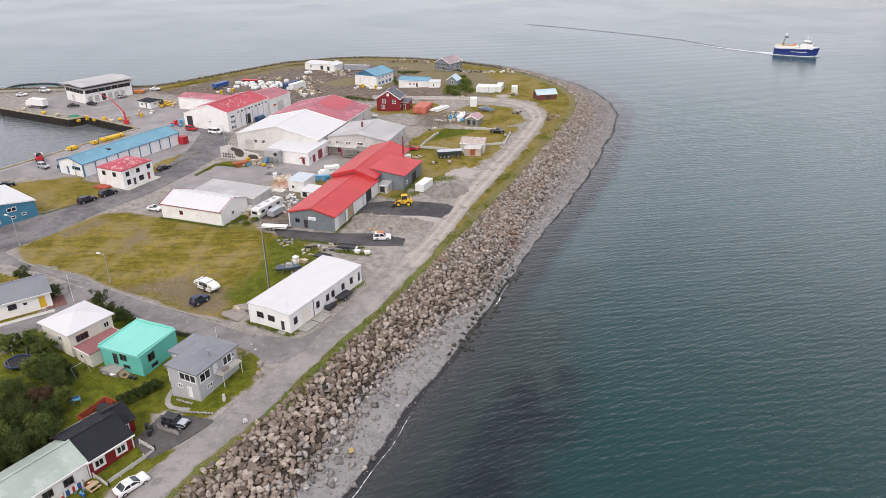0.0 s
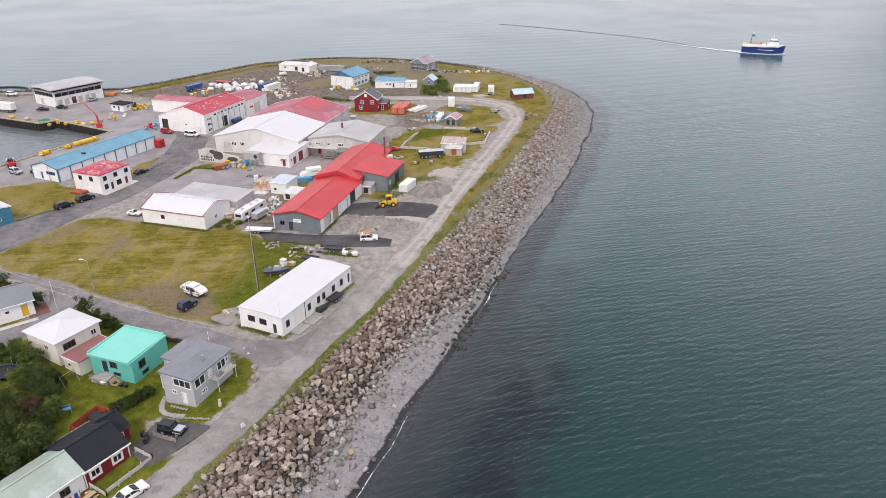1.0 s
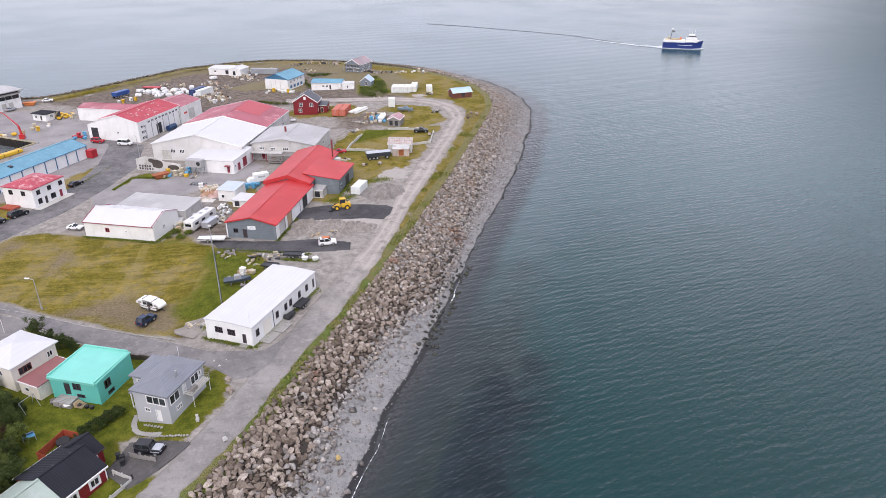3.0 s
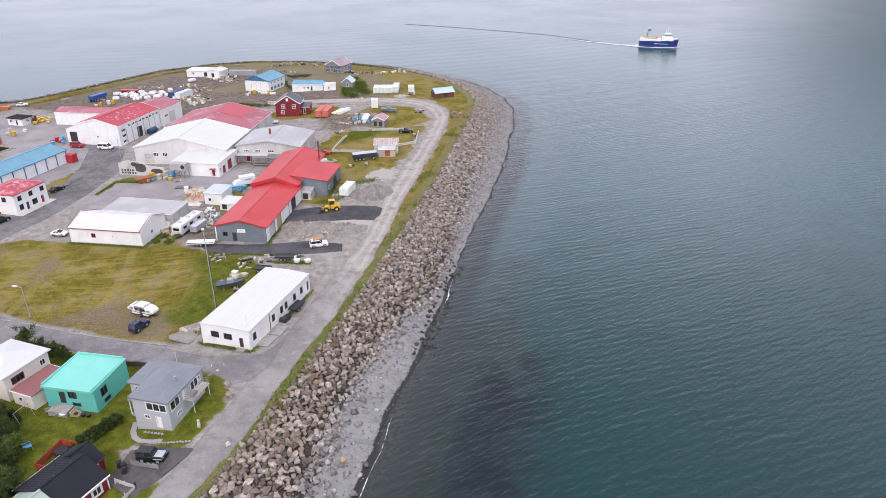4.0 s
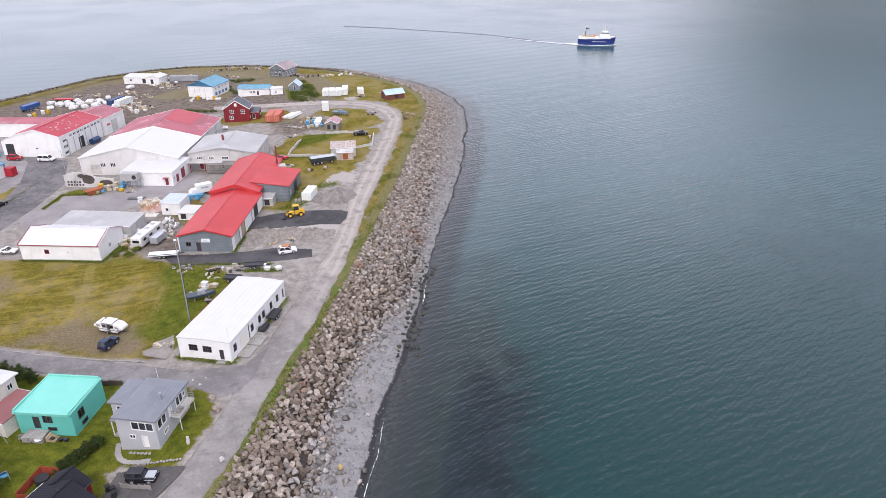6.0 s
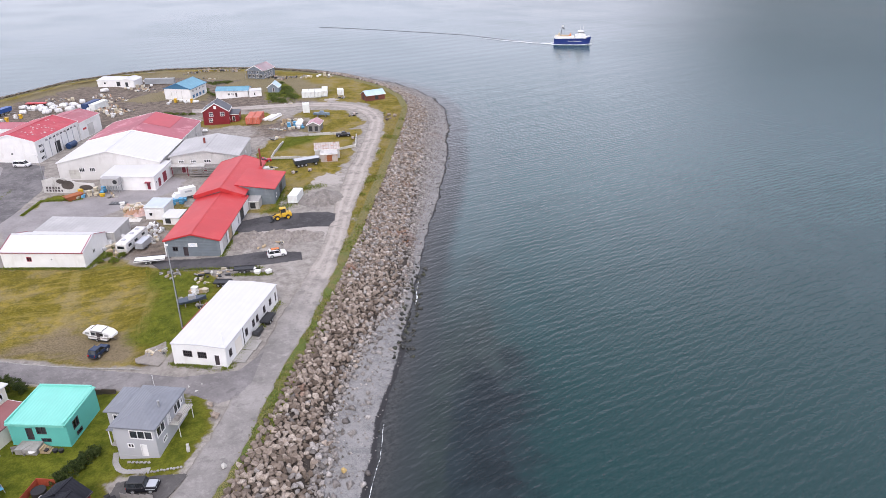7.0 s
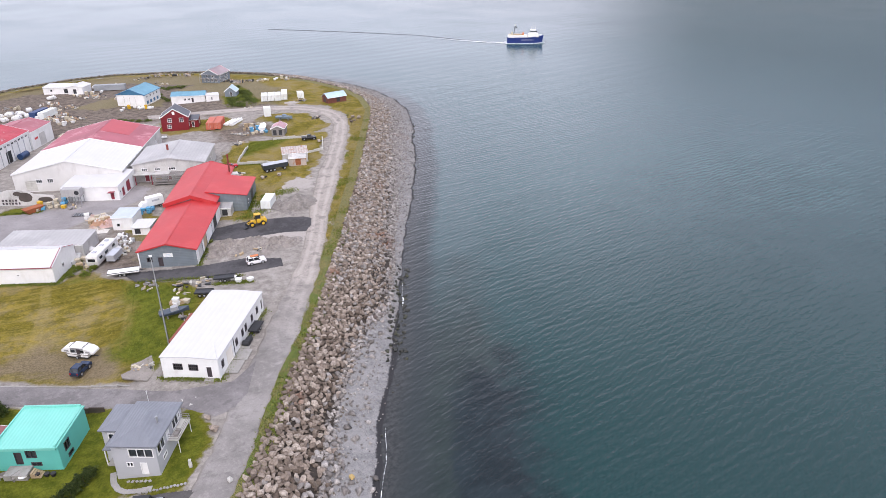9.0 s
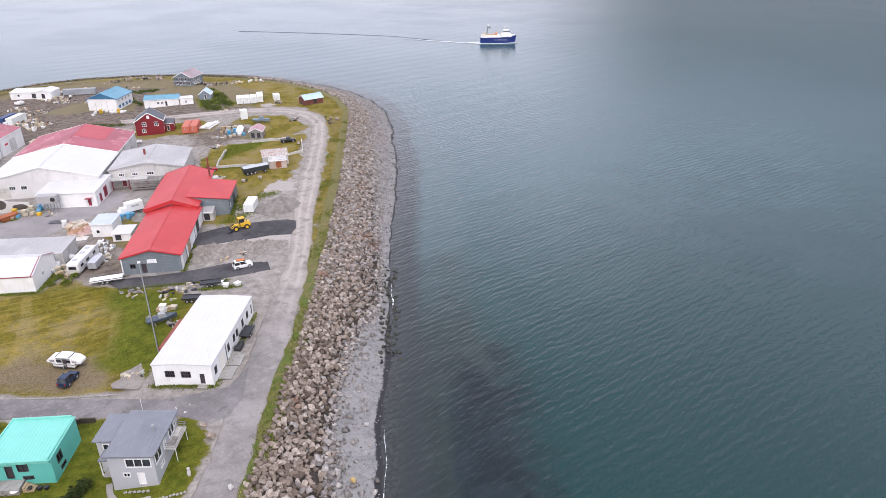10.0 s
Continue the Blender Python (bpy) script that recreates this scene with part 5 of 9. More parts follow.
for x in (-0.14, 18.14):
    bm = bmesh.new()
    for y0, y1 in ((-0.2, 5.4), (11.0, 5.4)):
        for w in (0,):
            v = [bm.verts.new(p) for p in ((x - 0.06, y0, 3.6), (x - 0.06, y1, 5.5), (x - 0.06, y1, 5.74), (x - 0.06, y0, 3.84), (x + 0.06, y0, 3.6), (x + 0.06, y1, 5.5), (x + 0.06, y1, 5.74), (x + 0.06, y0, 3.84))]
            for f in ((0, 1, 2, 3), (7, 6, 5, 4), (0, 4, 5, 1), (1, 5, 6, 2), (2, 6, 7, 3), (3, 7, 4, 0)):
                bm.faces.new([v[i] for i in f])
    part("verge_board", bm, MAROON_TRIM, wb)
house("grey_roofed_store", "low store with a weathered grey sheet roof", (-66.2, 171.5), (-48.8, 164.7), 7.8, 2.9, "mono_y", 0.3, OLD_WHITE, SILVER_ROOF, over=0.2, category="building")

# long red-roofed workshop, its taller rear hall and side wing
wa, wbp = (-37.5, 153.4), (-26.0, 149.75)
rws = house("red_roofed_workshop", "long slate-grey workshop with a bright red sheet roof", wa, wbp, 27.5, 3.9, "gable_y", 1.5, SLATE_WALL, RED_ROOF, RED_ROOF, 0.3,
      [("f", 1.6, 1.3, 1.1, 1.0, "w", 1, 0, DARK_TRIM), ("f", 4.0, 0.1, 0.9, 2.1, "d", 0, 0, DARK_TRIM, DARK_TRIM),
       ("r", 2, 0.2, 4.0, 3.2, "g", 0, 0, OLD_WHITE), ("r", 7.5, 0.2, 3.2, 3.2, "g", 0, 0, BARE_WOOD), ("r", 12.5, 0.2, 4.5, 3.2, "g", 0, 0, WHITE_WALL), ("r", 19, 0.2, 3.5, 3.3, "g")], "workshop")
for u0, u1 in ((0.02, 1.9), (6.1, 7.4), (10.8, 12.4), (17.1, 18.9), (22.6, 27.4)):
    part("side_panel", one_box(rws["size"][0] + 0.03, (u0 + u1) / 2, 0.15, 0.05, u1 - u0, 3.6), WHITE_WALL, rws)
part("sign", one_box(6.2, -0.05, 2.3, 2.0, 0.06, 0.9), WHITE_TRIM, rws, "white sign board with faded blue writing")
for z, w in ((2.5, 1.2), (2.8, 0.9)):
    part("sign_bar", one_box(6.2, -0.09, z, w, 0.02, 0.1), PALE_BLUE, rws)
part("corner_post", one_box(-0.04, -0.04, 0, 0.22, 0.2, 3.8), WHITE_TRIM, rws)
rhl = house("red_roofed_hall", "taller slate-grey hall with a bright red sheet roof", (-30.4, 178.6), (-18.6, 174.92), 27.5, 4.6, "gable_y", 2.0, SLATE_WALL, RED_ROOF, RED_ROOF, 0.3, category="workshop", ridge_at=0.53,
      openings=[("r", 20, 1.6, 1.4, 1.2, "w", 1)])
hw = rhl["size"][0]
part("gable_panel", prism(bmesh.new(), [(-0.3, 3.75), (hw * 0.53, 5.8), (hw + 0.3, 3.75), (hw + 0.3, 4.55), (hw * 0.53, 6.6), (-0.3, 4.55)], -0.36, -0.04), RED_ROOF, rhl, "red sheet facing along the gable")
house("red_roofed_wing", "slate-grey side wing with a bright red roof", (-10.8, 177.4), (-6.34, 190.25), 10.0, 4.3, "mono_y", 1.1, SLATE_WALL, RED_ROOF, RED_ROOF, 0.25, category="workshop",
      openings=[("f", 6, 0.1, 3.4, 3.0, "g"), ("f", 1.5, 1.4, 1.0, 1.0, "w")])
house("grey_lean_to", "small grey sheet lean-to beside the red workshop", (-18.0, 176.3), (-15.2, 175.3), 3.4, 2.2, "mono_y", 0.4, OLD_WHITE, SILVER_ROOF, over=0.15, category="shed", openings=[("f", 0.7, 0.1, 1.4, 1.7, "g")])
ck = thing("chimney_stack", -12.0, 197.8, 0, 0, "tall rusty red steel chimney beside the hall", "chimney")
bm = bmesh.new()
tube(bm, (0, 0, 0), (0, 0, 9.6), 0.24, n=14)
part("pipe", bm, mat("rusty_red_steel", (0.2, 0.045, 0.035), 0.7, vary=0.2), ck)
part("base_block", one_box(1.2, 0.2, 0, 2.2, 2.2, 3.8), OLD_WHITE, ck)

# the large white and maroon halls, white annex and zinc-roofed hall
house("white_hall", "large white industrial hall with a wide white roof", (-67.5, 218), (-39.5, 209.8), 21.5, 5.2, "gable_y", 3.4, mat("dull_white_wall", (0.62, 0.61, 0.59), 0.7, vary=0.1, stain=(0.42, 0.4, 0.37), stain_amount=0.4, stain_scale=0.5), WHITE_ROOF, over=0.2, category="hall",
      openings=[("f", 6, 2.4, 1.6, 1.2, "w", 2), ("f", 9, 2.4, 1.6, 1.2, "w", 2), ("f", 3, 0.1, 3, 3, "g", 0, 0, PALE_CONCRETE)])
house("maroon_hall", "large industrial hall with a faded maroon roof", (-61.5, 238.7), (-33.4, 230.5), 23.0, 5.4, "gable_y", 3.4, OLD_WHITE, MAROON_ROOF, over=0.2, category="hall", openings=[("r", 15, 1.5, 2, 1.4, "w", 2)])
mh = bpy.data.objects["maroon_hall"]
mw = mh["size"][0]
roof_z = [5.4 + 3.4 + 0.18 - (x - mw / 2) * 6.8 / mw for x in (mw / 2 + 0.2, mw * 0.8)]
part("roof_panel", prism(bmesh.new(), [(mw / 2 + 0.2, roof_z[0]), (mw * 0.8, roof_z[1]), (mw * 0.8, roof_z[1] + 0.05), (mw / 2 + 0.2, roof_z[0] + 0.05)], 9, 23.1), mat("newer_red_sheet", (0.42, 0.06, 0.075), 0.5, vary=0.1), mh, "newer red roof sheets")
wx_ = house("white_annex", "low white annex with a flat white roof and red doors", (-54.9, 204.6), (-41.0, 199.6), 13.5, 3.9, "mono_y", 0.35, WHITE_WALL, WHITE_ROOF, over=0.12, category="building",
            openings=[("f", 12.7, 0.1, 1.0, 2.1, "d", 0, 0, MAROON_TRIM), ("r", 2.5, 0.1, 1.8, 2.4, "g", 0, 0, MAROON_TRIM), ("r", 6, 0.1, 2.8, 3.0, "g", 0, 0, MAROON_TRIM), ("r", 0.8, 1.7, 0.8, 0.7, "w")])
part("canopy", one_box(13.2, -0.6, 2.4, 1.6, 1.2, 0.12), MAROON_TRIM, wx_)
sl = house("zinc_roofed_hall", "weathered concrete hall with a patched zinc roof", (-36.8, 213.0), (-17.6, 207.6), 18.5, 5.2, "gable_y", 1.7, OLD_WHITE, SILVER_ROOF, SILVER_ROOF, over=0.25, category="hall",
           openings=[("f", 2.4, 3.3, 1.6, 0.8, "w", 2), ("f", 6, 3.3, 1.6, 0.8, "w", 2), ("f", 10, 3.3, 2, 0.8, "w", 2), ("f", 3.0, 0.1, 1.2, 2.2, "d", 0, 0, MAROON_TRIM), ("f", 6.0, 0.1, 1.6, 2.3, "g", 0, 0, BARE_WOOD),
                     ("f", 9.5, 0.1, 1.0, 2.1, "d", 0, 0, MAROON_TRIM), ("r", 4, 2.6, 1.4, 1.0, "w", 1), ("r", 10, 2.6, 1.4, 1.0, "w", 1)])
part("lower_roof", one_box(5.5, -1.5, 2.9, 10, 2.8, 0.2), OLD_WHITE, sl)
for x in (1, 5.5, 10):
    part("prop", one_box(x, -2.7, 0, 0.2, 0.2, 2.9), MAROON_TRIM, sl)
bm = bmesh.new()
tube(bm, (8.4, 9, 6.3), (8.4, 9, 8.4), 0.35, n=12)
part("roof_vent", bm, mat("rusty_red_steel", (0.2, 0.045, 0.035), 0.7, vary=0.2), sl)
ms = thing("slatted_store", -24.6, 206.0, 0, heading((-36.8, 213), (-17.6, 207.6)), "open grey timber lean-to with a slatted roof", "shed")
for i in range(7):
    part("slat", one_box(-7.2 + i * 1.2, 2.0, 2.7, 1.1, 5.2, 0.1), GREY_WOOD, ms)
for z in (0.4, 1.0, 1.6, 2.2):
    part("side_board", one_box(-3.5, -0.5, z, 8.2, 0.08, 0.34), GREY_WOOD, ms)
for x in (-7.4, -3.6, 0.4):
    for y in (-0.4, 4.2):
        part("post", one_box(x, y, 0, 0.16, 0.16, 2.7), GREY_WOOD, ms)

# white yard wall with a broken mural
yw = thing("yard_wall", -70.2, 208.0, 0, heading((-70.1, 208), (-56, 202.6)), "broken white concrete wall with dark painted lettering", "wall")
bm = bmesh.new()
prism(bm, [(0, 0), (14.8, 0), (14.8, 2.8), (12.4, 3.0), (9.6, 3.2), (8.0, 4.0), (6, 4.4), (3, 4.5), (0, 3.6)], -0.15, 0.15)
part("panel", bm, OLD_WHITE, yw)
for r, row in enumerate(((0.8, 0.75, 0.8, 0.5, 0.8), (0.7, 0.8, 0.5, 0.75, 0.8, 0.6))):
    x = 0.7
    for w in row:
        part("dark_bar", one_box(x + w / 2, -0.165, 1.25 - r * 0.85, w * 0.7, 0.03, 0.6), DARK_TRIM, yw)
        x += w + 0.15
CAMO = mat("dark_mural_paint", (0.085, 0.07, 0.062), 0.85, vary=0.25)


def blot(x, z, rx, rz, seed, n=18):
    """A rounded painted patch on the wall."""
    q = random.Random(seed)
    wob = [q.uniform(0.75, 1.1) for _ in range(n)]
    wob = [(wob[i] + wob[i - 1] + wob[(i + 1) % n]) / 3 for i in range(n)]
    return prism(bmesh.new(), [(x + rx * wob[i] * math.cos(i / n * math.tau), z + rz * wob[i] * math.sin(i / n * math.tau)) for i in range(n)], -0.19, -0.16)


part("mural_patch", blot(7.2, 2.4, 2.0, 1.5, 1), CAMO, yw, "dark painted mural patch")
part("mural_patch", blot(5.4, 3.4, 1.3, 0.7, 2), CAMO, yw, "dark painted mural patch")
part("mural_patch", blot(12.4, 1.7, 2.1, 0.85, 3), CAMO, yw, "dark painted mural patch")
gr = thing("yard_grate", -50.2, 192.2, 0.03, heading((-54.9, 204.6), (-41, 199.6)), "dark steel grating set in the yard asphalt", "grate")
part("rim", one_box(0, 0, 0.0, 4.4, 2.2, 0.05), DARK_METAL, gr)
for i in range(10):
    part("bar", one_box(-1.9 + i * 0.42, 0, 0.05, 0.12, 2.0, 0.03), STEEL, gr)
ct = thing("cooling_unit", -52.2, 201.6, 0, heading((-54.9, 204.6), (-41, 199.6)), "grey cooling unit raised on a steel frame", "cooling unit")
part("casing", one_box(0, 0, 2.4, 5.0, 2.2, 2.1, bevel=0.06), SILVER_ROOF, ct)
for x in (-2.3, -0.8, 0.8, 2.3):
    for y in (-0.9, 0.9):
        part("leg", one_box(x, y, 0, 0.14, 0.14, 2.4), STEEL, ct)
bm = bmesh.new()
tube(bm, (1.6, -1.1, 3.5), (1.6, -1.2, 3.5), 0.6, n=20)
part("fan_grille", bm, DARK_METAL, ct)

# white hall with flaking red roof and its neighbours by the harbour
hh = house("harbour_hall", "tall white hall with a flaking red roof", (-90.7, 243.9), (-76.0, 237.8), 25, 6.9, "gable_y", 2.1, WHITE_WALL, SPOT_ROOF, over=0.15, category="hall",
      openings=[("f", 7.5, 2.6, 0.9, 0.6, "w"), ("r", 10, 0.2, 3.0, 3.8, "g"), ("r", 1.5, 0.6, 2.2, 1.0, "w", 2), ("r", 1.5, 2.6, 2.2, 1.0, "w", 2), ("r", 1.5, 4.5, 2.2, 0.9, "w", 2)] +
      [("r", 5.5 + i * 2.1, 5.4, 1.4, 0.8, "w", 1) for i in range(9)])
hw_, _, hh_ = hh["size"]
q = random.Random(12)
for i in range(26):
    u, v = q.uniform(0.12, 0.85), q.choice((4.0, 6.5, 9.5, 12.5, 14.0, 19.0)) + q.uniform(-1.2, 1.2)
    x, z = hw_ * (0.5 + 0.5 * u), hh_ + 2.1 * (1 - u) + 0.17
    w, sx, k = q.uniform(0.15, 0.4), q.uniform(0.12, 0.28), 4.2 / hw_
    part("flaked_patch", prism(bmesh.new(), [(x - sx, z + sx * k), (x + sx, z - sx * k), (x + sx, z - sx * k + 0.012), (x - sx, z + sx * k + 0.012)], v - w, v + w), PALE_CONCRETE, hh, "pale patch where the roof paint has flaked off")
for i in range(7):
    part("pilaster", one_box(hw_ + 0.06, 3.9 + i * 3.4, 0, 0.14, 0.22, 5.2), GREY_WALL, hh)
hx = math.radians(heading((-90.7, 243.9), (-76, 237.8)))
fx, fy = (math.cos(hx), math.sin(hx)), (-math.sin(hx), math.cos(hx))


def beside(x, y):
    return (-90.7 + fx[0] * x + fy[0] * y, 243.9 + fx[1] * x + fy[1] * y)


house("bleached_hall", "white hall with a bleached red roof", beside(2, 25.2), beside(15.8, 25.2), 14, 6.0, "gable_y", 1.6, WHITE_WALL, mat("bleached_red_roof", (0.37, 0.125, 0.15), 0.65, vary=0.2, stain=(0.45, 0.3, 0.31), stain_amount=0.5, stain_scale=0.3), over=0.1, category="hall",
      openings=[("r", 2, 3.0, 2.2, 0.7, "g", 0, 0, RED_PAINT), ("r", 5, 0.1, 4, 4.2, "g", 0, 0, OLD_WHITE)])
house("harbour_lean_to", "white lean-to with a large dark doorway", beside(-5.2, 1.5), beside(-0.05, 1.5), 16, 4.6, "mono_x", 1.8, WHITE_WALL, WHITE_ROOF, over=0.1, category="building", openings=[("f", 1.2, 0.1, 3.0, 3.6, "g")])
house("harbour_store", "long white store with a low bleached red roof", (-105.6, 272.2), (-85.0, 265.0), 9, 4.7, "gable_x", 1.0, WHITE_WALL, mat("bleached_red_roof", (0.5, 0.14, 0.18)), over=0.1, category="building", openings=[("l", 3, 0.1, 3, 3, "g")])

# harbour office with banded windows
ho = house("harbour_office", "white harbour building with banded windows and flat roof", (-159, 289.5), (-147.1, 281.1), 21.5, 6.0, "flat", 0.0, WHITE_WALL, SILVER_ROOF, over=0.9, category="building",
           openings=[("r", 0.5 + i * 2.95, 4.0, 2.75, 1.4, "w", 1, 0, DARK_TRIM) for i in range(7)] + [("r", 1.0 + i * 3.0, 0.1, 2.0, 2.6, "g", 0, 0, PALE_CONCRETE) for i in (0, 1, 3, 4, 5)] +
           [("r", 7.2, 0.1, 1.9, 2.8, "g")] + [("f", 0.6 + i * 2.72, 4.0, 2.5, 1.4, "w", 1, 0, DARK_TRIM) for i in range(5)] + [("f", 4, 0.1, 2.4, 2.6, "g", 0, 0, PALE_CONCRETE)])
part("roof_slab", prism(bmesh.new(), [(-1.2, 6.9), (7.3, 7.5), (15.8, 6.9), (15.8, 7.2), (7.3, 7.8), (-1.2, 7.2)], -1.6, 22.8), SILVER_ROOF, ho)
part("upper_band", one_box(7.28, 10.75, 6.16, 14.2, 21.2, 0.9), DARK_TRIM, ho)
house("quay_kiosk", "small white kiosk with a dark hipped roof", (-122.9, 275.2), (-117.2, 272.4), 5, 2.6, "hip", 1.1, WHITE_WALL, DARK_ROOF, over=0.4, category="kiosk",
      openings=[("f", 1, 1, 1.2, 1, "w", 1), ("f", 3.6, 0.1, 0.9, 2, "d"), ("r", 2, 1, 1.2, 1, "w", 1)])

# long blue-roofed hall and the white shop with red roof
bh = house("blue_roofed_hall", "long white hall with blue roof and blue pilasters", (-114.4, 194.6), (-104.9, 190.0), 38, 3.9, "gable_y", 1.6, WHITE_WALL, BLUE_ROOF, BLUE_TRIM, 0.25, category="hall",
           openings=[("f", 6.0, 1.9, 3.4, 0.9, "w", 3, 0, BLUE_TRIM), ("f", 3.4, 0.1, 1.0, 2.4, "d", 0, 0, BLUE_TRIM)])
for i in range(10):
    part("pilaster", one_box(bh["size"][0] + 0.05, 0.1 + i * 4.2, 0, 0.16, 0.3, 3.7), BLUE_TRIM, bh)
for x in (0.1, bh["size"][0] - 0.1):
    part("pilaster", one_box(x, -0.06, 0, 0.3, 0.14, 3.7), BLUE_TRIM, bh)
part("roof_light", one_box(7.9, 12, 4.9, 1.4, 0.8, 0.35), DARK_TRIM, bh)
sh = house("white_shop", "white two-storey shop with a weathered red roof", (-97.6, 183.6), (-88.9, 179.7), 11.2, 5.3, "hip", 1.5, WHITE_WALL, mat("weathered_red_roof", (0.42, 0.05, 0.075), 0.5, vary=0.15, stain=(0.6, 0.42, 0.42), stain_amount=0.8, stain_scale=0.6), over=0.2, category="shop",
           openings=[("f", 2, 3.4, 1.2, 1.2, "w", 1, 0, DARK_TRIM), ("f", 6, 3.4, 1.2, 1.2, "w", 1, 0, DARK_TRIM), ("r", 1.2, 3.4, 1.2, 1.2, "w", 1, 0, DARK_TRIM), ("r", 5, 3.4, 1.2, 1.2, "w", 1, 0, DARK_TRIM), ("r", 9, 3.4, 1.2, 1.2, "w", 1, 0, DARK_TRIM),
                     ("r", 1.2, 0.9, 1.2, 1.4, "w", 1, 0, DARK_TRIM), ("r", 3.4, 0.1, 1.0, 2.2, "d"), ("r", 5.6, 0.8, 1.6, 1.4, "w", 1, 0, DARK_TRIM), ("r", 8.6, 0.1, 1.1, 2.2, "d", 0, 0, MAROON_TRIM)])
part("terrace", one_box(10.6, 5.6, 0, 2.2, 12.5, 0.18), PALE_CONCRETE, sh)
for i in range(7):
    part("deck_board", one_box(1 + i * 0.6, -1.6, 0.05, 0.5, 2.6, 0.5), RED_FENCE, sh)
house("blue_warehouse", "blue clad warehouse with a white roof", (-115.5, 145.5), (-103.2, 161.2), 18, 4.2, "gable_y", 1.6, BLUE_WALL, WHITE_ROOF, over=0.15, category="warehouse",
      openings=[("f", 9, 2.7, 2.0, 1.0, "w", 1), ("f", 13.5, 2.9, 2.2, 1.0, "w", 1), ("f", 9, 0.6, 2.4, 0.7, "w", 1), ("f", 14, 1.0, 1.1, 0.6, "w"), ("f", 16.6, 1.2, 1.1, 0.6, "w")])

# buildings on the point
brh = house("blue_roofed_house", "white building with blue roof and blue shutters", (-40.2, 316.6), (-29.8, 311.0), 14.5, 4.6, "gable_y", 2.2, WHITE_WALL, BLUE_ROOF, BLUE_TRIM, 0.3, category="building",
      openings=[("r", 1.5 + i * 3.0, 0.5, 1.8, 1.3, "g", 0, 0, BLUE_TRIM) for i in range(4)] + [("r", 1.8 + i * 3.0, 3.0, 1.2, 0.9, "w", 1) for i in range(4)] + [("f", 3 + i * 2.4, 0.3, 0.2, 3.6, "g", 0, 0, PALE_CONCRETE) for i in range(3)])
part("gable_panel", prism(bmesh.new(), [(-0.2, 4.6), (brh["size"][0] + 0.2, 4.6), (brh["size"][0] / 2, 6.7)], -0.12, -0.02), mat("deep_blue_sheet", (0.05, 0.17, 0.29), 0.5, vary=0.12, ribs=0.5), brh, "deep blue sheeted gable")
house("low_blue_roofed_house", "low white building with a pale blue roof", (-19.8, 311.2), (-6.6, 307.9), 8, 2.9, "gable_x", 1.0, WHITE_WALL, BLUE_ROOF, over=0.2, category="building",
      openings=[("f", 5, 1.0, 1.0, 1.0, "w", 1), ("f", 6.6, 1.0, 1.0, 1.0, "w", 1), ("f", 8.2, 0.1, 0.9, 2, "d")])
house("white_side_store", "small white flat-roofed store", (-6.2, 309.0), (-1.0, 308.6), 5, 2.4, "flat", 0.0, WHITE_WALL, WHITE_ROOF, over=0.1, category="shed", openings=[("f", 2, 0.5, 0.6, 1.2, "w")])
th = house("old_grey_house", "old grey two-storey house with a bleached pink roof", (-3.4, 350.4), (3.6, 345.4), 11, 3.8, "gable_y", 2.2, HUT_WALL, GREY_PINK, over=0.3, category="house",
           openings=[("f", 0.8 + i * 2.0, 0.4, 1.1, 1.6, "w", 1) for i in range(4)] + [("f", 2.3, 2.5, 1.0, 1.0, "w"), ("f", 5.2, 2.5, 1.0, 1.0, "w")] + [("r", 1.0 + i * 2.2, 2.4, 1.2, 1.0, "w", 1) for i in range(4)] + [("r", 1.0 + i * 2.2, 0.3, 1.3, 1.6, "w", 1) for i in range(4)])
for i in range(6):
    part("scaffold_post", tube(bmesh.new(), (-0.6 + i * 1.95, -0.9, 0), (-0.6 + i * 1.95, -0.9, 4.0), 0.07, n=6), STEEL, th)
for z in (1.9, 3.7):
    part("scaffold_deck", one_box(4.3, -0.75, z, 9.8, 0.7, 0.12), GREY_WOOD, th)
house("blue_grey_hut", "small blue-grey hut with a pitched roof", (2.2, 314.8), (6.7, 313.2), 5.5, 2.2, "gable_y", 1.8, HUT_WALL, PALE_BLUE, over=0.2, category="hut", openings=[("f", 2.2, 0.2, 0.9, 1.8, "d")])
house("brown_shed", "dark red-brown shed with a pale blue roof", (39.4, 283.4), (47.8, 285.3), 5, 2.3, "gable_x", 1.4, BROWN_WALL, PALE_BLUE, over=0.3, category="shed", openings=[("f", 4, 0.2, 1.6, 1.8, "g"), ("l", 1.5, 0.2, 1.4, 1.8, "g")])
rh = house("red_house", "dark red two-storey house with grey roof and white windows", (-26.0, 267.3), (-16.9, 265.6), 8.0, 5.0, "gable_y", 3.0, RED_WALL, mat("grey_slate_roof", (0.09, 0.095, 0.11), 0.6, vary=0.15), WHITE_TRIM, 0.3,
           [("f", 2.3, 3.1, 1.4, 1.5, "w", 1, 1), ("f", 6.4, 3.1, 1.4, 1.5, "w", 1, 1), ("f", 2.0, 0.9, 1.3, 1.4, "w", 1, 1), ("r", 1.2, 1.0, 0.9, 1.3, "w", 1), ("r", 6, 3, 0.9, 1.2, "w", 1)], "house")
part("attic_window", one_box(4.65, -0.06, 5.9, 0.9, 0.1, 1.1), WHITE_TRIM, rh)
house("red_annex", "small dark red annex with grey roof", (-16.6, 269.2), (-13.4, 268.4), 4.6, 2.7, "mono_y", 0.7, RED_WALL, mat("grey_slate_roof", (0.09, 0.095, 0.11)), over=0.2, category="house", openings=[("f", 1, 0.1, 0.9, 1.9, "d"), ("r", 2, 1, 0.9, 0.9, "w")])
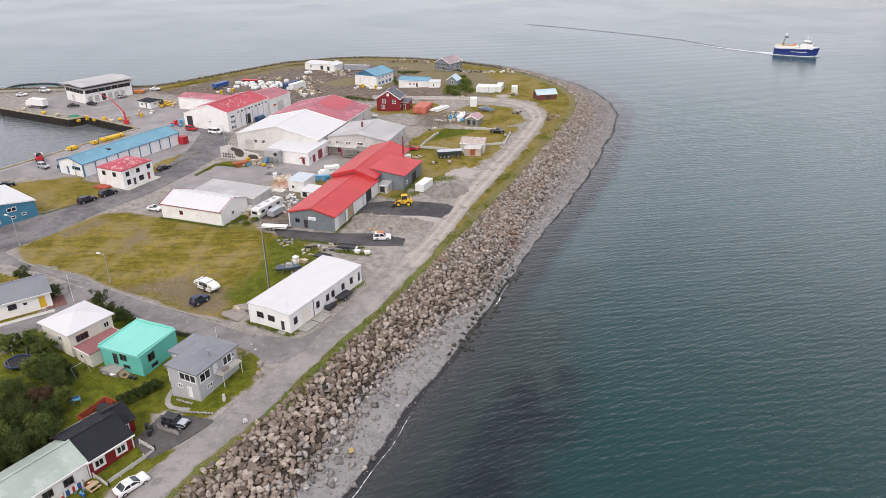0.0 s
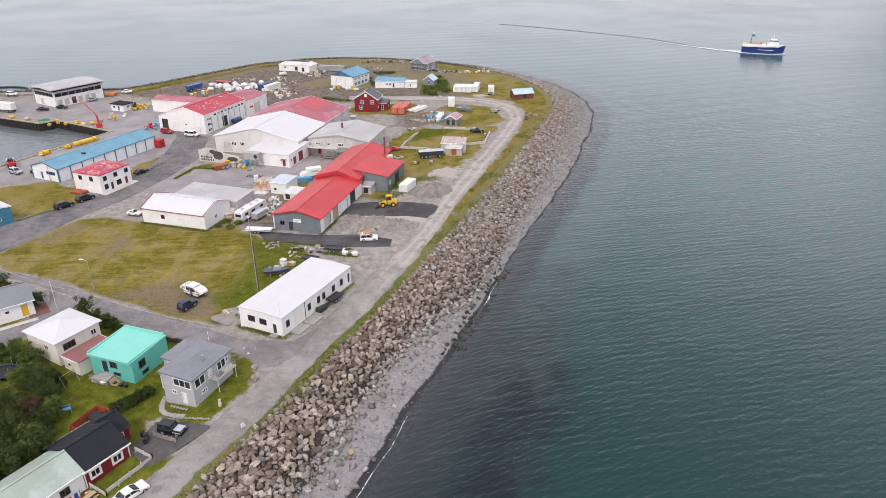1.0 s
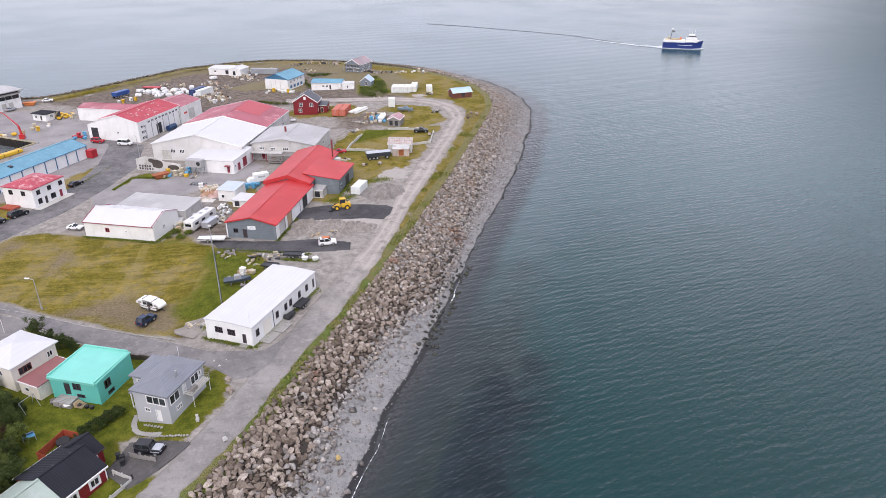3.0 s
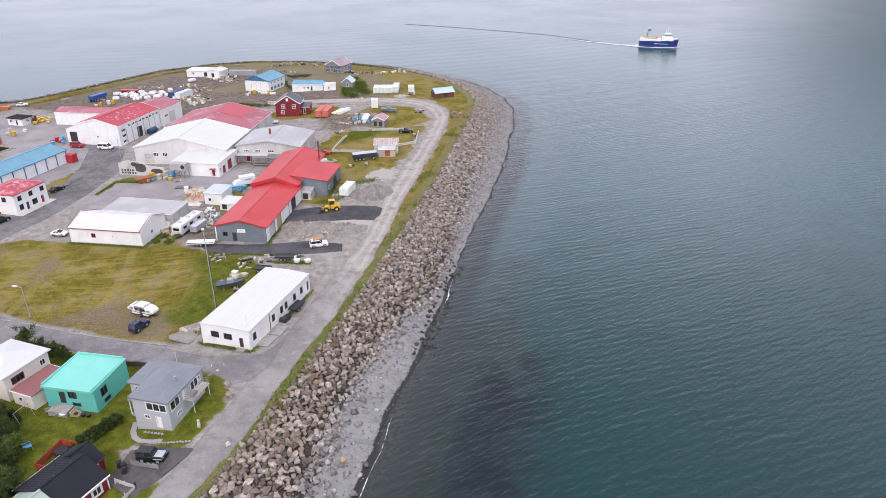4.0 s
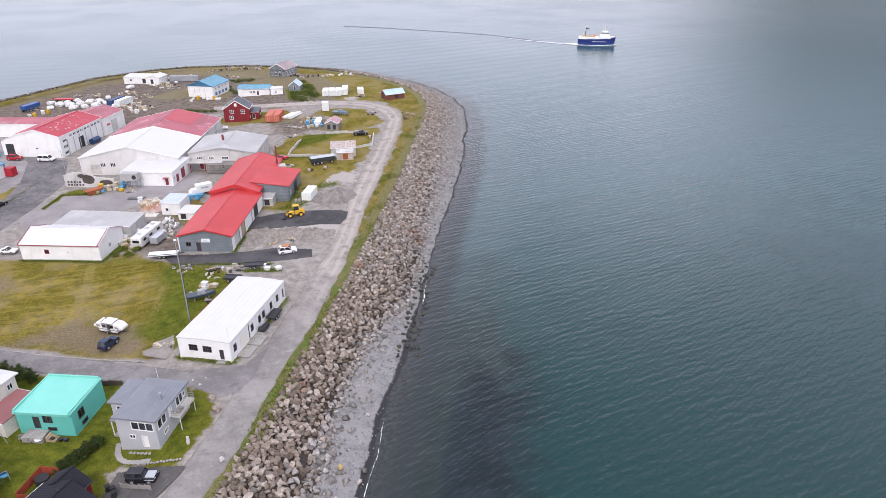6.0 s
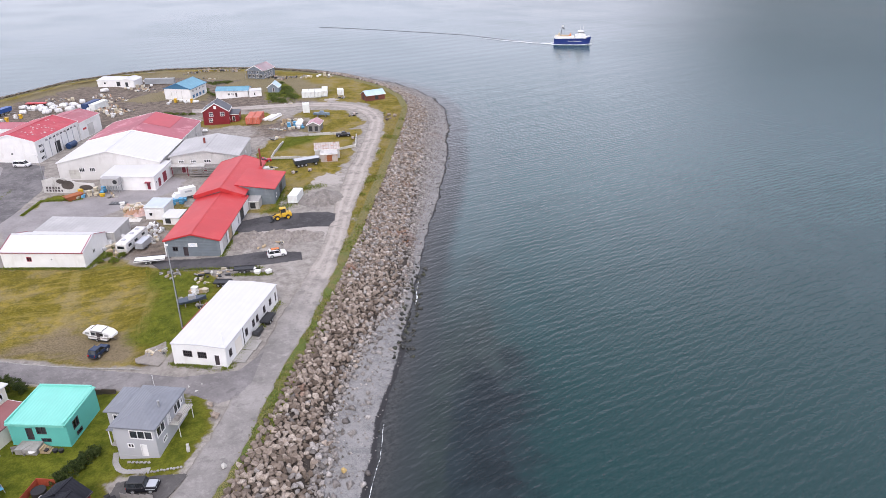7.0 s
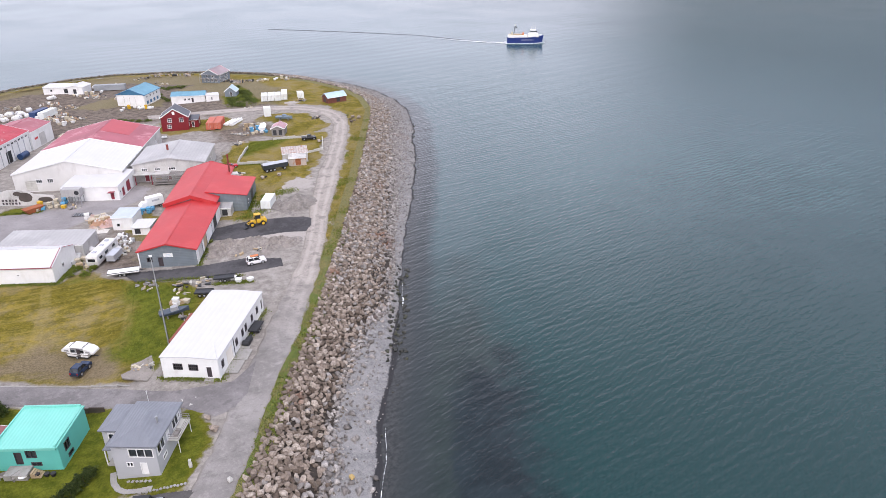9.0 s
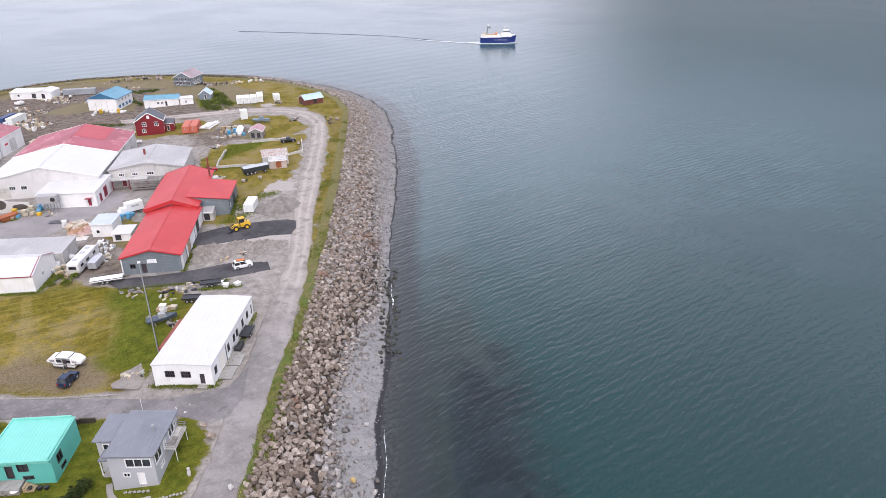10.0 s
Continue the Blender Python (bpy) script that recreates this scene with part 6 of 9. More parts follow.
house("rusty_shed", "white shed with a rust-streaked sheet roof", (5.7, 212.4), (13.3, 211.2), 5.6, 2.9, "mono_y", 0.5, OLD_WHITE, RUST_ROOF, over=0.2, category="shed")
house("rusty_lean_to", "rust-streaked lean-to with a brown door", (6.8, 209.0), (12.0, 208.1), 3.0, 2.3, "mono_y", 0.3, RUST, OLD_WHITE, over=0.1, category="shed", openings=[("f", 2, 0.1, 1.6, 1.9, "g", 0, 0, mat("rust_brown_door", (0.28, 0.09, 0.03), 0.7))])
house("pink_roofed_shed", "small grey shed with a faded pink roof", (8.6, 245.0), (12.6, 243.4), 6, 2.5, "gable_y", 1.0, GREY_WOOD, PINK_ROOF, over=0.25, category="shed", openings=[("f", 0.5, 0.2, 1.2, 1.8, "g"), ("f", 2.5, 0.2, 1.2, 1.8, "g")])
house("small_blue_shed", "small white shed with a flat grey-blue roof", (-42.8, 178.0), (-38.2, 176.2), 6.0, 3.2, "mono_y", 0.2, WHITE_WALL, GREY_BLUE_ROOF, over=0.2, category="shed", openings=[("f", 1, 0.9, 0.9, 0.9, "w")])
house("small_white_shed", "small white shed with a flat white roof", (-38.6, 173.0), (-34.6, 171.4), 4.6, 1.9, "mono_y", 0.2, WHITE_WALL, WHITE_ROOF, over=0.15, category="shed", openings=[("f", 0.6, 0.2, 1.4, 1.4, "g")])
house("far_white_store", "low white storage shed on gravel", (-70.0, 354.5), (-56.5, 349.5), 7, 2.8, "mono_y", 0.4, WHITE_WALL, WHITE_ROOF, over=0.15, category="shed", openings=[("f", 9, 0.2, 2, 2, "g"), ("f", 3, 1, 1, 1, "w")])
house("far_white_shed", "small white pitched shed on gravel", (-60.0, 349.5), (-54.0, 346.8), 8, 3.0, "gable_y", 0.9, WHITE_WALL, WHITE_ROOF, over=0.15, category="shed", openings=[("f", 2.4, 0.2, 1.4, 2, "g")])


# ---- vehicles ----
def stack(bm, rings):
    """A body of stacked rectangles: x from, x to, half width, height."""
    prev = None
    for x0, x1, hy, z in rings:
        v = [bm.verts.new(p) for p in ((x0, -hy, z), (x1, -hy, z), (x1, hy, z), (x0, hy, z))]
        if prev is None:
            bm.faces.new(v[::-1])
        else:
            for i in range(4):
                bm.faces.new((prev[i], prev[(i + 1) % 4], v[(i + 1) % 4], v[i]))
        prev = v
    bm.faces.new(prev)
    return bm


def rounded(bm, offset, segments=2):
    bmesh.ops.bevel(bm, geom=bm.edges[:], offset=offset, segments=segments, affect="EDGES", profile=0.6)
    return bm


def wheels(root, places, r, w, rim=STEEL):
    for x, y in places:
        bm = bmesh.new()
        tube(bm, (x, y - w / 2, r), (x, y + w / 2, r), r, n=18)
        t = part("wheel", bm, BLACK, root)
        bm = bmesh.new()
        s = 1 if y > 0 else -1
        tube(bm, (x, y + s * (w / 2 - 0.02), r), (x, y + s * (w / 2 + 0.015), r), r * 0.58, n=14)
        part("rim", bm, rim, t)


def car(name, label, x, y, turn, paint, L=4.5, Wd=1.8, kind="sedan", group="parked cars", top=None, category="car"):
    """A car that points along its x axis."""
    c = thing(name, x, y, 0.09, turn, label, category, group)
    h, hw, e = L / 2, Wd / 2, 0.32
    belt, roof = {"sedan": (0.92, 1.43), "suv": (1.08, 1.8), "jeep": (1.12, 1.84), "pickup": (1.05, 1.75), "van": (1.15, 2.0)}[kind]
    body = stack(bmesh.new(), [(-h + 0.1, h - 0.12, hw - 0.08, 0.26), (-h, h, hw, 0.48), (-h + 0.02, h - 0.05, hw, belt - 0.2), (-h + 0.08, h - 0.25, hw - 0.05, belt)])
    part("body", rounded(body, 0.06), paint, c)
    if kind == "sedan":
        a, b, ta, tb = -h + 0.55, h - 1.25, -h + 1.25, h - 2.15
    elif kind == "pickup":
        a, b, ta, tb = -h + 1.9, h - 1.25, -h + 2.1, h - 2.0
    elif kind == "van":
        a, b, ta, tb = -h + 0.08, h - 0.75, -h + 0.16, h - 1.5
    elif kind == "jeep":
        a, b, ta, tb = -h + 0.12, h - 1.45, -h + 0.2, h - 1.75
    else:
        a, b, ta, tb = -h + 0.12, h - 1.2, -h + 0.45, h - 1.95
    cab = stack(bmesh.new(), [(a, b, hw - 0.08, belt - 0.02), (ta + 0.02, tb - 0.02, hw - 0.2, roof - 0.05)])
    part("glazing", cab, GLASS, c)
    part("roof", rounded(stack(bmesh.new(), [(ta - 0.05, tb + 0.05, hw - 0.17, roof - 0.09), (ta + 0.06, tb - 0.06, hw - 0.24, roof)]), 0.02), top or paint, c)
    for s in (-1, 1):
        for k, (p, q) in enumerate(((a, ta), (b, tb), ((a + b) / 2, (ta + tb) / 2))):
            bm = bmesh.new()
            tube(bm, (p, s * (hw - 0.075), belt - 0.02), (q, s * (hw - 0.19), roof - 0.06), 0.05, n=6)
            part("pillar", bm, top or paint, c)
        part("headlight", one_box(h - 0.12, s * (hw - 0.3), belt - 0.34, 0.14, 0.36, 0.16), LIGHT_CLEAR, c)
        part("tail_light", one_box(-h + 0.06, s * (hw - 0.2), belt - 0.36, 0.12, 0.24, 0.26), LIGHT_RED, c)
        part("wing_mirror", one_box(b - 0.35, s * (hw + 0.05), belt - 0.02, 0.14, 0.18, 0.14), DARK_TRIM, c)
    part("bumper", one_box(h - 0.03, 0, 0.3, 0.12, Wd - 0.24, 0.2), DARK_TRIM, c)
    part("bumper", one_box(-h + 0.03, 0, 0.3, 0.12, Wd - 0.24, 0.2), DARK_TRIM, c)
    r = 0.33 if kind == "sedan" else 0.4
    wheels(c, [(px, s * (hw - 0.1)) for px in (-h + 0.85, h - 0.85) for s in (-1, 1)], r, 0.24)
    if kind == "pickup":
        part("load_bed", one_box(-h + 0.95, 0, belt, 1.6, Wd - 0.3, 0.04), DARK_METAL, c)
    return c


car("white_sedan", "white saloon car parked by the lawn fence", -40.9, 67.5, 51, CAR_WHITE, 4.5, 1.8)
jp = car("jeep", "black off-road car with a silver bonnet on the driveway", -39.4, 79.7, -17, CAR_BLACK, 4.0, 1.75, "jeep", top=DARK_METAL)
part("bonnet", rounded(one_box(1.22, 0, 1.0, 1.25, 1.35, 0.17), 0.05), CAR_SILVER, jp, "silver bonnet")
for s in (-1, 1):
    part("wing", rounded(one_box(1.2, s * 0.78, 0.74, 1.3, 0.26, 0.16), 0.04), CAR_SILVER, jp)
part("spare_wheel", tube(bmesh.new(), (-2.3, 0, 1.0), (-2.1, 0, 1.0), 0.38, n=18), BLACK, jp)
car("navy_suv", "navy blue estate car in front of the camper", -47.9, 116.0, 58, CAR_BLUE, 3.9, 1.7, "suv")
ws = car("white_suv", "white off-roader with an orange roof rack on fresh asphalt", -14.3, 145.1, 4, CAR_WHITE, 4.2, 1.85, "suv")
rk = part("roof_rack", one_box(-0.3, 0, 1.8, 1.9, 1.1, 0.06), DARK_METAL, ws)
for i in range(4):
    part("rack_load", one_box(-0.95 + i * 0.43, 0, 1.86, 0.38, 0.9, 0.08), ORANGE, rk)
car("black_estate", "black estate car parked at the kerb", -94.9, 170.0, 56, CAR_BLACK, 4.8, 1.9, "suv")
car("black_estate", "black estate car parked at the kerb", -91.5, 175.0, 54, CAR_BLACK, 4.9, 1.9, "suv")
car("white_hatchback", "small white car parked on the apron", -74.6, 163.9, -16, CAR_WHITE, 3.8, 1.7, "sedan")
car("red_car", "red car parked before the tall white hall", -90.2, 239.9, -22, CAR_RED, 4.6, 1.8, "suv")
car("white_minibus", "white van parked before the tall white hall", -80.3, 235.4, -20, CAR_WHITE, 4.9, 1.9, "van")
car("silver_car", "silver car parked near the quay", -121.5, 198.5, -30, CAR_SILVER, 4.4, 1.8, "suv")
car("dark_car", "dark car parked by the blue-roofed hall", -115.5, 199.5, 30, CAR_BLACK, 4.3, 1.8)
car("dark_car", "dark car parked behind the white shop", -84.3, 196.5, 58, CAR_BLACK, 4.3, 1.8)
car("dark_car", "dark car parked at the street edge", -123.5, 182.5, 30, CAR_BLACK, 4.3, 1.8)
car("white_car", "white car parked on the pier", -182, 296, 25, CAR_WHITE, 4.4, 1.8)
car("white_car", "white car parked on the pier", -176, 304, 5, CAR_WHITE, 4.4, 1.8, "suv")
car("dark_car", "dark car parked by the harbour building", -144, 279, -12, CAR_BLACK, 4.4, 1.8)
car("dark_car", "dark car parked by the harbour building", -150, 276, 15, CAR_BLACK, 4.4, 1.8)
car("dark_car", "dark car parked by the harbour building", -137, 292, 62, CAR_SILVER, 4.4, 1.8)
car("white_car", "white car parked near the far shore", -128, 306, 10, CAR_WHITE, 4.3, 1.8)
car("dark_pickup", "dark pickup truck beside the low wall", 19.3, 234.6, -8, CAR_BLACK, 5.0, 1.9, "pickup")
vn = thing("box_van", -33.4, 190.0, 0.06, 198, "white box van parked by the red-roofed hall", "van")
part("cargo_box", rounded(one_box(-0.9, 0, 0.75, 4.3, 2.1, 2.3), 0.05), WHITE_PLASTIC, vn)
cb = part("cab", rounded(stack(bmesh.new(), [(1.25, 3.1, 0.98, 0.4), (1.25, 3.2, 1.0, 1.15), (1.25, 2.4, 0.9, 2.0)]), 0.05), CAR_WHITE, vn)
part("windscreen", stack(bmesh.new(), [(2.2, 3.02, 0.9, 1.2), (1.9, 2.5, 0.84, 1.9)]), GLASS, cb)
part("name_bar", one_box(-0.9, 1.06, 1.9, 2.0, 0.02, 0.5), GREY_WALL, vn)
part("chassis", one_box(0, 0, 0.4, 5.6, 0.9, 0.35), DARK_METAL, vn)
wheels(vn, [(px, s * 0.9) for px in (-1.9, 2.1) for s in (-1, 1)], 0.36, 0.24)
car("red_car", "red car near the low concrete wall", -9.6, 214.8, 5, CAR_RED, 4.0, 1.7)

# wheel loader
wl_ = thing("wheel_loader", -10.8, 166.3, 0.1, 186, "yellow wheel loader with a dark bucket on fresh asphalt", "wheel loader")
part("rear_body", rounded(stack(bmesh.new(), [(-3.0, -0.4, 0.8, 0.75), (-3.1, -0.3, 0.85, 1.4), (-2.9, -0.3, 0.75, 2.05)]), 0.06), YELLOW, wl_)
part("front_frame", rounded(stack(bmesh.new(), [(-0.2, 1.3, 0.45, 0.7), (-0.2, 1.2, 0.45, 1.6)]), 0.05), YELLOW, wl_)
cb = part("cab", stack(bmesh.new(), [(-1.5, 0.1, 0.72, 1.9), (-1.45, -0.05, 0.68, 3.15)]), GLASS, wl_)
part("cab_roof", rounded(one_box(-0.75, 0, 3.15, 1.75, 1.55, 0.16), 0.04), YELLOW, cb)
for px, py in ((-1.5, -0.72), (-1.5, 0.72), (0.08, -0.72), (0.08, 0.72)):
    part("cab_post", one_box(px * 0.98, py * 0.97, 1.9, 0.09, 0.09, 1.27), YELLOW, cb)
for s in (-0.5, 0.5):
    bm = bmesh.new()
    tube(bm, (0.4, s, 1.5), (2.4, s, 0.75), 0.13, n=8)
    part("lift_arm", bm, YELLOW, wl_)
part("bucket", prism(bmesh.new(), [(2.3, 0.1), (3.4, 0.05), (3.5, 0.15), (2.6, 0.35), (2.5, 1.05), (2.25, 1.0)], -1.3, 1.3), DARK_METAL, wl_)
part("exhaust", tube(bmesh.new(), (-2.2, 0.4, 2.0), (-2.2, 0.4, 2.7), 0.07, n=8), DARK_METAL, wl_)
wheels(wl_, [(px, s * 0.95) for px in (-1.9, 1.1) for s in (-1, 1)], 0.72, 0.5, YELLOW)

wl_.scale = (0.9, 0.9, 0.9)

# camper trailer
cp = thing("camper_trailer", -48.0, 121.2, 0.0, -33, "white pop-up camper trailer on the dry field", "camper")
CANVAS = mat("grey_canvas", (0.3, 0.3, 0.3), 0.9, vary=0.25)
part("body", rounded(stack(bmesh.new(), [(-2.1, 2.1, 1.02, 0.5), (-2.2, 2.2, 1.06, 0.8), (-2.2, 2.2, 1.06, 1.25)]), 0.05), WHITE_PLASTIC, cp)
for s_ in (-1, 1):
    wing = [(s_ * 1.3, 1.27), (s_ * 3.35, 1.27), (s_ * 3.3, 1.75), (s_ * 2.5, 2.35), (s_ * 1.3, 2.45)]
    part("tent_wing", rounded(prism(bmesh.new(), wing[::s_], -1.0, 1.0), 0.12), WHITE_PLASTIC, cp)
    part("wing_window", one_box(s_ * 2.2, -1.0, 1.5, 0.9, 0.05, 0.4), CANVAS, cp)
part("raised_roof", rounded(one_box(0, 0, 2.42, 2.9, 2.1, 0.2), 0.06), WHITE_PLASTIC, cp)
part("canvas", one_box(0, 0, 1.25, 2.7, 1.96, 1.18), CANVAS, cp)
part("ridge_bar", one_box(-1.35, 0, 2.5, 0.16, 2.0, 0.16), DARK_TRIM, cp)
part("ridge_bar", one_box(1.35, 0, 2.5, 0.16, 2.0, 0.16), DARK_TRIM, cp)
part("door", one_box(0.3, -1.0, 0.6, 0.7, 0.12, 1.6), DARK_TRIM, cp)
for px in (-0.9, 0.95):
    part("canvas_window", one_box(px, -0.97, 1.5, 0.9, 0.05, 0.5), GLASS, cp)
part("drawbar", one_box(2.8, 0, 0.45, 1.4, 0.12, 0.1), DARK_METAL, cp)
cp.scale = (0.93, 0.93, 0.93)
part("skirt", one_box(-0.1, 0, 0.28, 4.3, 2.0, 0.3), DARK_METAL, cp)
part("stripe", one_box(-0.1, 0, 1.02, 4.62, 2.22, 0.16), GREY_WOOD, cp)
wheels(cp, [(-0.2, s * 1.0) for s in (-1, 1)], 0.32, 0.2)


def flat_trailer(x, y, turn, label, deck, L=6.2, Wd=2.3):
    t = thing("flat_trailer", x, y, 0.09, turn, label, "trailer")
    part("deck", rounded(one_box(0, 0, 0.75, L, Wd, 0.22), 0.03), deck, t)
    part("drawbar", one_box(L / 2 + 0.6, 0, 0.6, 1.4, 0.14, 0.12), DARK_METAL, t)
    for s in (-1, 1):
        part("side_rail", one_box(0, s * (Wd / 2 - 0.05), 0.97, L - 0.1, 0.06, 0.12), DARK_METAL, t)
    wheels(t, [(px, s * (Wd / 2 - 0.2)) for px in (-0.7, 0.2) for s in (-1, 1)], 0.36, 0.22)
    return t


flat_trailer(-40.9, 151.3, -7, "white flatbed trailer parked by the workshop", WHITE_PLASTIC, 6.4, 2.4)
flat_trailer(-21.9, 139.6, -12, "dark grey flatbed trailer parked on gravel", DARK_METAL, 4.2, 1.9)
flat_trailer(-26.5, 134.8, -20, "dark flatbed trailer beside the long white house", DARK_METAL, 3.6, 1.9)
flat_trailer(-19.4, 117.2, 60, "dark grey boat trailer beside the long white house", DARK_METAL, 3.6, 1.7)
tk = thing("machine_part", -21.4, 113.6, 0, 55, "rusting dark machine part on the gravel", "scrap machine")
part("block", rounded(one_box(0, 0, 0.25, 1.5, 0.9, 0.7), 0.08), DARK_METAL, tk)
part("drum", tube(bmesh.new(), (-0.9, -0.6, 0.55), (-0.9, 0.6, 0.55), 0.5, n=14), DARK_METAL, tk)
part("bracket", one_box(0.9, 0, 0.1, 0.8, 0.3, 0.9), DARK_METAL, tk)

# dark tank trailer and box trailers
tt = thing("tipper_trailer", 2.2, 207.2, 0, 10, "dark grey tipper trailer with a pale cover", "trailer")
part("tub", stack(bmesh.new(), [(-3.8, 3.7, 1.0, 0.9), (-4.0, 3.9, 1.2, 2.2)]), mat("dark_blue_grey_steel", (0.05, 0.06, 0.075), 0.5, 0.2), tt)
part("cover", rounded(stack(bmesh.new(), [(-4.0, 3.9, 1.2, 2.2), (-3.9, 3.8, 0.5, 2.55)]), 0.05), CAR_SILVER, tt)
wheels(tt, [(px, s * 1.0) for px in (-3.0, -1.8, -0.6, 2.6) for s in (-1, 1)], 0.5, 0.35)


def container(x, y, turn, L, material, label, group="", z=0.0, tall=1.0):
    c = thing("shipping_container", x, y, z, turn, label, "container", group)
    part("shell", one_box(0, 0, 0.12, L, 2.44, 2.45), material, c)
    for s in (-1, 1):
        n = int(L / 0.55)
        bm = bmesh.new()
        for i in range(n):
            box(bm, -L / 2 + 0.35 + i * (L - 0.7) / max(1, n - 1), s * 1.225, 0.3, 0.24, 0.06, 2.1)
        tagged(part("corrugation", bm, material, c), kind="stuff")
        part("door_leaf", one_box(L / 2 + 0.02, s * 0.6, 0.2, 0.06, 1.12, 2.28), material, c)
        part("lock_rod", one_box(L / 2 + 0.07, s * 0.3, 0.2, 0.05, 0.05, 2.25), STEEL, c)
        for e in (-1, 1):
            part("corner_post", one_box(e * (L / 2 - 0.06), s * 1.2, 0, 0.16, 0.16, 2.62), material, c)
    c.scale.z = tall
    return c


container(-5.2, 179.2, 66, 6.06, CONT_WHITE, "white refrigerated container on gravel", tall=0.85)
container(-9.0, 266.6, 254, 9.4, CONT_RED, "faded red shipping container on gravel", "red containers")
container(-6.4, 266.2, 254, 9.4, CONT_RED, "faded red shipping container on gravel", "red containers")
for i in range(3):
    container(16.6 + i * 2.7, 301.0 - i * 0.5, 258, 6.1, CONT_WHITE, "white storage container at the point", "white containers")
container(25.2, 302.2, 258, 9.0, CONT_WHITE, "long white storage container at the point", "white containers")
container(31.5, 299.0, 265, 3.6, CONT_WHITE, "short white container standing alone", "white containers")
container(12.6, 273.6, 84, 3.4, CONT_WHITE, "short tall white container by the loop road", "white containers", tall=1.35)
container(-87.6, 223.6, 66, 2.4, mat("bright_red_steel", (0.42, 0.02, 0.03), 0.5, vary=0.12, ribs=0.3, rib_axis=1), "bright red steel container behind the blue-roofed hall")
WRAP_WHITE = mat("weathered_caravan_white", (0.66, 0.65, 0.63), 0.45, vary=0.12, stain=(0.4, 0.38, 0.33), stain_amount=0.4, stain_scale=1.2)
cv = thing("caravan", -44.9, 162.0, 0, 66, "long weathered white caravan beside the barn", "caravan")
part("body", rounded(stack(bmesh.new(), [(-4.7, 4.6, 1.12, 0.55), (-4.9, 4.9, 1.2, 1.4), (-4.8, 4.7, 1.18, 2.5), (-4.5, 4.3, 1.05, 2.75)]), 0.12), WRAP_WHITE, cv)
for px in (-3.0, 0.4, 2.8):
    part("roof_hatch", rounded(one_box(px, 0.1, 2.74, 0.8, 0.8, 0.16), 0.04), CAR_SILVER, cv)
for px in (-3.2, -0.6, 2.6):
    for s_ in (-1, 1):
        part("window", rounded(one_box(px, s_ * 1.17, 1.5, 1.3, 0.06, 0.6), 0.02), GLASS, cv)
part("end_window", rounded(one_box(-4.87, 0, 1.5, 0.08, 1.5, 0.6), 0.02), GLASS, cv)
cv.scale = (1.08, 1.08, 1.08)
part("awning_rail", one_box(0, -1.22, 2.45, 8.0, 0.08, 0.08), STEEL, cv)
part("drawbar", one_box(5.5, 0, 0.5, 1.5, 0.12, 0.12), DARK_METAL, cv)
wheels(cv, [(px, s_ * 1.0) for px in (-0.5, 0.5) for s_ in (-1, 1)], 0.34, 0.22)
container(-65.4, 309.2, 62, 9.0, CONT_WHITE, "white box trailer parked on gravel")
container(-68.4, 310.8, 62, 9.0, mat("dark_blue_container", (0.03, 0.06, 0.16), 0.5, vary=0.15, ribs=0.3, rib_axis=1), "dark blue container beside a white one")
container(-43.0, 351.0, -14, 13.5, mat("grey_container", (0.3, 0.32, 0.34), 0.5, ribs=0.3, rib_axis=1), "long grey container at the far shore")
for x, y, tn, m, lb in ((-100.0, 310.0, 60, BLUE_PAINT, "blue tipper body parked on gravel"), (-90, 322, -15, RED_PAINT, "red flatbed trailer parked on gravel")):
    t = thing("truck_trailer", x, y, 0, tn, lb, "trailer")
    part("box", rounded(stack(bmesh.new(), [(-4, 4, 1.1, 1.0), (-4.1, 4.1, 1.25, 2.6 if m is BLUE_PAINT else 1.4)]), 0.04), m, t)
    wheels(t, [(px, s * 1.0) for px in (-3, -1.8, 2.6) for s in (-1, 1)], 0.48, 0.3)

# white box truck on the pier
bt = thing("box_truck", -164.0, 275.0, 0.06, 162, "white box truck parked on the quay", "truck")
part("cargo_box", rounded(one_box(-1.0, 0, 1.1, 7.2, 2.5, 2.7), 0.04), WHITE_PLASTIC, bt)
cb = part("cab", rounded(stack(bmesh.new(), [(2.7, 4.7, 1.2, 0.6), (2.7, 4.8, 1.2, 1.6), (2.7, 4.3, 1.1, 2.9)]), 0.05), WHITE_PLASTIC, bt)
part("windscreen", stack(bmesh.new(), [(4.3, 4.82, 1.05, 1.75), (4.1, 4.5, 0.98, 2.6)]), GLASS, cb)
part("chassis", one_box(0, 0, 0.6, 8.6, 1.0, 0.4), DARK_METAL, bt)
wheels(bt, [(px, s * 1.05) for px in (-3.4, -2.3, 3.6) for s in (-1, 1)], 0.48, 0.32)

# red loading crane on the quay
cr = thing("quay_crane", -117.3, 249.2, 0.05, 0, "red knuckle-boom loading crane on the quay", "crane")
part("pedestal", rounded(one_box(0, 0, 0, 1.6, 1.6, 1.6), 0.05), RED_PAINT, cr)
part("column", tube(bmesh.new(), (0, 0, 1.5), (-0.4, 0.2, 4.6), 0.42, 0.32), RED_PAINT, cr)
part("boom", tube(bmesh.new(), (-0.4, 0.2, 4.6), (-5.2, 3.2, 8.2), 0.24, 0.16), RED_PAINT, cr)
part("jib", tube(bmesh.new(), (-5.2, 3.2, 8.2), (-12.5, 8.0, 10.2), 0.14, 0.07), RED_PAINT, cr)
part("ram", tube(bmesh.new(), (-0.3, -0.2, 2.8), (-2.8, 1.6, 6.2), 0.12), STEEL, cr)
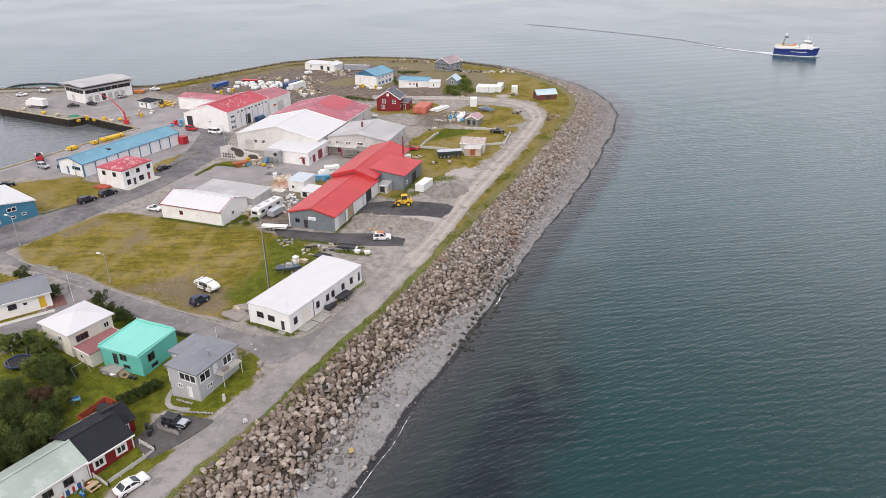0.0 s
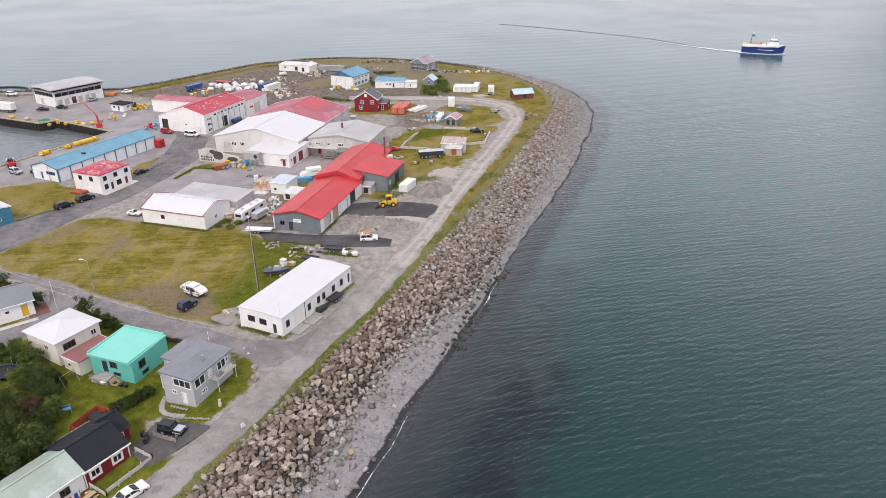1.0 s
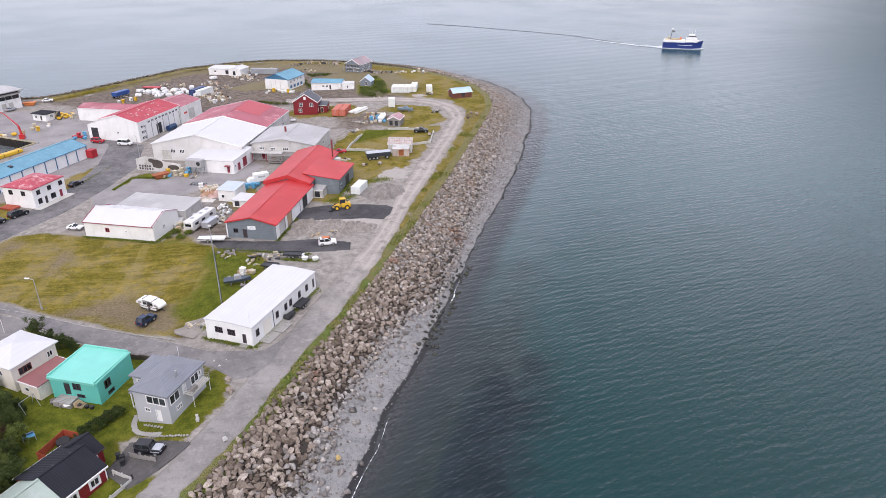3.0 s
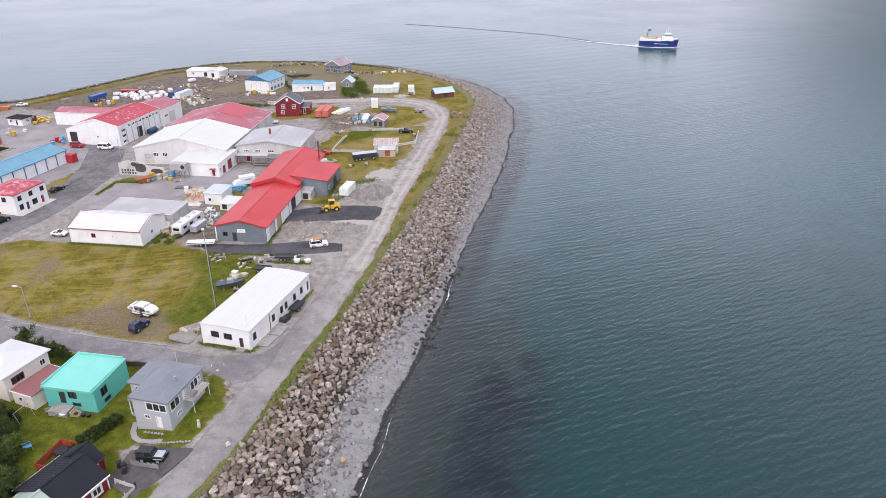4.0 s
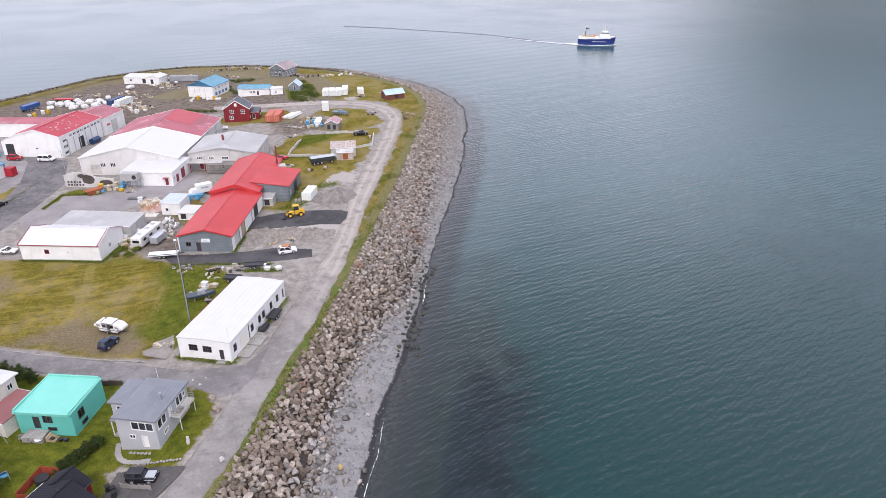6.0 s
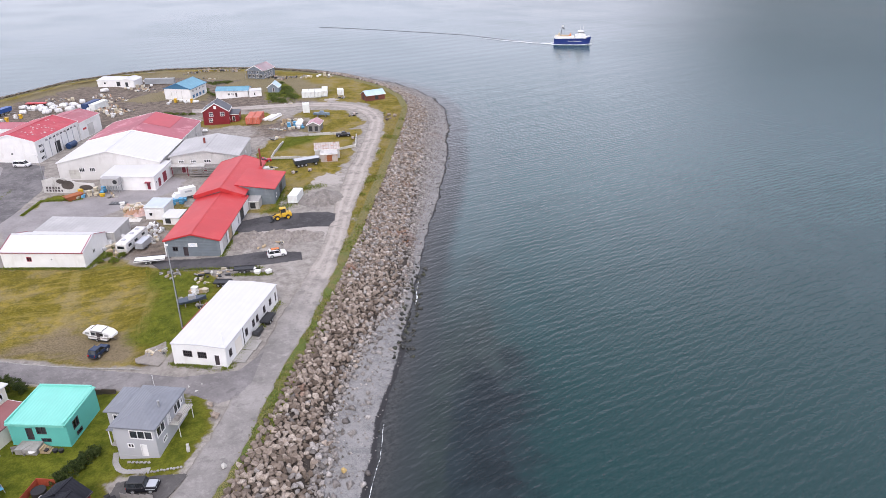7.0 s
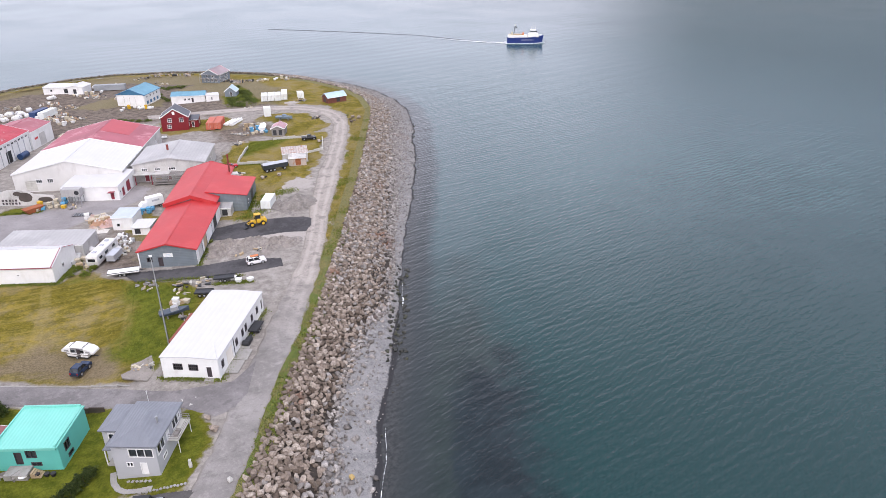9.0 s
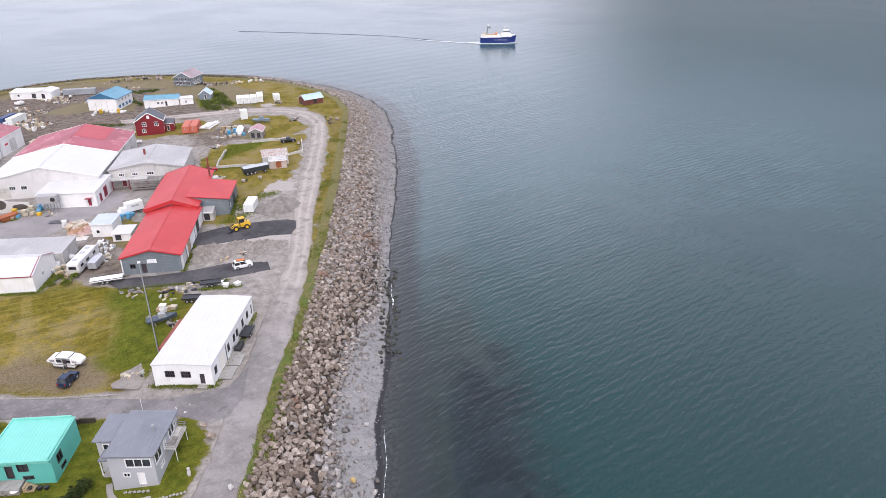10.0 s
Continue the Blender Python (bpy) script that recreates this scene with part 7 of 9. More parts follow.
tele = thing("telehandler", -126.6, 206.0, 0.05, 120, "red telescopic handler on the quay", "telehandler")
part("body", rounded(stack(bmesh.new(), [(-2.4, 2.2, 1.0, 0.7), (-2.4, 2.2, 1.0, 1.5)]), 0.06), RED_PAINT, tele)
part("cab", stack(bmesh.new(), [(-0.7, 0.9, -0.1 + 0.9, 1.5), (-0.6, 0.7, 0.7, 2.5)]), GLASS, tele)
part("boom", tube(bmesh.new(), (-2.2, -0.4, 1.9), (3.8, -0.4, 1.2), 0.2), RED_PAINT, tele)
part("bucket", rounded(one_box(4.1, 0, 0.4, 0.7, 2.2, 0.9), 0.1), WHITE_PLASTIC, tele)
wheels(tele, [(px, s * 0.95) for px in (-1.7, 1.5) for s in (-1, 1)], 0.6, 0.4)
for x, y, tn in ((-116.0, 276.5, 20), (-113.5, 275.0, 100)):
    f = thing("forklift", x, y, 0, tn, "yellow forklift parked by the kiosk", "forklift", "forklifts")
    part("body", rounded(stack(bmesh.new(), [(-1.4, 0.9, 0.65, 0.3), (-1.5, 0.9, 0.7, 1.2)]), 0.08), YELLOW, f)
    part("guard", stack(bmesh.new(), [(-0.8, 0.7, 0.6, 1.2), (-0.7, 0.5, 0.55, 2.2)]), GLASS, f)
    part("mast", one_box(1.0, 0, 0.1, 0.2, 0.9, 2.8), DARK_METAL, f)
    for s in (-0.3, 0.3):
        part("fork", one_box(1.6, s, 0.08, 1.1, 0.12, 0.06), DARK_METAL, f)
    wheels(f, [(px, s * 0.6) for px in (-1.0, 0.6) for s in (-1, 1)], 0.32, 0.25)


def boat(x, y, turn, L, hull, label, deck=WHITE_PLASTIC, z=0.55):
    b = thing("boat", x, y, 0, turn, label, "boat")
    bm = bmesh.new()
    prev = None
    n = 9
    for i in range(n):
        k = i / (n - 1)
        w = L * 0.17 * (1 - max(0, (k - 0.45) / 0.55) ** 2.2) + 0.03
        px, sheer = -L / 2 + L * k, z + L * 0.14 + 0.25 * k * k
        ring = [bm.verts.new(p) for p in ((px, -w, sheer), (px, -w * 0.8, z + 0.25), (px, 0, z + 0.05 * k), (px, w * 0.8, z + 0.25), (px, w, sheer))]
        if prev:
            for j in range(4):
                bm.faces.new((prev[j], prev[j + 1], ring[j + 1], ring[j]))
            bm.faces.new((prev[4], prev[0], ring[0], ring[4]))
        else:
            bm.faces.new(ring)
        prev = ring
    part("hull", bm, hull, b)
    part("cabin", rounded(stack(bmesh.new(), [(-L * 0.12, L * 0.16, L * 0.11, z + L * 0.14), (-L * 0.1, L * 0.1, L * 0.09, z + L * 0.14 + 0.8)]), 0.04), deck, b)
    for s in (-1, 1):
        part("cradle", one_box(s * L * 0.25, 0, 0, 0.2, L * 0.25, z + 0.1), GREY_WOOD, b)
    return b


boat(7.4, 254.8, 73, 7.0, WHITE_PLASTIC, "white boat laid up on the grass")
boat(17.2, 264.6, -30, 6.4, mat("pale_blue_hull", (0.17, 0.23, 0.29), 0.5), "pale blue-grey boat laid up on the grass", mat("pale_blue_hull", (0.25, 0.33, 0.4)))
boat(-32.6, 128.9, 5, 5.4, mat("slate_blue_hull", (0.06, 0.08, 0.11), 0.5), "slate-blue boat beside the long white house", STEEL)

# ---- ship under way ----
ship = thing("ship", 206.5, 410.6, SEA, heading((195.5, 416.1), (217, 405.6)), "blue-hulled white-topped passenger ship under way", "ship")


def hull(L, Bm, z0, z1, bow, stern=0.7):
    bm, prev, n = bmesh.new(), None, 13
    for i in range(n):
        k = i / (n - 1)
        w = Bm / 2 * (stern + (1 - stern) * min(1, k / 0.25)) * (1 - max(0, (k - 0.62) / 0.38) ** 2) + 0.02
        px = -L / 2 + L * k
        up = z1 + bow * max(0, (k - 0.5) / 0.5) ** 2
        ring = [bm.verts.new(p) for p in ((px + (up - z0) * 0.25 * k ** 4, -w, up), (px, -w * 0.86, z0), (px, w * 0.86, z0), (px + (up - z0) * 0.25 * k ** 4, w, up))]
        if prev:
            for j in range(4):
                bm.faces.new((prev[j], prev[(j + 1) % 4], ring[(j + 1) % 4], ring[j]))
        else:
            bm.faces.new(ring)
        prev = ring
    bm.faces.new(prev[::-1])
    return bm


ship.scale = (0.95, 1.0, 1.25)
part("hull", hull(24, 6.4, -0.4, 3.1, 0.9), HULL_BLUE, ship)
part("bulwark", hull(24.1, 6.46, 3.1, 3.5, 1.0), WHITE_PLASTIC, ship)
part("aft_bulwark", rounded(stack(bmesh.new(), [(-11.6, 2.0, 3.1, 3.0), (-11.6, 1.6, 3.0, 4.1)]), 0.06), WHITE_PLASTIC, ship)
part("deck_gear", rounded(one_box(-4.5, 0.2, 4.1, 5.4, 3.6, 0.5), 0.1), BARE_WOOD, ship)
part("net_drum", tube(bmesh.new(), (-8.6, -1.6, 4.9), (-8.6, 1.6, 4.9), 0.8, n=14), TUB, ship)
part("name_stripe", one_box(2, -3.22, 1.8, 9, 0.06, 0.22), WHITE_TRIM, ship)
part("trawl_deck", rounded(one_box(-4.2, 0, 3.4, 13.0, 4.4, 0.4), 0.05), BARE_WOOD, ship)
part("deckhouse", rounded(stack(bmesh.new(), [(2.0, 9.6, 2.5, 3.2), (2.4, 9.0, 2.3, 5.0)]), 0.08), WHITE_PLASTIC, ship)
wh = part("wheelhouse", rounded(stack(bmesh.new(), [(3.6, 8.2, 2.1, 5.0), (3.9, 7.6, 1.9, 6.8)]), 0.08), WHITE_PLASTIC, ship)
part("bridge_window", one_box(5.9, 0, 5.85, 4.55, 4.1, 0.45), GLASS, wh)
part("mast", tube(bmesh.new(), (5.7, 0, 6.6), (5.5, 0, 10.4), 0.14, 0.06), WHITE_PLASTIC, ship)
part("yard", one_box(5.6, 0, 8.8, 0.12, 2.6, 0.12), WHITE_PLASTIC, ship)
part("antenna", tube(bmesh.new(), (7.3, 0.8, 6.6), (7.4, 0.8, 9.2), 0.06), WHITE_PLASTIC, ship)
part("antenna", tube(bmesh.new(), (4.5, -0.9, 6.6), (4.4, -0.9, 8.6), 0.06), WHITE_PLASTIC, ship)
part("funnel", rounded(stack(bmesh.new(), [(-1.6, -0.4, 0.5, 3.2), (-1.5, -0.5, 0.45, 5.4)]), 0.05), ORANGE, ship)
part("deck_boat", rounded(one_box(-2.6, 1.4, 3.6, 2.6, 1.1, 0.9), 0.2), ORANGE, ship)
part("gantry", tube(bmesh.new(), (-7.6, 0, 3.0), (-6.9, 0, 8.6), 0.22, 0.16), DARK_METAL, ship)
part("gantry_arm", tube(bmesh.new(), (-6.9, 0, 8.4), (-5.0, 0, 7.6), 0.35, 0.2), DARK_METAL, ship)
part("radome", rounded(one_box(-6.6, 0, 8.5, 1.1, 1.1, 1.1), 0.3), WHITE_PLASTIC, ship)
part("stern_house", rounded(one_box(-9.4, 0, 2.9, 3.4, 4.6, 1.6), 0.08), TUB, ship)
for s in (-1, 1):
    for i in range(9):
        part("stanchion", one_box(-10.5 + i * 1.3, s * 2.9, 3.0, 0.08, 0.08, 1.0), WHITE_PLASTIC, ship)
    part("rail", one_box(-5.3, s * 2.9, 3.95, 10.8, 0.07, 0.07), WHITE_PLASTIC, ship)


def foam_material(name, lo, hi):
    m, nt, bsdf = tree(name)
    nt.links.new(mixer(nt, span(nt, noise_node(nt, coords(nt), 1.2, 5.0), 0.4, 0.6), (0.62, 0.66, 0.68), (0.8, 0.82, 0.83)), bsdf.inputs["Base Color"])
    bsdf.inputs["Roughness"].default_value = 0.8
    clear = nt.nodes.new("ShaderNodeBsdfTransparent")
    mix, out = nt.nodes.new("ShaderNodeMixShader"), nt.nodes["Material Output"]
    nt.links.new(span(nt, noise_node(nt, coords(nt), 1.1, 6.0, 0.7), lo, hi, 0, 0.97), mix.inputs[0])
    nt.links.new(clear.outputs[0], mix.inputs[1])
    nt.links.new(bsdf.outputs[0], mix.inputs[2])
    nt.links.new(mix.outputs[0], out.inputs["Surface"])
    return m


FOAM = foam_material("sea_foam", 0.32, 0.48)


def ribbon(name, pts, widths, z, material, label, lift=0.0):
    """A strip on the water along a line; lift raises its middle into a low ridge."""
    p, k = resampled(pts, 2.0)
    w = np.interp(k, np.arange(len(widths)), widths)
    d = np.gradient(p, axis=0)
    nrm = np.stack([-d[:, 1], d[:, 0]], 1) / np.linalg.norm(d, axis=1)[:, None]
    jit = np.array([1 + 0.35 * noise.noise((i * 0.6, z, 2)) for i in range(len(p))])
    rows = [np.c_[p + nrm * (w * jit * f)[:, None], np.full(len(p), z + lift * h)] for f, h in ((-0.5, 0), (-0.2, 1), (0.2, 1), (0.5, 0))]
    vs = np.stack(rows, 1).reshape(-1, 3)
    ob = mesh_object(name, vs, grid_faces(np.arange(len(vs)).reshape(len(p), 4).T), material, True)
    return tagged(ob, label, "water", kind="structure")


part("bow_wave", hull(27.6, 10.4, -0.25, 0.22, 0.3, 0.95), FOAM, ship, "white foam along the waterline")
ribbon("wake_foam", [(195.5, 416.2), (186, 424), (172, 440), (160, 458)], [6.0, 4.0, 2.2, 0.6], SEA + 0.13, FOAM, "white foam trailing behind the ship")
ribbon("wake_ridge", [(190, 421), (176, 440), (158, 472), (136, 494), (113, 514), (90, 534), (66, 552)], [1.6, 1.9, 1.9, 1.6, 1.1, 0.7, 0.15], SEA + 0.03, WATER, "low dark wake ridge behind the ship", 0.16)
# breakers at the edge of the beach
first = int(np.argmax(edge_s[:, 1] > 66))
SURF = foam_material("surf_foam", 0.41, 0.55)
for a, b, w in ((-8, 22, 1.25), (57, 66, 0.5)):
    seg = [tuple(q + o * (0.6 + 0.3 * noise.noise((i * 0.55, 2.2, 0)))) for i, (q, o) in enumerate(zip(edge_s[first + a:first + b], out_dir[first + a:first + b]))]
    ribbon("surf", seg, [0.1, w * 0.7, w * 0.4, w * 0.65, 0.1], SEA + 0.17, SURF, "thin white line of surf at the beach")

# floating boom ring beyond the pier
ring = thing("floating_boom", -196.5, 331.5, SEA, 0, "dark floating ring moored beyond the pier", "boom")
bm = bmesh.new()
for i in range(40):
    a0, a1 = i / 40 * math.tau, (i + 1) / 40 * math.tau
    tube(bm, (12.5 * math.cos(a0), 9.5 * math.sin(a0), 0.25), (12.5 * math.cos(a1), 9.5 * math.sin(a1), 0.25), 0.4, n=8)
part("ring", bm, DARK_METAL, ring)

# ---- posts and lamps ----
def lamp_post(x, y, h, arm, turn, label):
    p = thing("street_lamp", x, y, 0, turn, label, "street lamp")
    part("pole", tube(bmesh.new(), (0, 0, 0), (0, 0, h), 0.11, 0.07), STEEL, p)
    part("arm", tube(bmesh.new(), (0, 0, h), (arm, 0, h + 0.25), 0.06, 0.05), STEEL, p)
    part("lantern", rounded(one_box(arm + 0.3, 0, h + 0.18, 0.9, 0.34, 0.16), 0.05), WHITE_PLASTIC, p)
    part("base", tube(bmesh.new(), (0, 0, 0), (0, 0, 0.5), 0.2), CONCRETE, p)


lamp_post(-68.9, 124.4, 6.6, 1.0, 165, "grey street lamp at the field's edge")
lamp_post(-97.6, 142.6, 7.5, 1.2, 165, "grey street lamp at the street corner")
lamp_post(-72.0, 219.0, 7.5, 1.2, 140, "grey street lamp beside the harbour street")
lamp_post(-108.0, 191.0, 8.0, 0.6, 200, "tall pale lamp post by the blue-roofed hall")
fm = thing("floodlight_mast", -34.4, 118.6, 0, 0, "tall grey floodlight mast beside the field", "mast")
part("pole", tube(bmesh.new(), (0, 0, 0), (0, 0, 17.6), 0.13, 0.07, 12), STEEL, fm)
part("head_frame", one_box(0, 0, 17.5, 0.5, 0.2, 0.3), WHITE_PLASTIC, fm)
part("ladder", one_box(0.17, 0, 0.5, 0.05, 0.24, 12), DARK_METAL, fm)
for x, y, h, lb in ((-27.5, 104.3, 7.2, "thin pale flagpole at the white house corner"), (-72.6, 116.6, 6.2, "thin pale pole by the street"), (-37.9, 96.6, 6.4, "thin pale pole behind the grey house")):
    p = thing("flagpole", x, y, 0, 0, lb, "flagpole")
    part("pole", tube(bmesh.new(), (0, 0, 0), (0, 0, h), 0.045, 0.03, 8), WHITE_PLASTIC, p)
    part("finial", rounded(one_box(0, 0, h, 0.1, 0.1, 0.1), 0.03), WHITE_PLASTIC, p)
rm = thing("radio_mast", -160.5, 291.5, 0, 0, "thin lattice mast beside the harbour building", "mast")
part("pole", tube(bmesh.new(), (0, 0, 0), (0, 0, 13), 0.16, 0.05, 8), STEEL, rm)
part("stay", tube(bmesh.new(), (0, 0, 9), (5, -2, 0), 0.03, n=5), STEEL, rm)
for x, y in ((-134, 189), (-136, 192)):
    p = thing("boat_mast", x, y, -4, 0, "thin pale mast of a moored boat", "mast")
    part("pole", tube(bmesh.new(), (0, 0, 0), (0, 0, 13), 0.09, 0.05, 8), WHITE_PLASTIC, p)
    part("cabin", rounded(one_box(0, 0, 3.6, 2.4, 2.0, 2.0), 0.2), WHITE_PLASTIC, p)

# ---- gardens ----
fn = thing("garden_fence", -47.1, 69.3, 0, 0, "low pale timber fence round a small lawn", "fence")
for a, b in (((0, 0), (3.0, -2.0)), ((3.0, -2.0), (7.0, 4.2)), ((7.0, 4.2), (3.9, 6.2))):
    a, b = Vector(a), Vector(b)
    n = max(2, int((b - a).length / 1.6))
    an = math.atan2(b.y - a.y, b.x - a.x)
    for i in range(n + 1):
        q = a.lerp(b, i / n)
        part("post", one_box(q.x, q.y, 0, 0.12, 0.12, 1.05), OLD_WHITE, fn)
    m = (a + b) / 2
    for z in (0.25, 0.6):
        part("board", one_box(m.x, m.y, z, (b - a).length, 0.05, 0.3, an), OLD_WHITE, fn)
follow(fn)
df = thing("driveway_screen", -42.2, 79.2, 0, heading((-42.3, 79.4), (-38, 76.7)), "low grey timber screen along the driveway", "fence")
for i in range(5):
    part("board", one_box(0.5 + i * 1.02, 0, 0.1, 0.96, 0.06, 0.75), GREY_WOOD, df)
    part("post", one_box(i * 1.02, 0.08, 0, 0.1, 0.1, 0.9), GREY_WOOD, df)
follow(df)
for x, y in ((-42.9, 78.5), (-43.6, 79.0), (-42.7, 77.6)):
    b = thing("wheelie_bin", x, y, 0, 25, "dark wheeled refuse bin by the driveway", "bin", "refuse bins")
    part("body", stack(bmesh.new(), [(-0.25, 0.25, 0.24, 0.06), (-0.33, 0.33, 0.3, 1.0)]), DARK_METAL, b)
    part("lid", rounded(one_box(0, 0, 1.0, 0.72, 0.64, 0.08), 0.02), BLACK, b)
    wheels(b, [(-0.28, s * 0.25) for s in (-1, 1)], 0.12, 0.06)
en = thing("deck_screen", -54.6, 80.6, 0, heading((-55.2, 81), (-53.1, 85.7)), "red-stained timber screen round a terrace", "fence")
for (a, b) in (((0, 0), (5.2, 0)), ((5.2, 0), (5.2, -2.6)), ((0, 0), (0, -2.2))):
    n = int(max(abs(b[0] - a[0]), abs(b[1] - a[1])) / 0.42)
    for i in range(n):
        k = (i + 0.5) / n
        along = abs(b[0] - a[0]) > abs(b[1] - a[1])
        part("board", one_box(a[0] + (b[0] - a[0]) * k, a[1] + (b[1] - a[1]) * k, 0, 0.4 if along else 0.06, 0.06 if along else 0.4, 1.35), RED_FENCE, en)
part("hot_tub", tube(bmesh.new(), (3.6, -1.2, 0), (3.6, -1.2, 0.9), 0.95, n=20), BLACK, en)
follow(en)
tr = thing("trampoline", -71.4, 95.4, 0, 20, "round trampoline with a dark blue rim", "trampoline")
bm = bmesh.new()
tube(bm, (0, 0, 0.75), (0, 0, 0.78), 1.75, n=28)
part("mat", bm, BLACK, tr)
bm = bmesh.new()
for i in range(24):
    a0, a1 = i / 24 * math.tau, (i + 1) / 24 * math.tau
    tube(bm, (2.0 * math.cos(a0), 2.0 * math.sin(a0), 0.8), (2.0 * math.cos(a1), 2.0 * math.sin(a1), 0.8), 0.2, n=6)
part("pad_ring", bm, CAR_BLUE, tr)
for i in range(6):
    a0 = i / 6 * math.tau
    part("leg", tube(bmesh.new(), (1.9 * math.cos(a0), 1.9 * math.sin(a0), 0), (1.9 * math.cos(a0), 1.9 * math.sin(a0), 0.8), 0.04, n=6), STEEL, tr)
    part("net_pole", tube(bmesh.new(), (2.05 * math.cos(a0), 2.05 * math.sin(a0), 0.8), (2.1 * math.cos(a0), 2.1 * math.sin(a0), 2.3), 0.03, n=6), STEEL, tr)
gs = thing("garden_swing", -57.4, 85.3, 0, 30, "garden swing seat with pale blue cushions", "swing seat")
part("seat", rounded(one_box(0, 0, 0.5, 1.7, 0.7, 0.16), 0.05), SKYBLUE, gs)
part("back", rounded(one_box(0, 0.4, 0.6, 1.5, 0.14, 0.4), 0.05), BLUE_TRIM, gs)
for sx in (-1, 1):
    for sy in (-0.6, 0.7):
        part("leg", tube(bmesh.new(), (sx * 0.8, sy, 0), (sx * 0.75, 0.1, 1.15), 0.035, n=6), STEEL, gs)
part("top_bar", tube(bmesh.new(), (-0.8, 0.1, 1.15), (0.8, 0.1, 1.15), 0.035, n=6), STEEL, gs)
pt = thing("garden_path", -42.5, 86.0, 0, 0, "curved pale paved garden path", "path")
pathline, _ = resampled([(-0.9, 2.4), (-0.9, 0.6), (-0.3, -1.1), (0.6, -2.1), (2.2, -2.9), (3.6, -3.3)], 0.7)
for i, (px, py) in enumerate(pathline):
    d = np.gradient(pathline, axis=0)[i]
    part("slab", one_box(px, py, 0.02, 0.66, 0.8, 0.07, math.atan2(d[1], d[0])), CONCRETE, pt)
for i in range(6):
    part("stepping_stone", one_box(1.9 + i * 0.55 - 0.9, -0.9 - i * 0.32 + 0.6, 0.02, 0.42, 0.36, 0.08, i), CONCRETE, pt)
follow(pt)
sw = thing("stone_edging", -40.3, 83.0, 0, heading((-40.4, 83.2), (-34.6, 81.4)), "row of pale stones edging the lawn", "stones")
for i in range(14):
    part("stone", rounded(one_box(i * 0.46, 0.08 * math.sin(i * 2.1), 0, 0.34, 0.32, 0.2, i * 0.7), 0.07), CONCRETE, sw)
follow(sw)
TOYS = [RED_PAINT, BLUE_PAINT, WHITE_PLASTIC, SKYBLUE, BARE_WOOD]
for x, y, tn in ((-56.5, 93.4, 10), (-55.0, 92.6, 40)):
    t = thing("garden_bench", x, y, 0, tn, "grey garden bench on the terrace edge", "bench", "garden benches")
    part("seat", one_box(0, 0, 0.42, 1.4, 0.45, 0.07), GREY_WOOD, t)
    part("back", one_box(0, 0.24, 0.5, 1.4, 0.06, 0.45), GREY_WOOD, t)
    for k in (-0.6, 0.6):
        part("leg", one_box(k, 0, 0, 0.08, 0.4, 0.42), GREY_WOOD, t)
t = thing("garden_table", -54.2, 92.0, 0, 20, "white round garden table by the turquoise house", "table")
part("top", tube(bmesh.new(), (0, 0, 0.7), (0, 0, 0.75), 0.6, n=20), WHITE_PLASTIC, t)
part("foot", tube(bmesh.new(), (0, 0, 0), (0, 0, 0.7), 0.1), WHITE_PLASTIC, t)
bn = thing("cloth_banner", -48.4, 66.6, 0, heading((-53.4, 60.6), (-47.7, 69.3)), "white cloth with dark blue and red bands hung by the house", "banner")
part("cloth", one_box(0, 0, 0.35, 2.6, 0.05, 1.0), WHITE_PLASTIC, bn)
for x, w, m in ((-0.8, 0.5, BLUE_PAINT), (0.8, 0.5, BLUE_PAINT), (0.0, 0.35, RED_PAINT)):
    part("band", one_box(x, -0.03, 0.37, w, 0.03, 0.96), m, bn)
for x in (-1.35, 1.35):
    part("post", one_box(x, 0, 0, 0.08, 0.08, 1.45), GREY_WOOD, bn)
pc = thing("picnic_table", -46.3, 67.4, 0, 60, "pale timber picnic table beside the fence", "table")
part("top", one_box(0, 0, 0.7, 1.6, 0.7, 0.06), BARE_WOOD, pc)
for sy in (-0.65, 0.65):
    part("bench_board", one_box(0, sy, 0.42, 1.6, 0.26, 0.05), BARE_WOOD, pc)
for x in (-0.55, 0.55):
    part("leg_frame", one_box(x, 0, 0, 0.1, 1.3, 0.42), BARE_WOOD, pc)
bk = thing("brick_paving", -76.2, 116.6, 0.06, 35, "patch of dark red paving beside the yellow door", "paving")
for i in range(4):
    for j in range(5):
        part("paver", one_box(-1.4 + i * 0.92, -2.0 + j * 0.96, 0, 0.88, 0.92, 0.08), mat("dark_red_paving", (0.17, 0.075, 0.065), 0.85, vary=0.2), bk)
for i, (x, y) in enumerate(((-51.4, 91.6), (-50.6, 91.3), (-52.6, 92.0))):
    b = thing("shrub_pot", x, y, 0, i * 30, "dark round planter by the turquoise wall", "planter", "planters")
    part("pot", tube(bmesh.new(), (0, 0, 0), (0, 0, 0.45), 0.28, 0.4, 14), BLACK, b)
    part("soil", tube(bmesh.new(), (0, 0, 0.44), (0, 0, 0.5), 0.34, n=14), DARK_TRIM, b)
fr = thing("swing_frame", -60.0, 92.6, 0, 60, "grey steel garden swing frame without seats", "swing frame")
for k in (-1.3, 1.3):
    for sy in (-0.9, 0.9):
        part("leg", tube(bmesh.new(), (k, sy, 0), (k, 0, 2.1), 0.05, n=8), STEEL, fr)
part("top_bar", tube(bmesh.new(), (-1.4, 0, 2.1), (1.4, 0, 2.1), 0.05, n=8), STEEL, fr)
q = random.Random(31)
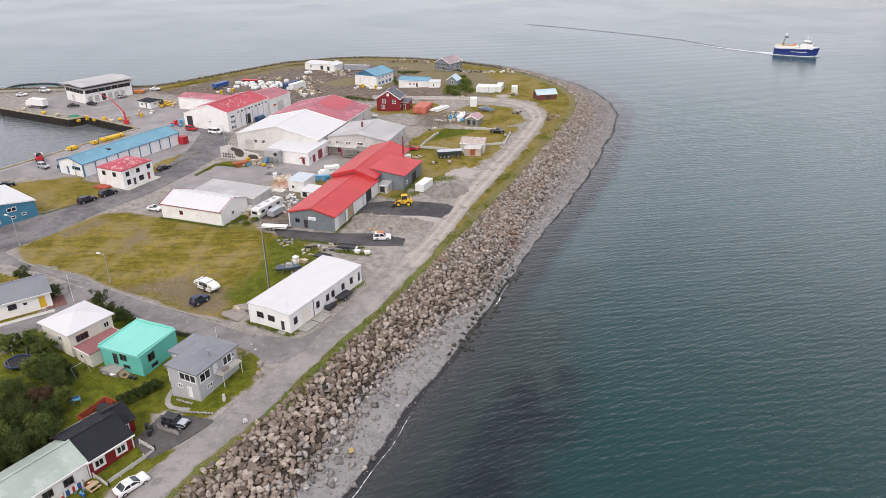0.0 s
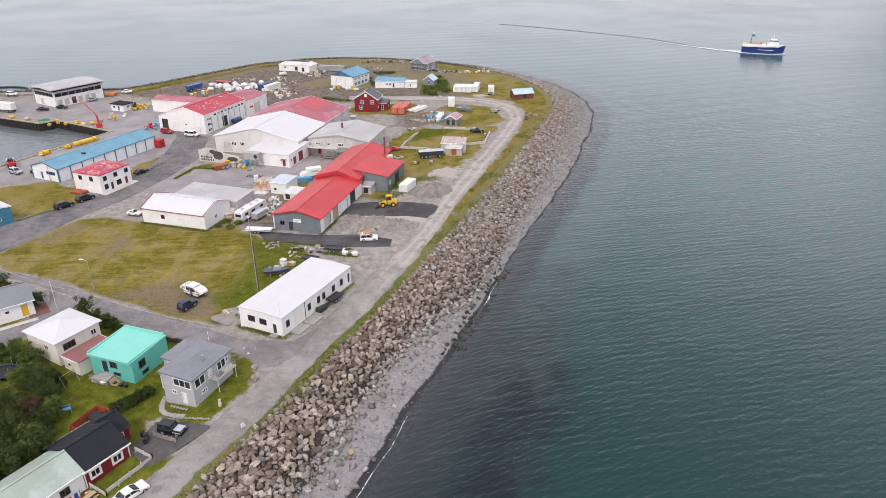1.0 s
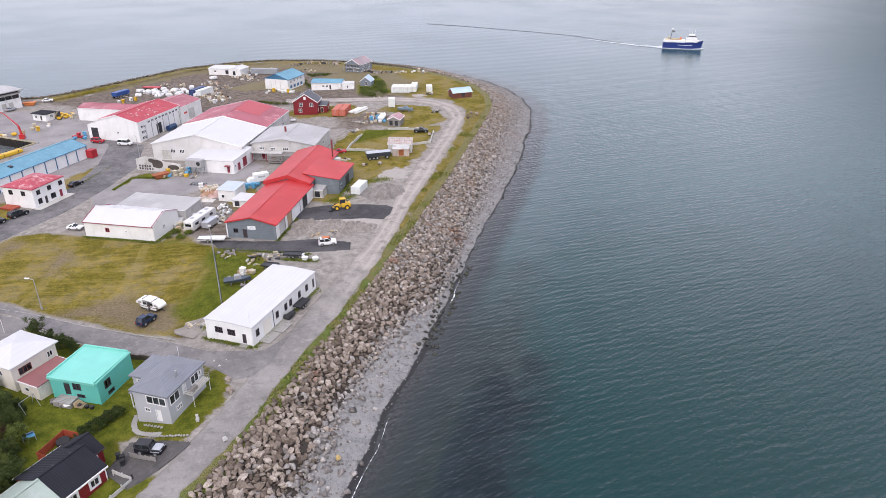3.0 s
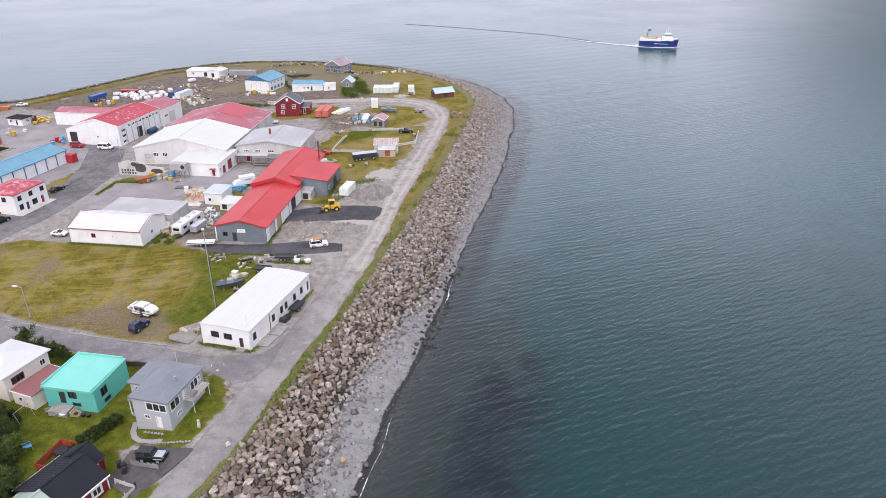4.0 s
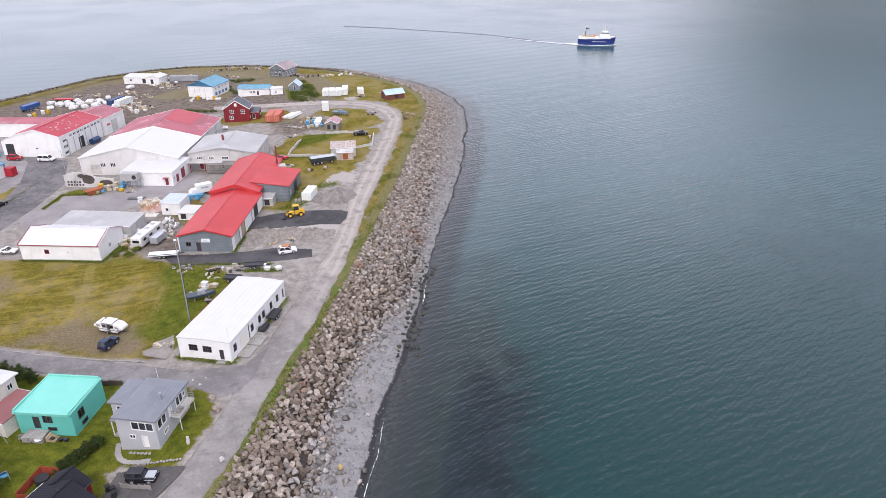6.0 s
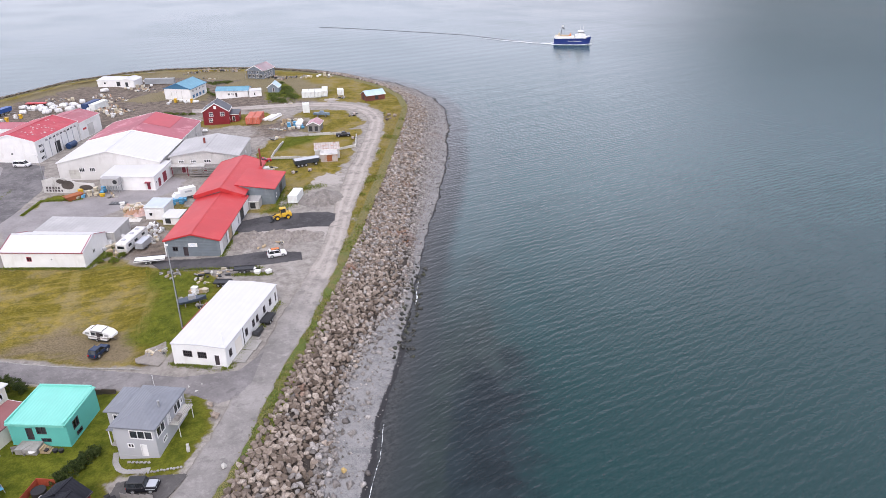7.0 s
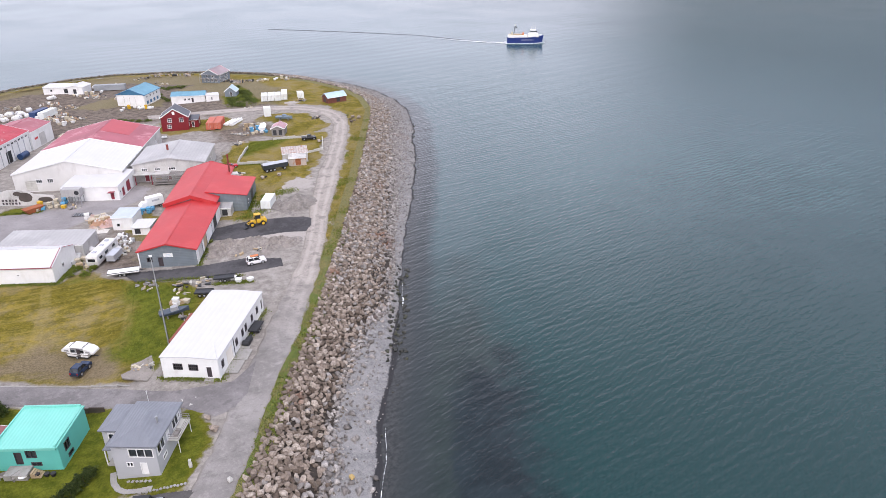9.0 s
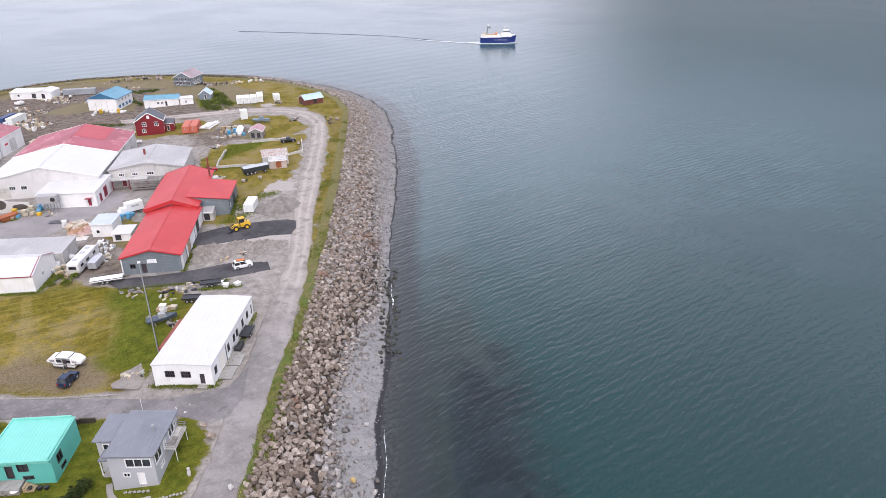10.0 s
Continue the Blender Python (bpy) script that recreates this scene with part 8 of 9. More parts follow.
for i in range(9):
    t = thing("garden_toy", -49.6 + q.uniform(0, 3.4), 66.0 + q.uniform(-0.2, 2.4), 0, q.uniform(0, 180), "small coloured garden item by the white house", "garden item", "garden items")
    part("body", rounded(one_box(0, 0, 0, q.uniform(0.3, 0.8), q.uniform(0.2, 0.6), q.uniform(0.2, 0.6)), 0.04), TOYS[i % 5], t)
    part("top", one_box(0, 0, 0.2, 0.2, 0.3, q.uniform(0.3, 0.5)), TOYS[(i + 2) % 5], t)
gp = thing("garden_post", -33.9, 85.5, 0, 0, "pale carved garden post on the lawn", "post")
part("shaft", rounded(stack(bmesh.new(), [(-0.2, 0.2, 0.2, 0), (-0.26, 0.26, 0.26, 0.5), (-0.16, 0.16, 0.16, 0.95), (-0.2, 0.2, 0.2, 1.3)]), 0.06), PALE_CONCRETE, gp)
sl2 = thing("concrete_apron", -23.6, 109.0, 0, heading((-27.4, 104.7), (-16.7, 124.5)), "cracked concrete slab beside the white house", "slab")
for i, (px, py, sx, sy) in enumerate(((-2.2, 0.3, 3.6, 2.6), (1.4, 0.2, 3.2, 2.8), (3.9, 0.6, 1.6, 2.0))):
    part("slab", one_box(px, py, 0.03, sx, sy, 0.1, 0.03 * i), CONCRETE, sl2)
sl3 = thing("old_foundation", -38.4, 112.6, 0, heading((-35.9, 109.3), (-27.4, 104.7)), "broken brown concrete foundation by the white house", "slab")
fnd = bmesh.new()
base = [(-2.6, -2.9), (1.9, -3.3), (2.2, 3.4), (0.4, 3.0), (-0.9, 3.9), (-1.8, 2.2), (-3.0, 1.0), (-2.3, -0.6), (-3.3, -2.0)]
lo_, hi_ = [fnd.verts.new((x, y, -0.1)) for x, y in base], [fnd.verts.new((x, y, 0.13)) for x, y in base]
fnd.faces.new(hi_)
for i in range(len(base)):
    fnd.faces.new((lo_[i], lo_[(i + 1) % 9], hi_[(i + 1) % 9], hi_[i]))
part("slab", fnd, mat("brown_concrete", (0.265, 0.24, 0.215), 0.9, vary=0.3, stain=(0.15, 0.14, 0.1), stain_amount=0.6), sl3)

rc = thing("rusty_box", -31.5, 121.2, 0, heading((-27.4, 104.7), (-16.7, 124.5)), "long rust-red steel box beside the white house", "container")
part("shell", one_box(0, 0, 0.1, 9.5, 1.3, 1.5), mat("rust_red_sheet", (0.25, 0.07, 0.05), 0.75, vary=0.2, stain=(0.33, 0.16, 0.08)), rc)
part("lid", one_box(0, 0, 1.61, 9.6, 1.4, 0.08), mat("rust_red_sheet", (0.25, 0.07, 0.05)), rc)
for i in range(3):
    r = thing("road_mark", (-32.6, -31.6, -33.6)[i], (99.6, 101.0, 101.2)[i], 0.12, 20 + 10 * i, "worn white triangle painted on the street", "road marking", "give-way marks")
    tri = bmesh.new()
    tri.faces.new([tri.verts.new(p) for p in ((-0.32, -0.22, 0.0), (0.32, -0.22, 0.0), (0.05, 0.36, 0.0))])
    part("paint", tri, PALE_CONCRETE, r)
kb = thing("street_kerb", -70.1, 122.4, 0, 0, "low pale concrete kerb between street and field", "kerb")
kerb_pts, _ = resampled([(-93.9, 135.2), (-85.2, 130.2), (-77.3, 125.9), (-70.1, 122.8), (-59.1, 116.6), (-49.4, 112.1), (-40.9, 108.8)], 2.0)
kerb_mid = settled((-70.1, 122.4))[0]
for a, b in zip(kerb_pts, kerb_pts[1:]):
    (ax, ay, az), (bx, by, bz) = settled(a)[0], settled(b)[0]
    part("kerb_stone", one_box((ax + bx) / 2 - kerb_mid[0], (ay + by) / 2 - kerb_mid[1], (az + bz) / 2 - kerb_mid[2] - 0.1, math.hypot(bx - ax, by - ay) - 0.04, 0.16, 0.22, math.atan2(by - ay, bx - ax)), CONCRETE, kb)
bw = thing("back_wall", -48.6, 104.6, 0, heading((-52, 106.2), (-45, 103.2)), "low dark garden wall along the street", "wall")
for i in range(4):
    part("panel", one_box(-3.6 + i * 2.42, 0, 0, 2.36, 0.2, 0.9), mat("dark_wall_brown", (0.06, 0.045, 0.035), 0.8), bw)

follow(bw)
# low concrete walls of an old lot on the point
for a, b in (((-7.4, 217.6), (4.2, 213.4)), ((-7.4, 217.6), (-5.2, 224.5)), ((14.4, 219.6), (20.7, 221.3)), ((20.7, 221.3), (23.8, 234.0)), ((8.0, 239.6), (20.5, 238.0)), ((-5.2, 224.5), (-1.5, 234.0))):
    w = thing("low_wall", (a[0] + b[0]) / 2, (a[1] + b[1]) / 2, 0, heading(a, b), "low crumbling pale concrete wall", "wall", "lot walls")
    L = math.hypot(b[0] - a[0], b[1] - a[1])
    n = max(1, int(L / 2.5))
    for i in range(n):
        part("segment", one_box(-L / 2 + L * (i + 0.5) / n, 0, -0.1, L / n - 0.03, 0.32, 0.75 + 0.12 * ((i * 7) % 3)), PALE_CONCRETE, w)

# gravel heap
hp = bmesh.new()
bmesh.ops.create_grid(hp, x_segments=44, y_segments=44, size=6.5)
for v in hp.verts:
    r = math.hypot(v.co.x / 5.6, v.co.y / 4.8)
    v.co.z = max(-0.1, 2.9 * (1 - r) ** 0.9 if r < 1 else -0.1) + 0.4 * noise.noise((v.co.x * 0.8, v.co.y * 0.8, 5)) * (1 if r < 1.05 else 0)
heap = made("gravel_mound", hp, mat("heaped_gravel", (0.2, 0.182, 0.165), 0.95, vary=0.35, grain=2.5, stain=(0.3, 0.275, 0.25), stain_amount=0.7, stain_scale=1.2, bump=0.9))
heap.matrix_basis = pose(2.0, 176.8, -0.02, 0, 0, 30)
tagged(heap, "grey-brown heap of gravel beside the road", "gravel heap")

GRIT = mat("dug_pale_gravel", (0.26, 0.234, 0.21), 0.95, vary=0.35, grain=2.5, stain=(0.14, 0.125, 0.115), stain_amount=0.8, stain_scale=1.6, bump=0.9)
for i, (x, y, a, b, h) in enumerate(((-18.5, 157.5, 5.0, 3.0, 0.7), (-13.0, 156.5, 4.6, 2.6, 0.8), (-8.0, 155.0, 4.2, 2.4, 0.6), (-15.5, 153.8, 4.4, 2.2, 0.5), (-20.5, 154.2, 3.6, 2.4, 0.5), (-4.6, 153.2, 3.2, 2.2, 0.4), (-9.8, 152.0, 3.6, 1.8, 0.4))):
    bm = bmesh.new()
    bmesh.ops.create_grid(bm, x_segments=30, y_segments=22, size=1.0)
    for v in bm.verts:
        r = math.hypot(v.co.x, v.co.y)
        z = 1.7 * h * max(0.0, 1 - r) * (1 + 1.2 * noise.noise((v.co.x * 4, v.co.y * 4, i)) + 0.5 * noise.noise((v.co.x * 11, v.co.y * 11, i))) - (0.06 if r < 1 else 0.3)
        v.co = Vector((v.co.x * a, v.co.y * b, z + 0.1))
    mound = made("gravel_mound", bm, GRIT)
    mound.matrix_basis = on_land(x, y, 0, 12 * i - 20)
    tagged(mound, "low rough mound of dug pale gravel", "gravel mound", "gravel mounds")

# ---- yard clutter ----
def crumpled_heap(a, b, h):
    bm = bmesh.new()
    bmesh.ops.create_grid(bm, x_segments=18, y_segments=14, size=1.0)
    for v in bm.verts:
        r = math.hypot(v.co.x, v.co.y)
        z = h * max(0, 1 - r * r) * (0.7 + 0.6 * noise.noise((v.co.x * 3, v.co.y * 3, 2)))
        v.co = Vector((v.co.x * a / 2, v.co.y * b / 2, z))
    return bm


def tub(x, y, turn, material, label, s=1.0, z=0.0, category="tub"):
    t = thing("fish_tub", x, y, z, turn, label, category, "fish tubs")
    part("shell", rounded(stack(bmesh.new(), [(-0.5 * s, 0.5 * s, 0.42 * s, 0.1 * s), (-0.58 * s, 0.58 * s, 0.5 * s, 0.75 * s)]), 0.03), material, t)
    part("rim", rounded(one_box(0, 0, 0.72 * s, 1.25 * s, 1.08 * s, 0.1 * s), 0.02), material, t)
    for k in (-0.3, 0.3):
        part("skid", one_box(k * s, 0, 0, 0.18 * s, 0.8 * s, 0.12 * s), material, t)
    return t


proto = {m: tub(0, 0, 0, m, lb) for m, lb in ((TUB, "stained off-white plastic fish tub"), (WHITE_PLASTIC, "white plastic fish tub"), (YELLOW, "yellow plastic fish tub"), (SKYBLUE, "light blue plastic fish tub"), (ORANGE, "orange plastic fish tub"), (RED_PAINT, "red plastic fish tub"))}
first_used = set()


def scatter_tubs(cx, cy, rx, ry, n, kinds, big=1.0, seed=0):
    r = random.Random(seed)
    done = []
    for i in range(n * 6):
        if len(done) >= n:
            break
        x, y = cx + r.uniform(-rx, rx), cy + r.uniform(-ry, ry)
        if any((x - a) ** 2 + (y - b) ** 2 < (1.5 * big) ** 2 for a, b in done):
            continue
        done.append((x, y))
        m = kinds[r.randrange(len(kinds))]
        p = on_land(x, y, 0, r.uniform(0, 180))
        if m not in first_used:
            first_used.add(m)
            proto[m].matrix_basis = p
        else:
            copy_thing(proto[m], p)
        if r.random() < 0.35:
            copy_thing(proto[m], on_land(x, y, 0.86, r.uniform(0, 180)))


scatter_tubs(-57.8, 201.2, 3.4, 1.9, 20, [TUB, TUB, TUB, SKYBLUE, WHITE_PLASTIC, TUB, YELLOW], seed=1)
scatter_tubs(-47.2, 186.8, 2.4, 2.0, 5, [TUB, WHITE_PLASTIC, TUB], seed=2)
scatter_tubs(-34.8, 188.2, 1.6, 2.4, 6, [SKYBLUE], seed=3)
scatter_tubs(-49.2, 161.5, 1.4, 2.6, 4, [TUB], seed=5)
scatter_tubs(-113.0, 280.0, 3.0, 3.0, 7, [YELLOW, YELLOW, TUB], seed=26)
scatter_tubs(-96.0, 300.0, 7.0, 3.0, 4, [TUB, WHITE_PLASTIC, YELLOW], seed=27)
scatter_tubs(-70.0, 330.0, 9.0, 5.0, 5, [TUB, WHITE_PLASTIC, TUB], seed=28)
scatter_tubs(-112.0, 277.0, 3.0, 3.0, 6, [YELLOW, TUB, YELLOW], seed=29)
scatter_tubs(-98.5, 247.5, 2.6, 2.2, 8, [RED_PAINT, SKYBLUE, RED_PAINT], seed=6)
scatter_tubs(5.2, 254.0, 2.6, 4.4, 15, [TUB, TUB, WHITE_PLASTIC, TUB, SKYBLUE], seed=7)
scatter_tubs(-130.5, 253.5, 8.0, 2.0, 5, [YELLOW, YELLOW, TUB], seed=8)
scatter_tubs(-118.0, 262.0, 5.0, 4.0, 5, [TUB, YELLOW, WHITE_PLASTIC], seed=9)
scatter_tubs(-33.5, 308.0, 6.0, 2.2, 8, [WHITE_PLASTIC, YELLOW, WHITE_PLASTIC], seed=10)
scatter_tubs(-52.0, 346.0, 7.0, 5.0, 10, [TUB, WHITE_PLASTIC], seed=11)
scatter_tubs(-80.0, 312.0, 12.0, 5.0, 9, [WHITE_PLASTIC, WHITE_PLASTIC, TUB], seed=12)
scatter_tubs(-60.0, 297.0, 5.0, 6.0, 9, [TUB, WHITE_PLASTIC, TUB], seed=13)
scatter_tubs(-57.0, 268.0, 2.5, 6.0, 10, [TUB], seed=14)
scatter_tubs(-18.5, 138.5, 1.6, 1.2, 3, [WHITE_PLASTIC], seed=15)
scatter_tubs(-31.5, 133.0, 1.6, 1.0, 2, [TUB, WHITE_PLASTIC], seed=16)
scatter_tubs(30, 341, 6, 3, 6, [TUB, WHITE_PLASTIC], seed=17)
for x, y, L, W_, m, lb in ((-114.2, 229.8, 8.6, 2.2, YELLOW, "long yellow fishing pontoon on the quay"), (-117.4, 223.8, 2.2, 1.8, YELLOW, "yellow fishing float on the quay"), (-122.0, 217.6, 3.4, 2.2, YELLOW, "yellow fishing pontoon on the quay")):
    t = thing("pontoon", x, y, 0.06, 60, lb, "pontoon", "yellow pontoons")
    part("float", rounded(one_box(0, 0, 0, L, W_, 1.1), 0.3), m, t)
    for k in (-0.3, 0.3):
        part("strap", one_box(k * L, 0, 0.02, 0.14, W_ + 0.06, 1.12), DARK_METAL, t)
nt_ = thing("net_heap", -142.4, 260.6, 0.05, 20, "green fishing net heaped on the quay", "net")
part("net", crumpled_heap(4.2, 2.0, 0.7), mat("green_net", (0.03, 0.22, 0.11), 0.9, vary=0.3), nt_)
for i, (x, y) in enumerate(((-156, 264.5), (-149, 261.5), (-128.5, 255.8), (-124.0, 252.0), (-121.5, 253.5), (-167, 270.5))):
    b = thing("mooring_buoy", x, y, 0.05, i * 50, "faded yellow mooring buoy on the quay", "buoy", "quay buoys")
    bm = bmesh.new()
    bmesh.ops.create_uvsphere(bm, u_segments=14, v_segments=9, radius=0.75, matrix=Matrix.Translation((0, 0, 0.65)) @ Matrix.Diagonal((1.3, 1, 0.85, 1)))
    part("float", bm, YELLOW if i % 2 == 0 else TUB, b)
    part("eye", one_box(0, 0, 1.25, 0.12, 0.3, 0.2), DARK_METAL, b)
for x, y, tn, m, lb in ((-61.8, 199.6, 34, mat("rusty_orange_steel", (0.36, 0.11, 0.04), 0.7, vary=0.25, stain=(0.2, 0.07, 0.03)), "rust-orange steel skip in the yard"), (-133.0, 300.5, 0, ORANGE, "orange workboat hull ashore")):
    t = thing("skip", x, y, 0, tn, lb, "skip")
    part("tub", stack(bmesh.new(), [(-1.6, 1.6, 0.8, 0.1), (-2.4, 2.4, 1.1, 1.3)]), m, t)
    part("rim", one_box(0, 0, 1.26, 4.9, 2.3, 0.1), m, t)
# stacks of pale pipes by the red containers
pp = thing("pipe_stack", -1.6, 268.8, 0, 56, "stack of long white pipes on the ground", "pipes")
for i in range(8):
    z, o = (0.3, -2.2 + i * 0.75) if i < 6 else (0.85, -1.8 + (i - 6) * 0.75)
    part("pipe", tube(bmesh.new(), (-4.4 + 0.3 * (i % 3), o, z), (4.4 - 0.4 * (i % 2), o, z), 0.3, n=12), WHITE_PLASTIC, pp)
# timber and pallets
def pallet_stack(x, y, turn, n, label):
    t = thing("pallet_stack", x, y, 0, turn, label, "pallets", "pallet stacks")
    for i in range(n):
        part("pallet", rounded(one_box(0.03 * (i % 2), 0, i * 0.16, 1.2, 0.9, 0.13), 0.01), BARE_WOOD, t)
    return t


for x, y, tn, n, in ((2.2, 260.5, 10, 9), (3.8, 261.6, 30, 7), (1.0, 256.5, 70, 5), (-44.2, 185.6, 20, 6), (-47.9, 185.0, 50, 5), (-49.6, 158.6, 20, 8), (-31.0, 133.4, 10, 5), (-32.6, 134.0, 60, 4), (-57.0, 262.0, 20, 7), (-70.5, 289.0, 0, 5), (-120.0, 257.0, 0, 6)):
    pallet_stack(x, y, tn, n, "stack of pale timber pallets on the ground")
# scrap heaps of bent timber, sheet and stones
def scrap(x, y, r, n, label, kinds, seed, flatness=0.5):
    t = thing("scrap_heap", x, y, 0, seed * 37 % 180, label, "scrap heap", "scrap heaps")
    q = random.Random(seed)
    for i in range(n):
        a, d = q.uniform(0, math.tau), r * math.sqrt(q.random())
        bm = one_box(d * math.cos(a), d * math.sin(a), -0.03, q.uniform(0.3, 1.4), q.uniform(0.12, 0.6), q.uniform(0.08, 0.4) * flatness * 2, q.uniform(0, 3))
        for v in bm.verts:
            v.co += Vector((q.uniform(-0.16, 0.16), q.uniform(-0.16, 0.16), q.uniform(0.0, 0.22) if v.co.z > 0.02 else 0.0))
        part("scrap_piece", bm, kinds[q.randrange(len(kinds))], t)


W3 = [GREY_WOOD, CONCRETE, PALE_CONCRETE, BARE_WOOD, GREY_WOOD, TUB, DARK_METAL]
for i, (x, y, r, n) in enumerate(((-29.5, 139.8, 3.0, 22), (-25.5, 141.0, 2.0, 12), (-36.5, 144.0, 2.6, 14), (-33.5, 131.5, 1.8, 12), (-30.6, 126.8, 1.6, 10), (-52.5, 199.0, 2.2, 10), (-4.0, 240.5, 2.2, 12), (-2.5, 252.5, 2.0, 10), (28, 262, 2.0, 8), (24, 343, 3.5, 18),
                                  (34, 341, 3.0, 14), (-22, 355, 5.0, 16), (-30, 372, 4.0, 14), (-75, 304, 4.5, 22), (-55, 300, 4.0, 20), (-8.5, 207.5, 1.4, 8), (-17.2, 152.2, 1.5, 8), (31, 293.5, 1.8, 10), (-45, 170, 1.5, 8), (-42.0, 361, 4, 12), (8, 290.5, 1.5, 6), (46, 300, 2, 8), (-40.5, 164.5, 1.6, 16), (-43.8, 168.8, 1.5, 14), (-48.0, 158.0, 1.6, 14), (-51.5, 166.5, 1.2, 9), (-47.6, 163.6, 1.3, 12), (-41.6, 162.6, 1.4, 14), (-60.0, 322, 5, 22), (-85, 330, 5, 20), (-48, 338, 5, 18), (-100, 312, 4, 16), (-30, 345, 4, 14), (12, 345, 3.5, 16), (4, 262, 2.2, 14), (0.5, 250.5, 1.8, 12), (-34, 262, 2.5, 12), (-12, 152, 1.6, 8), (-38.8, 113.2, 1.8, 14))):
    scrap(x, y, r, n, "heap of weathered timber, sheeting and rubble", W3, 50 + i)
for x, y, tn, m, lb in ((-2.4, 200.6, 20, DARK_METAL, "rusting dark plough-like implement on the grass"), (2.4, 201.5, 60, DARK_METAL, "dark rusting implement on the grass"), (22.2, 230.2, 0, DARK_METAL, "dark rusting frame by the low wall"), (30.0, 263.0, 0, DARK_METAL, "low dark rusting frame on the grass")):
    t = thing("old_implement", x, y, 0, tn, lb, "implement", "old implements")
    part("beam", one_box(0, 0, 0.4, 2.0, 0.25, 0.25), m, t)
    part("box", rounded(one_box(-0.5, 0, 0.2, 0.8, 0.9, 0.7), 0.05), RUST, t)
    for k in (-0.6, 0.0, 0.6):
        part("tine", one_box(k, 0.3, 0, 0.12, 0.5, 0.5), m, t)
# heaps of nets and tarpaulin in the yard, and white junk by the workshop
TARP = [mat("beige_tarpaulin", (0.5, 0.42, 0.34), 0.85, vary=0.25, grain=2.0, bump=0.8), mat("pinkish_net", (0.52, 0.36, 0.32), 0.9, vary=0.3, grain=3.0, bump=0.9), mat("rusty_orange_net", (0.4, 0.24, 0.15), 0.9, vary=0.3, bump=0.8), mat("off_white_sheeting", (0.62, 0.6, 0.56), 0.7, vary=0.15, bump=0.8)]
for i, (x, y, a, b, h) in enumerate(((-47.6, 188.4, 3.6, 2.6, 0.9), (-45.0, 187.6, 3.4, 2.8, 1.0), (-46.4, 184.2, 3.8, 3.0, 1.2), (-44.6, 181.8, 3.2, 3.0, 1.0), (-47.4, 180.4, 3.0, 2.6, 0.9), (-45.6, 178.4, 3.4, 2.4, 0.8), (-48.6, 177.4, 2.4, 2.2, 0.7), (-43.6, 184.6, 2.4, 3.2, 0.9),
                                     (-46.9, 159.2, 2.4, 2.6, 1.2), (-43.9, 166.2, 2.2, 2.0, 0.8))):
    t = thing("net_heap", x, y, 0, 33 * i, ("beige tarpaulin heaped in the yard", "pinkish fishing net heaped in the yard", "rust-orange net heaped in the yard", "off-white sheeting heaped in the yard")[(i * 3) % 4], "net heap", "net heaps")
    part("net", crumpled_heap(a, b, h * 1.1), TARP[(i * 3) % 4], t)
    part("loose_fold", crumpled_heap(a * 0.6, b * 0.7, h * 1.35), TARP[(i * 3 + 1) % 4], t)
for i, (x, y, r, n) in enumerate(((-41.0, 172.4, 1.5, 12), (-40.0, 169.2, 1.5, 12), (-41.2, 166.8, 1.4, 10), (-45.2, 164.4, 1.2, 8), (-43.6, 162.4, 1.0, 8))):
    scrap(x, y, r, n, "heap of white and grey junk on weedy ground", [WHITE_PLASTIC, STEEL, GREY_WOOD, WHITE_TRIM, PALE_CONCRETE], 120 + i, 0.9)
for i, (x, y, r, n) in enumerate(((-22, 376, 3.5, 18), (-15, 374.5, 3.5, 18), (-8, 371.5, 3.5, 16), (8.6, 346.5, 2.6, 14), (12.4, 343.6, 2.6, 14), (17.2, 343.8, 2.4, 12), (-27, 372, 3, 12))):
    scrap(x, y, r, n, "dark heap of rusting scrap near the shore", [DARK_METAL, GREY_WOOD, RUST, DARK_METAL, BARE_WOOD], 140 + i, 1.0)
for i, (x, y, r, n) in enumerate(((-63.0, 304.5, 3.4, 26), (-58.0, 300.0, 3.0, 22), (-60.0, 309.0, 2.6, 16), (-65.2, 278.0, 2.2, 20), (-63.2, 273.8, 2.0, 18), (-50.0, 338.0, 3.0, 14), (-66.0, 330.0, 4.0, 14), (-38.0, 330.0, 4.0, 12))):
    scrap(x, y, r, n, "mixed heap of tubs, nets and timber in the yard", [BARE_WOOD, TUB, PALE_CONCRETE, RUST, GREY_WOOD, TARP[0], TARP[2], WHITE_PLASTIC], 160 + i, 1.3)
# blue tarpaulined vehicle beside the harbour hall, stood in for by a cylinder on saddles
td = thing("fuel_tank", -68.6, 252.6, 0, 66, "dark blue cylinder standing in for a tarpaulined vehicle beside the hall", "tank")
td.scale = (0.62, 0.62, 0.62)
part("shell", tube(bmesh.new(), (-3.2, 0, 1.7), (3.2, 0, 1.7), 1.6, n=24), mat("dark_blue_cover", (0.02, 0.05, 0.13), 0.4), td)
for k in (-2, 2):
    part("saddle", one_box(k, 0, 0, 0.5, 2.4, 0.9), CONCRETE, td)


WRAP = mat("crumpled_white_wrap", (0.66, 0.66, 0.65), 0.5, vary=0.12, stain=(0.42, 0.4, 0.36), stain_amount=0.6, stain_scale=1.5)


def crumpled(bm, seed, amount):
    for v in bm.verts:
        v.co += Vector((noise.noise((v.co.x * 1.3, v.co.y * 1.3, seed)), noise.noise((v.co.y * 1.3, v.co.z * 1.3, seed + 7)), noise.noise((v.co.z * 1.3, v.co.x * 1.3, seed + 3)))) * amount
    return bm


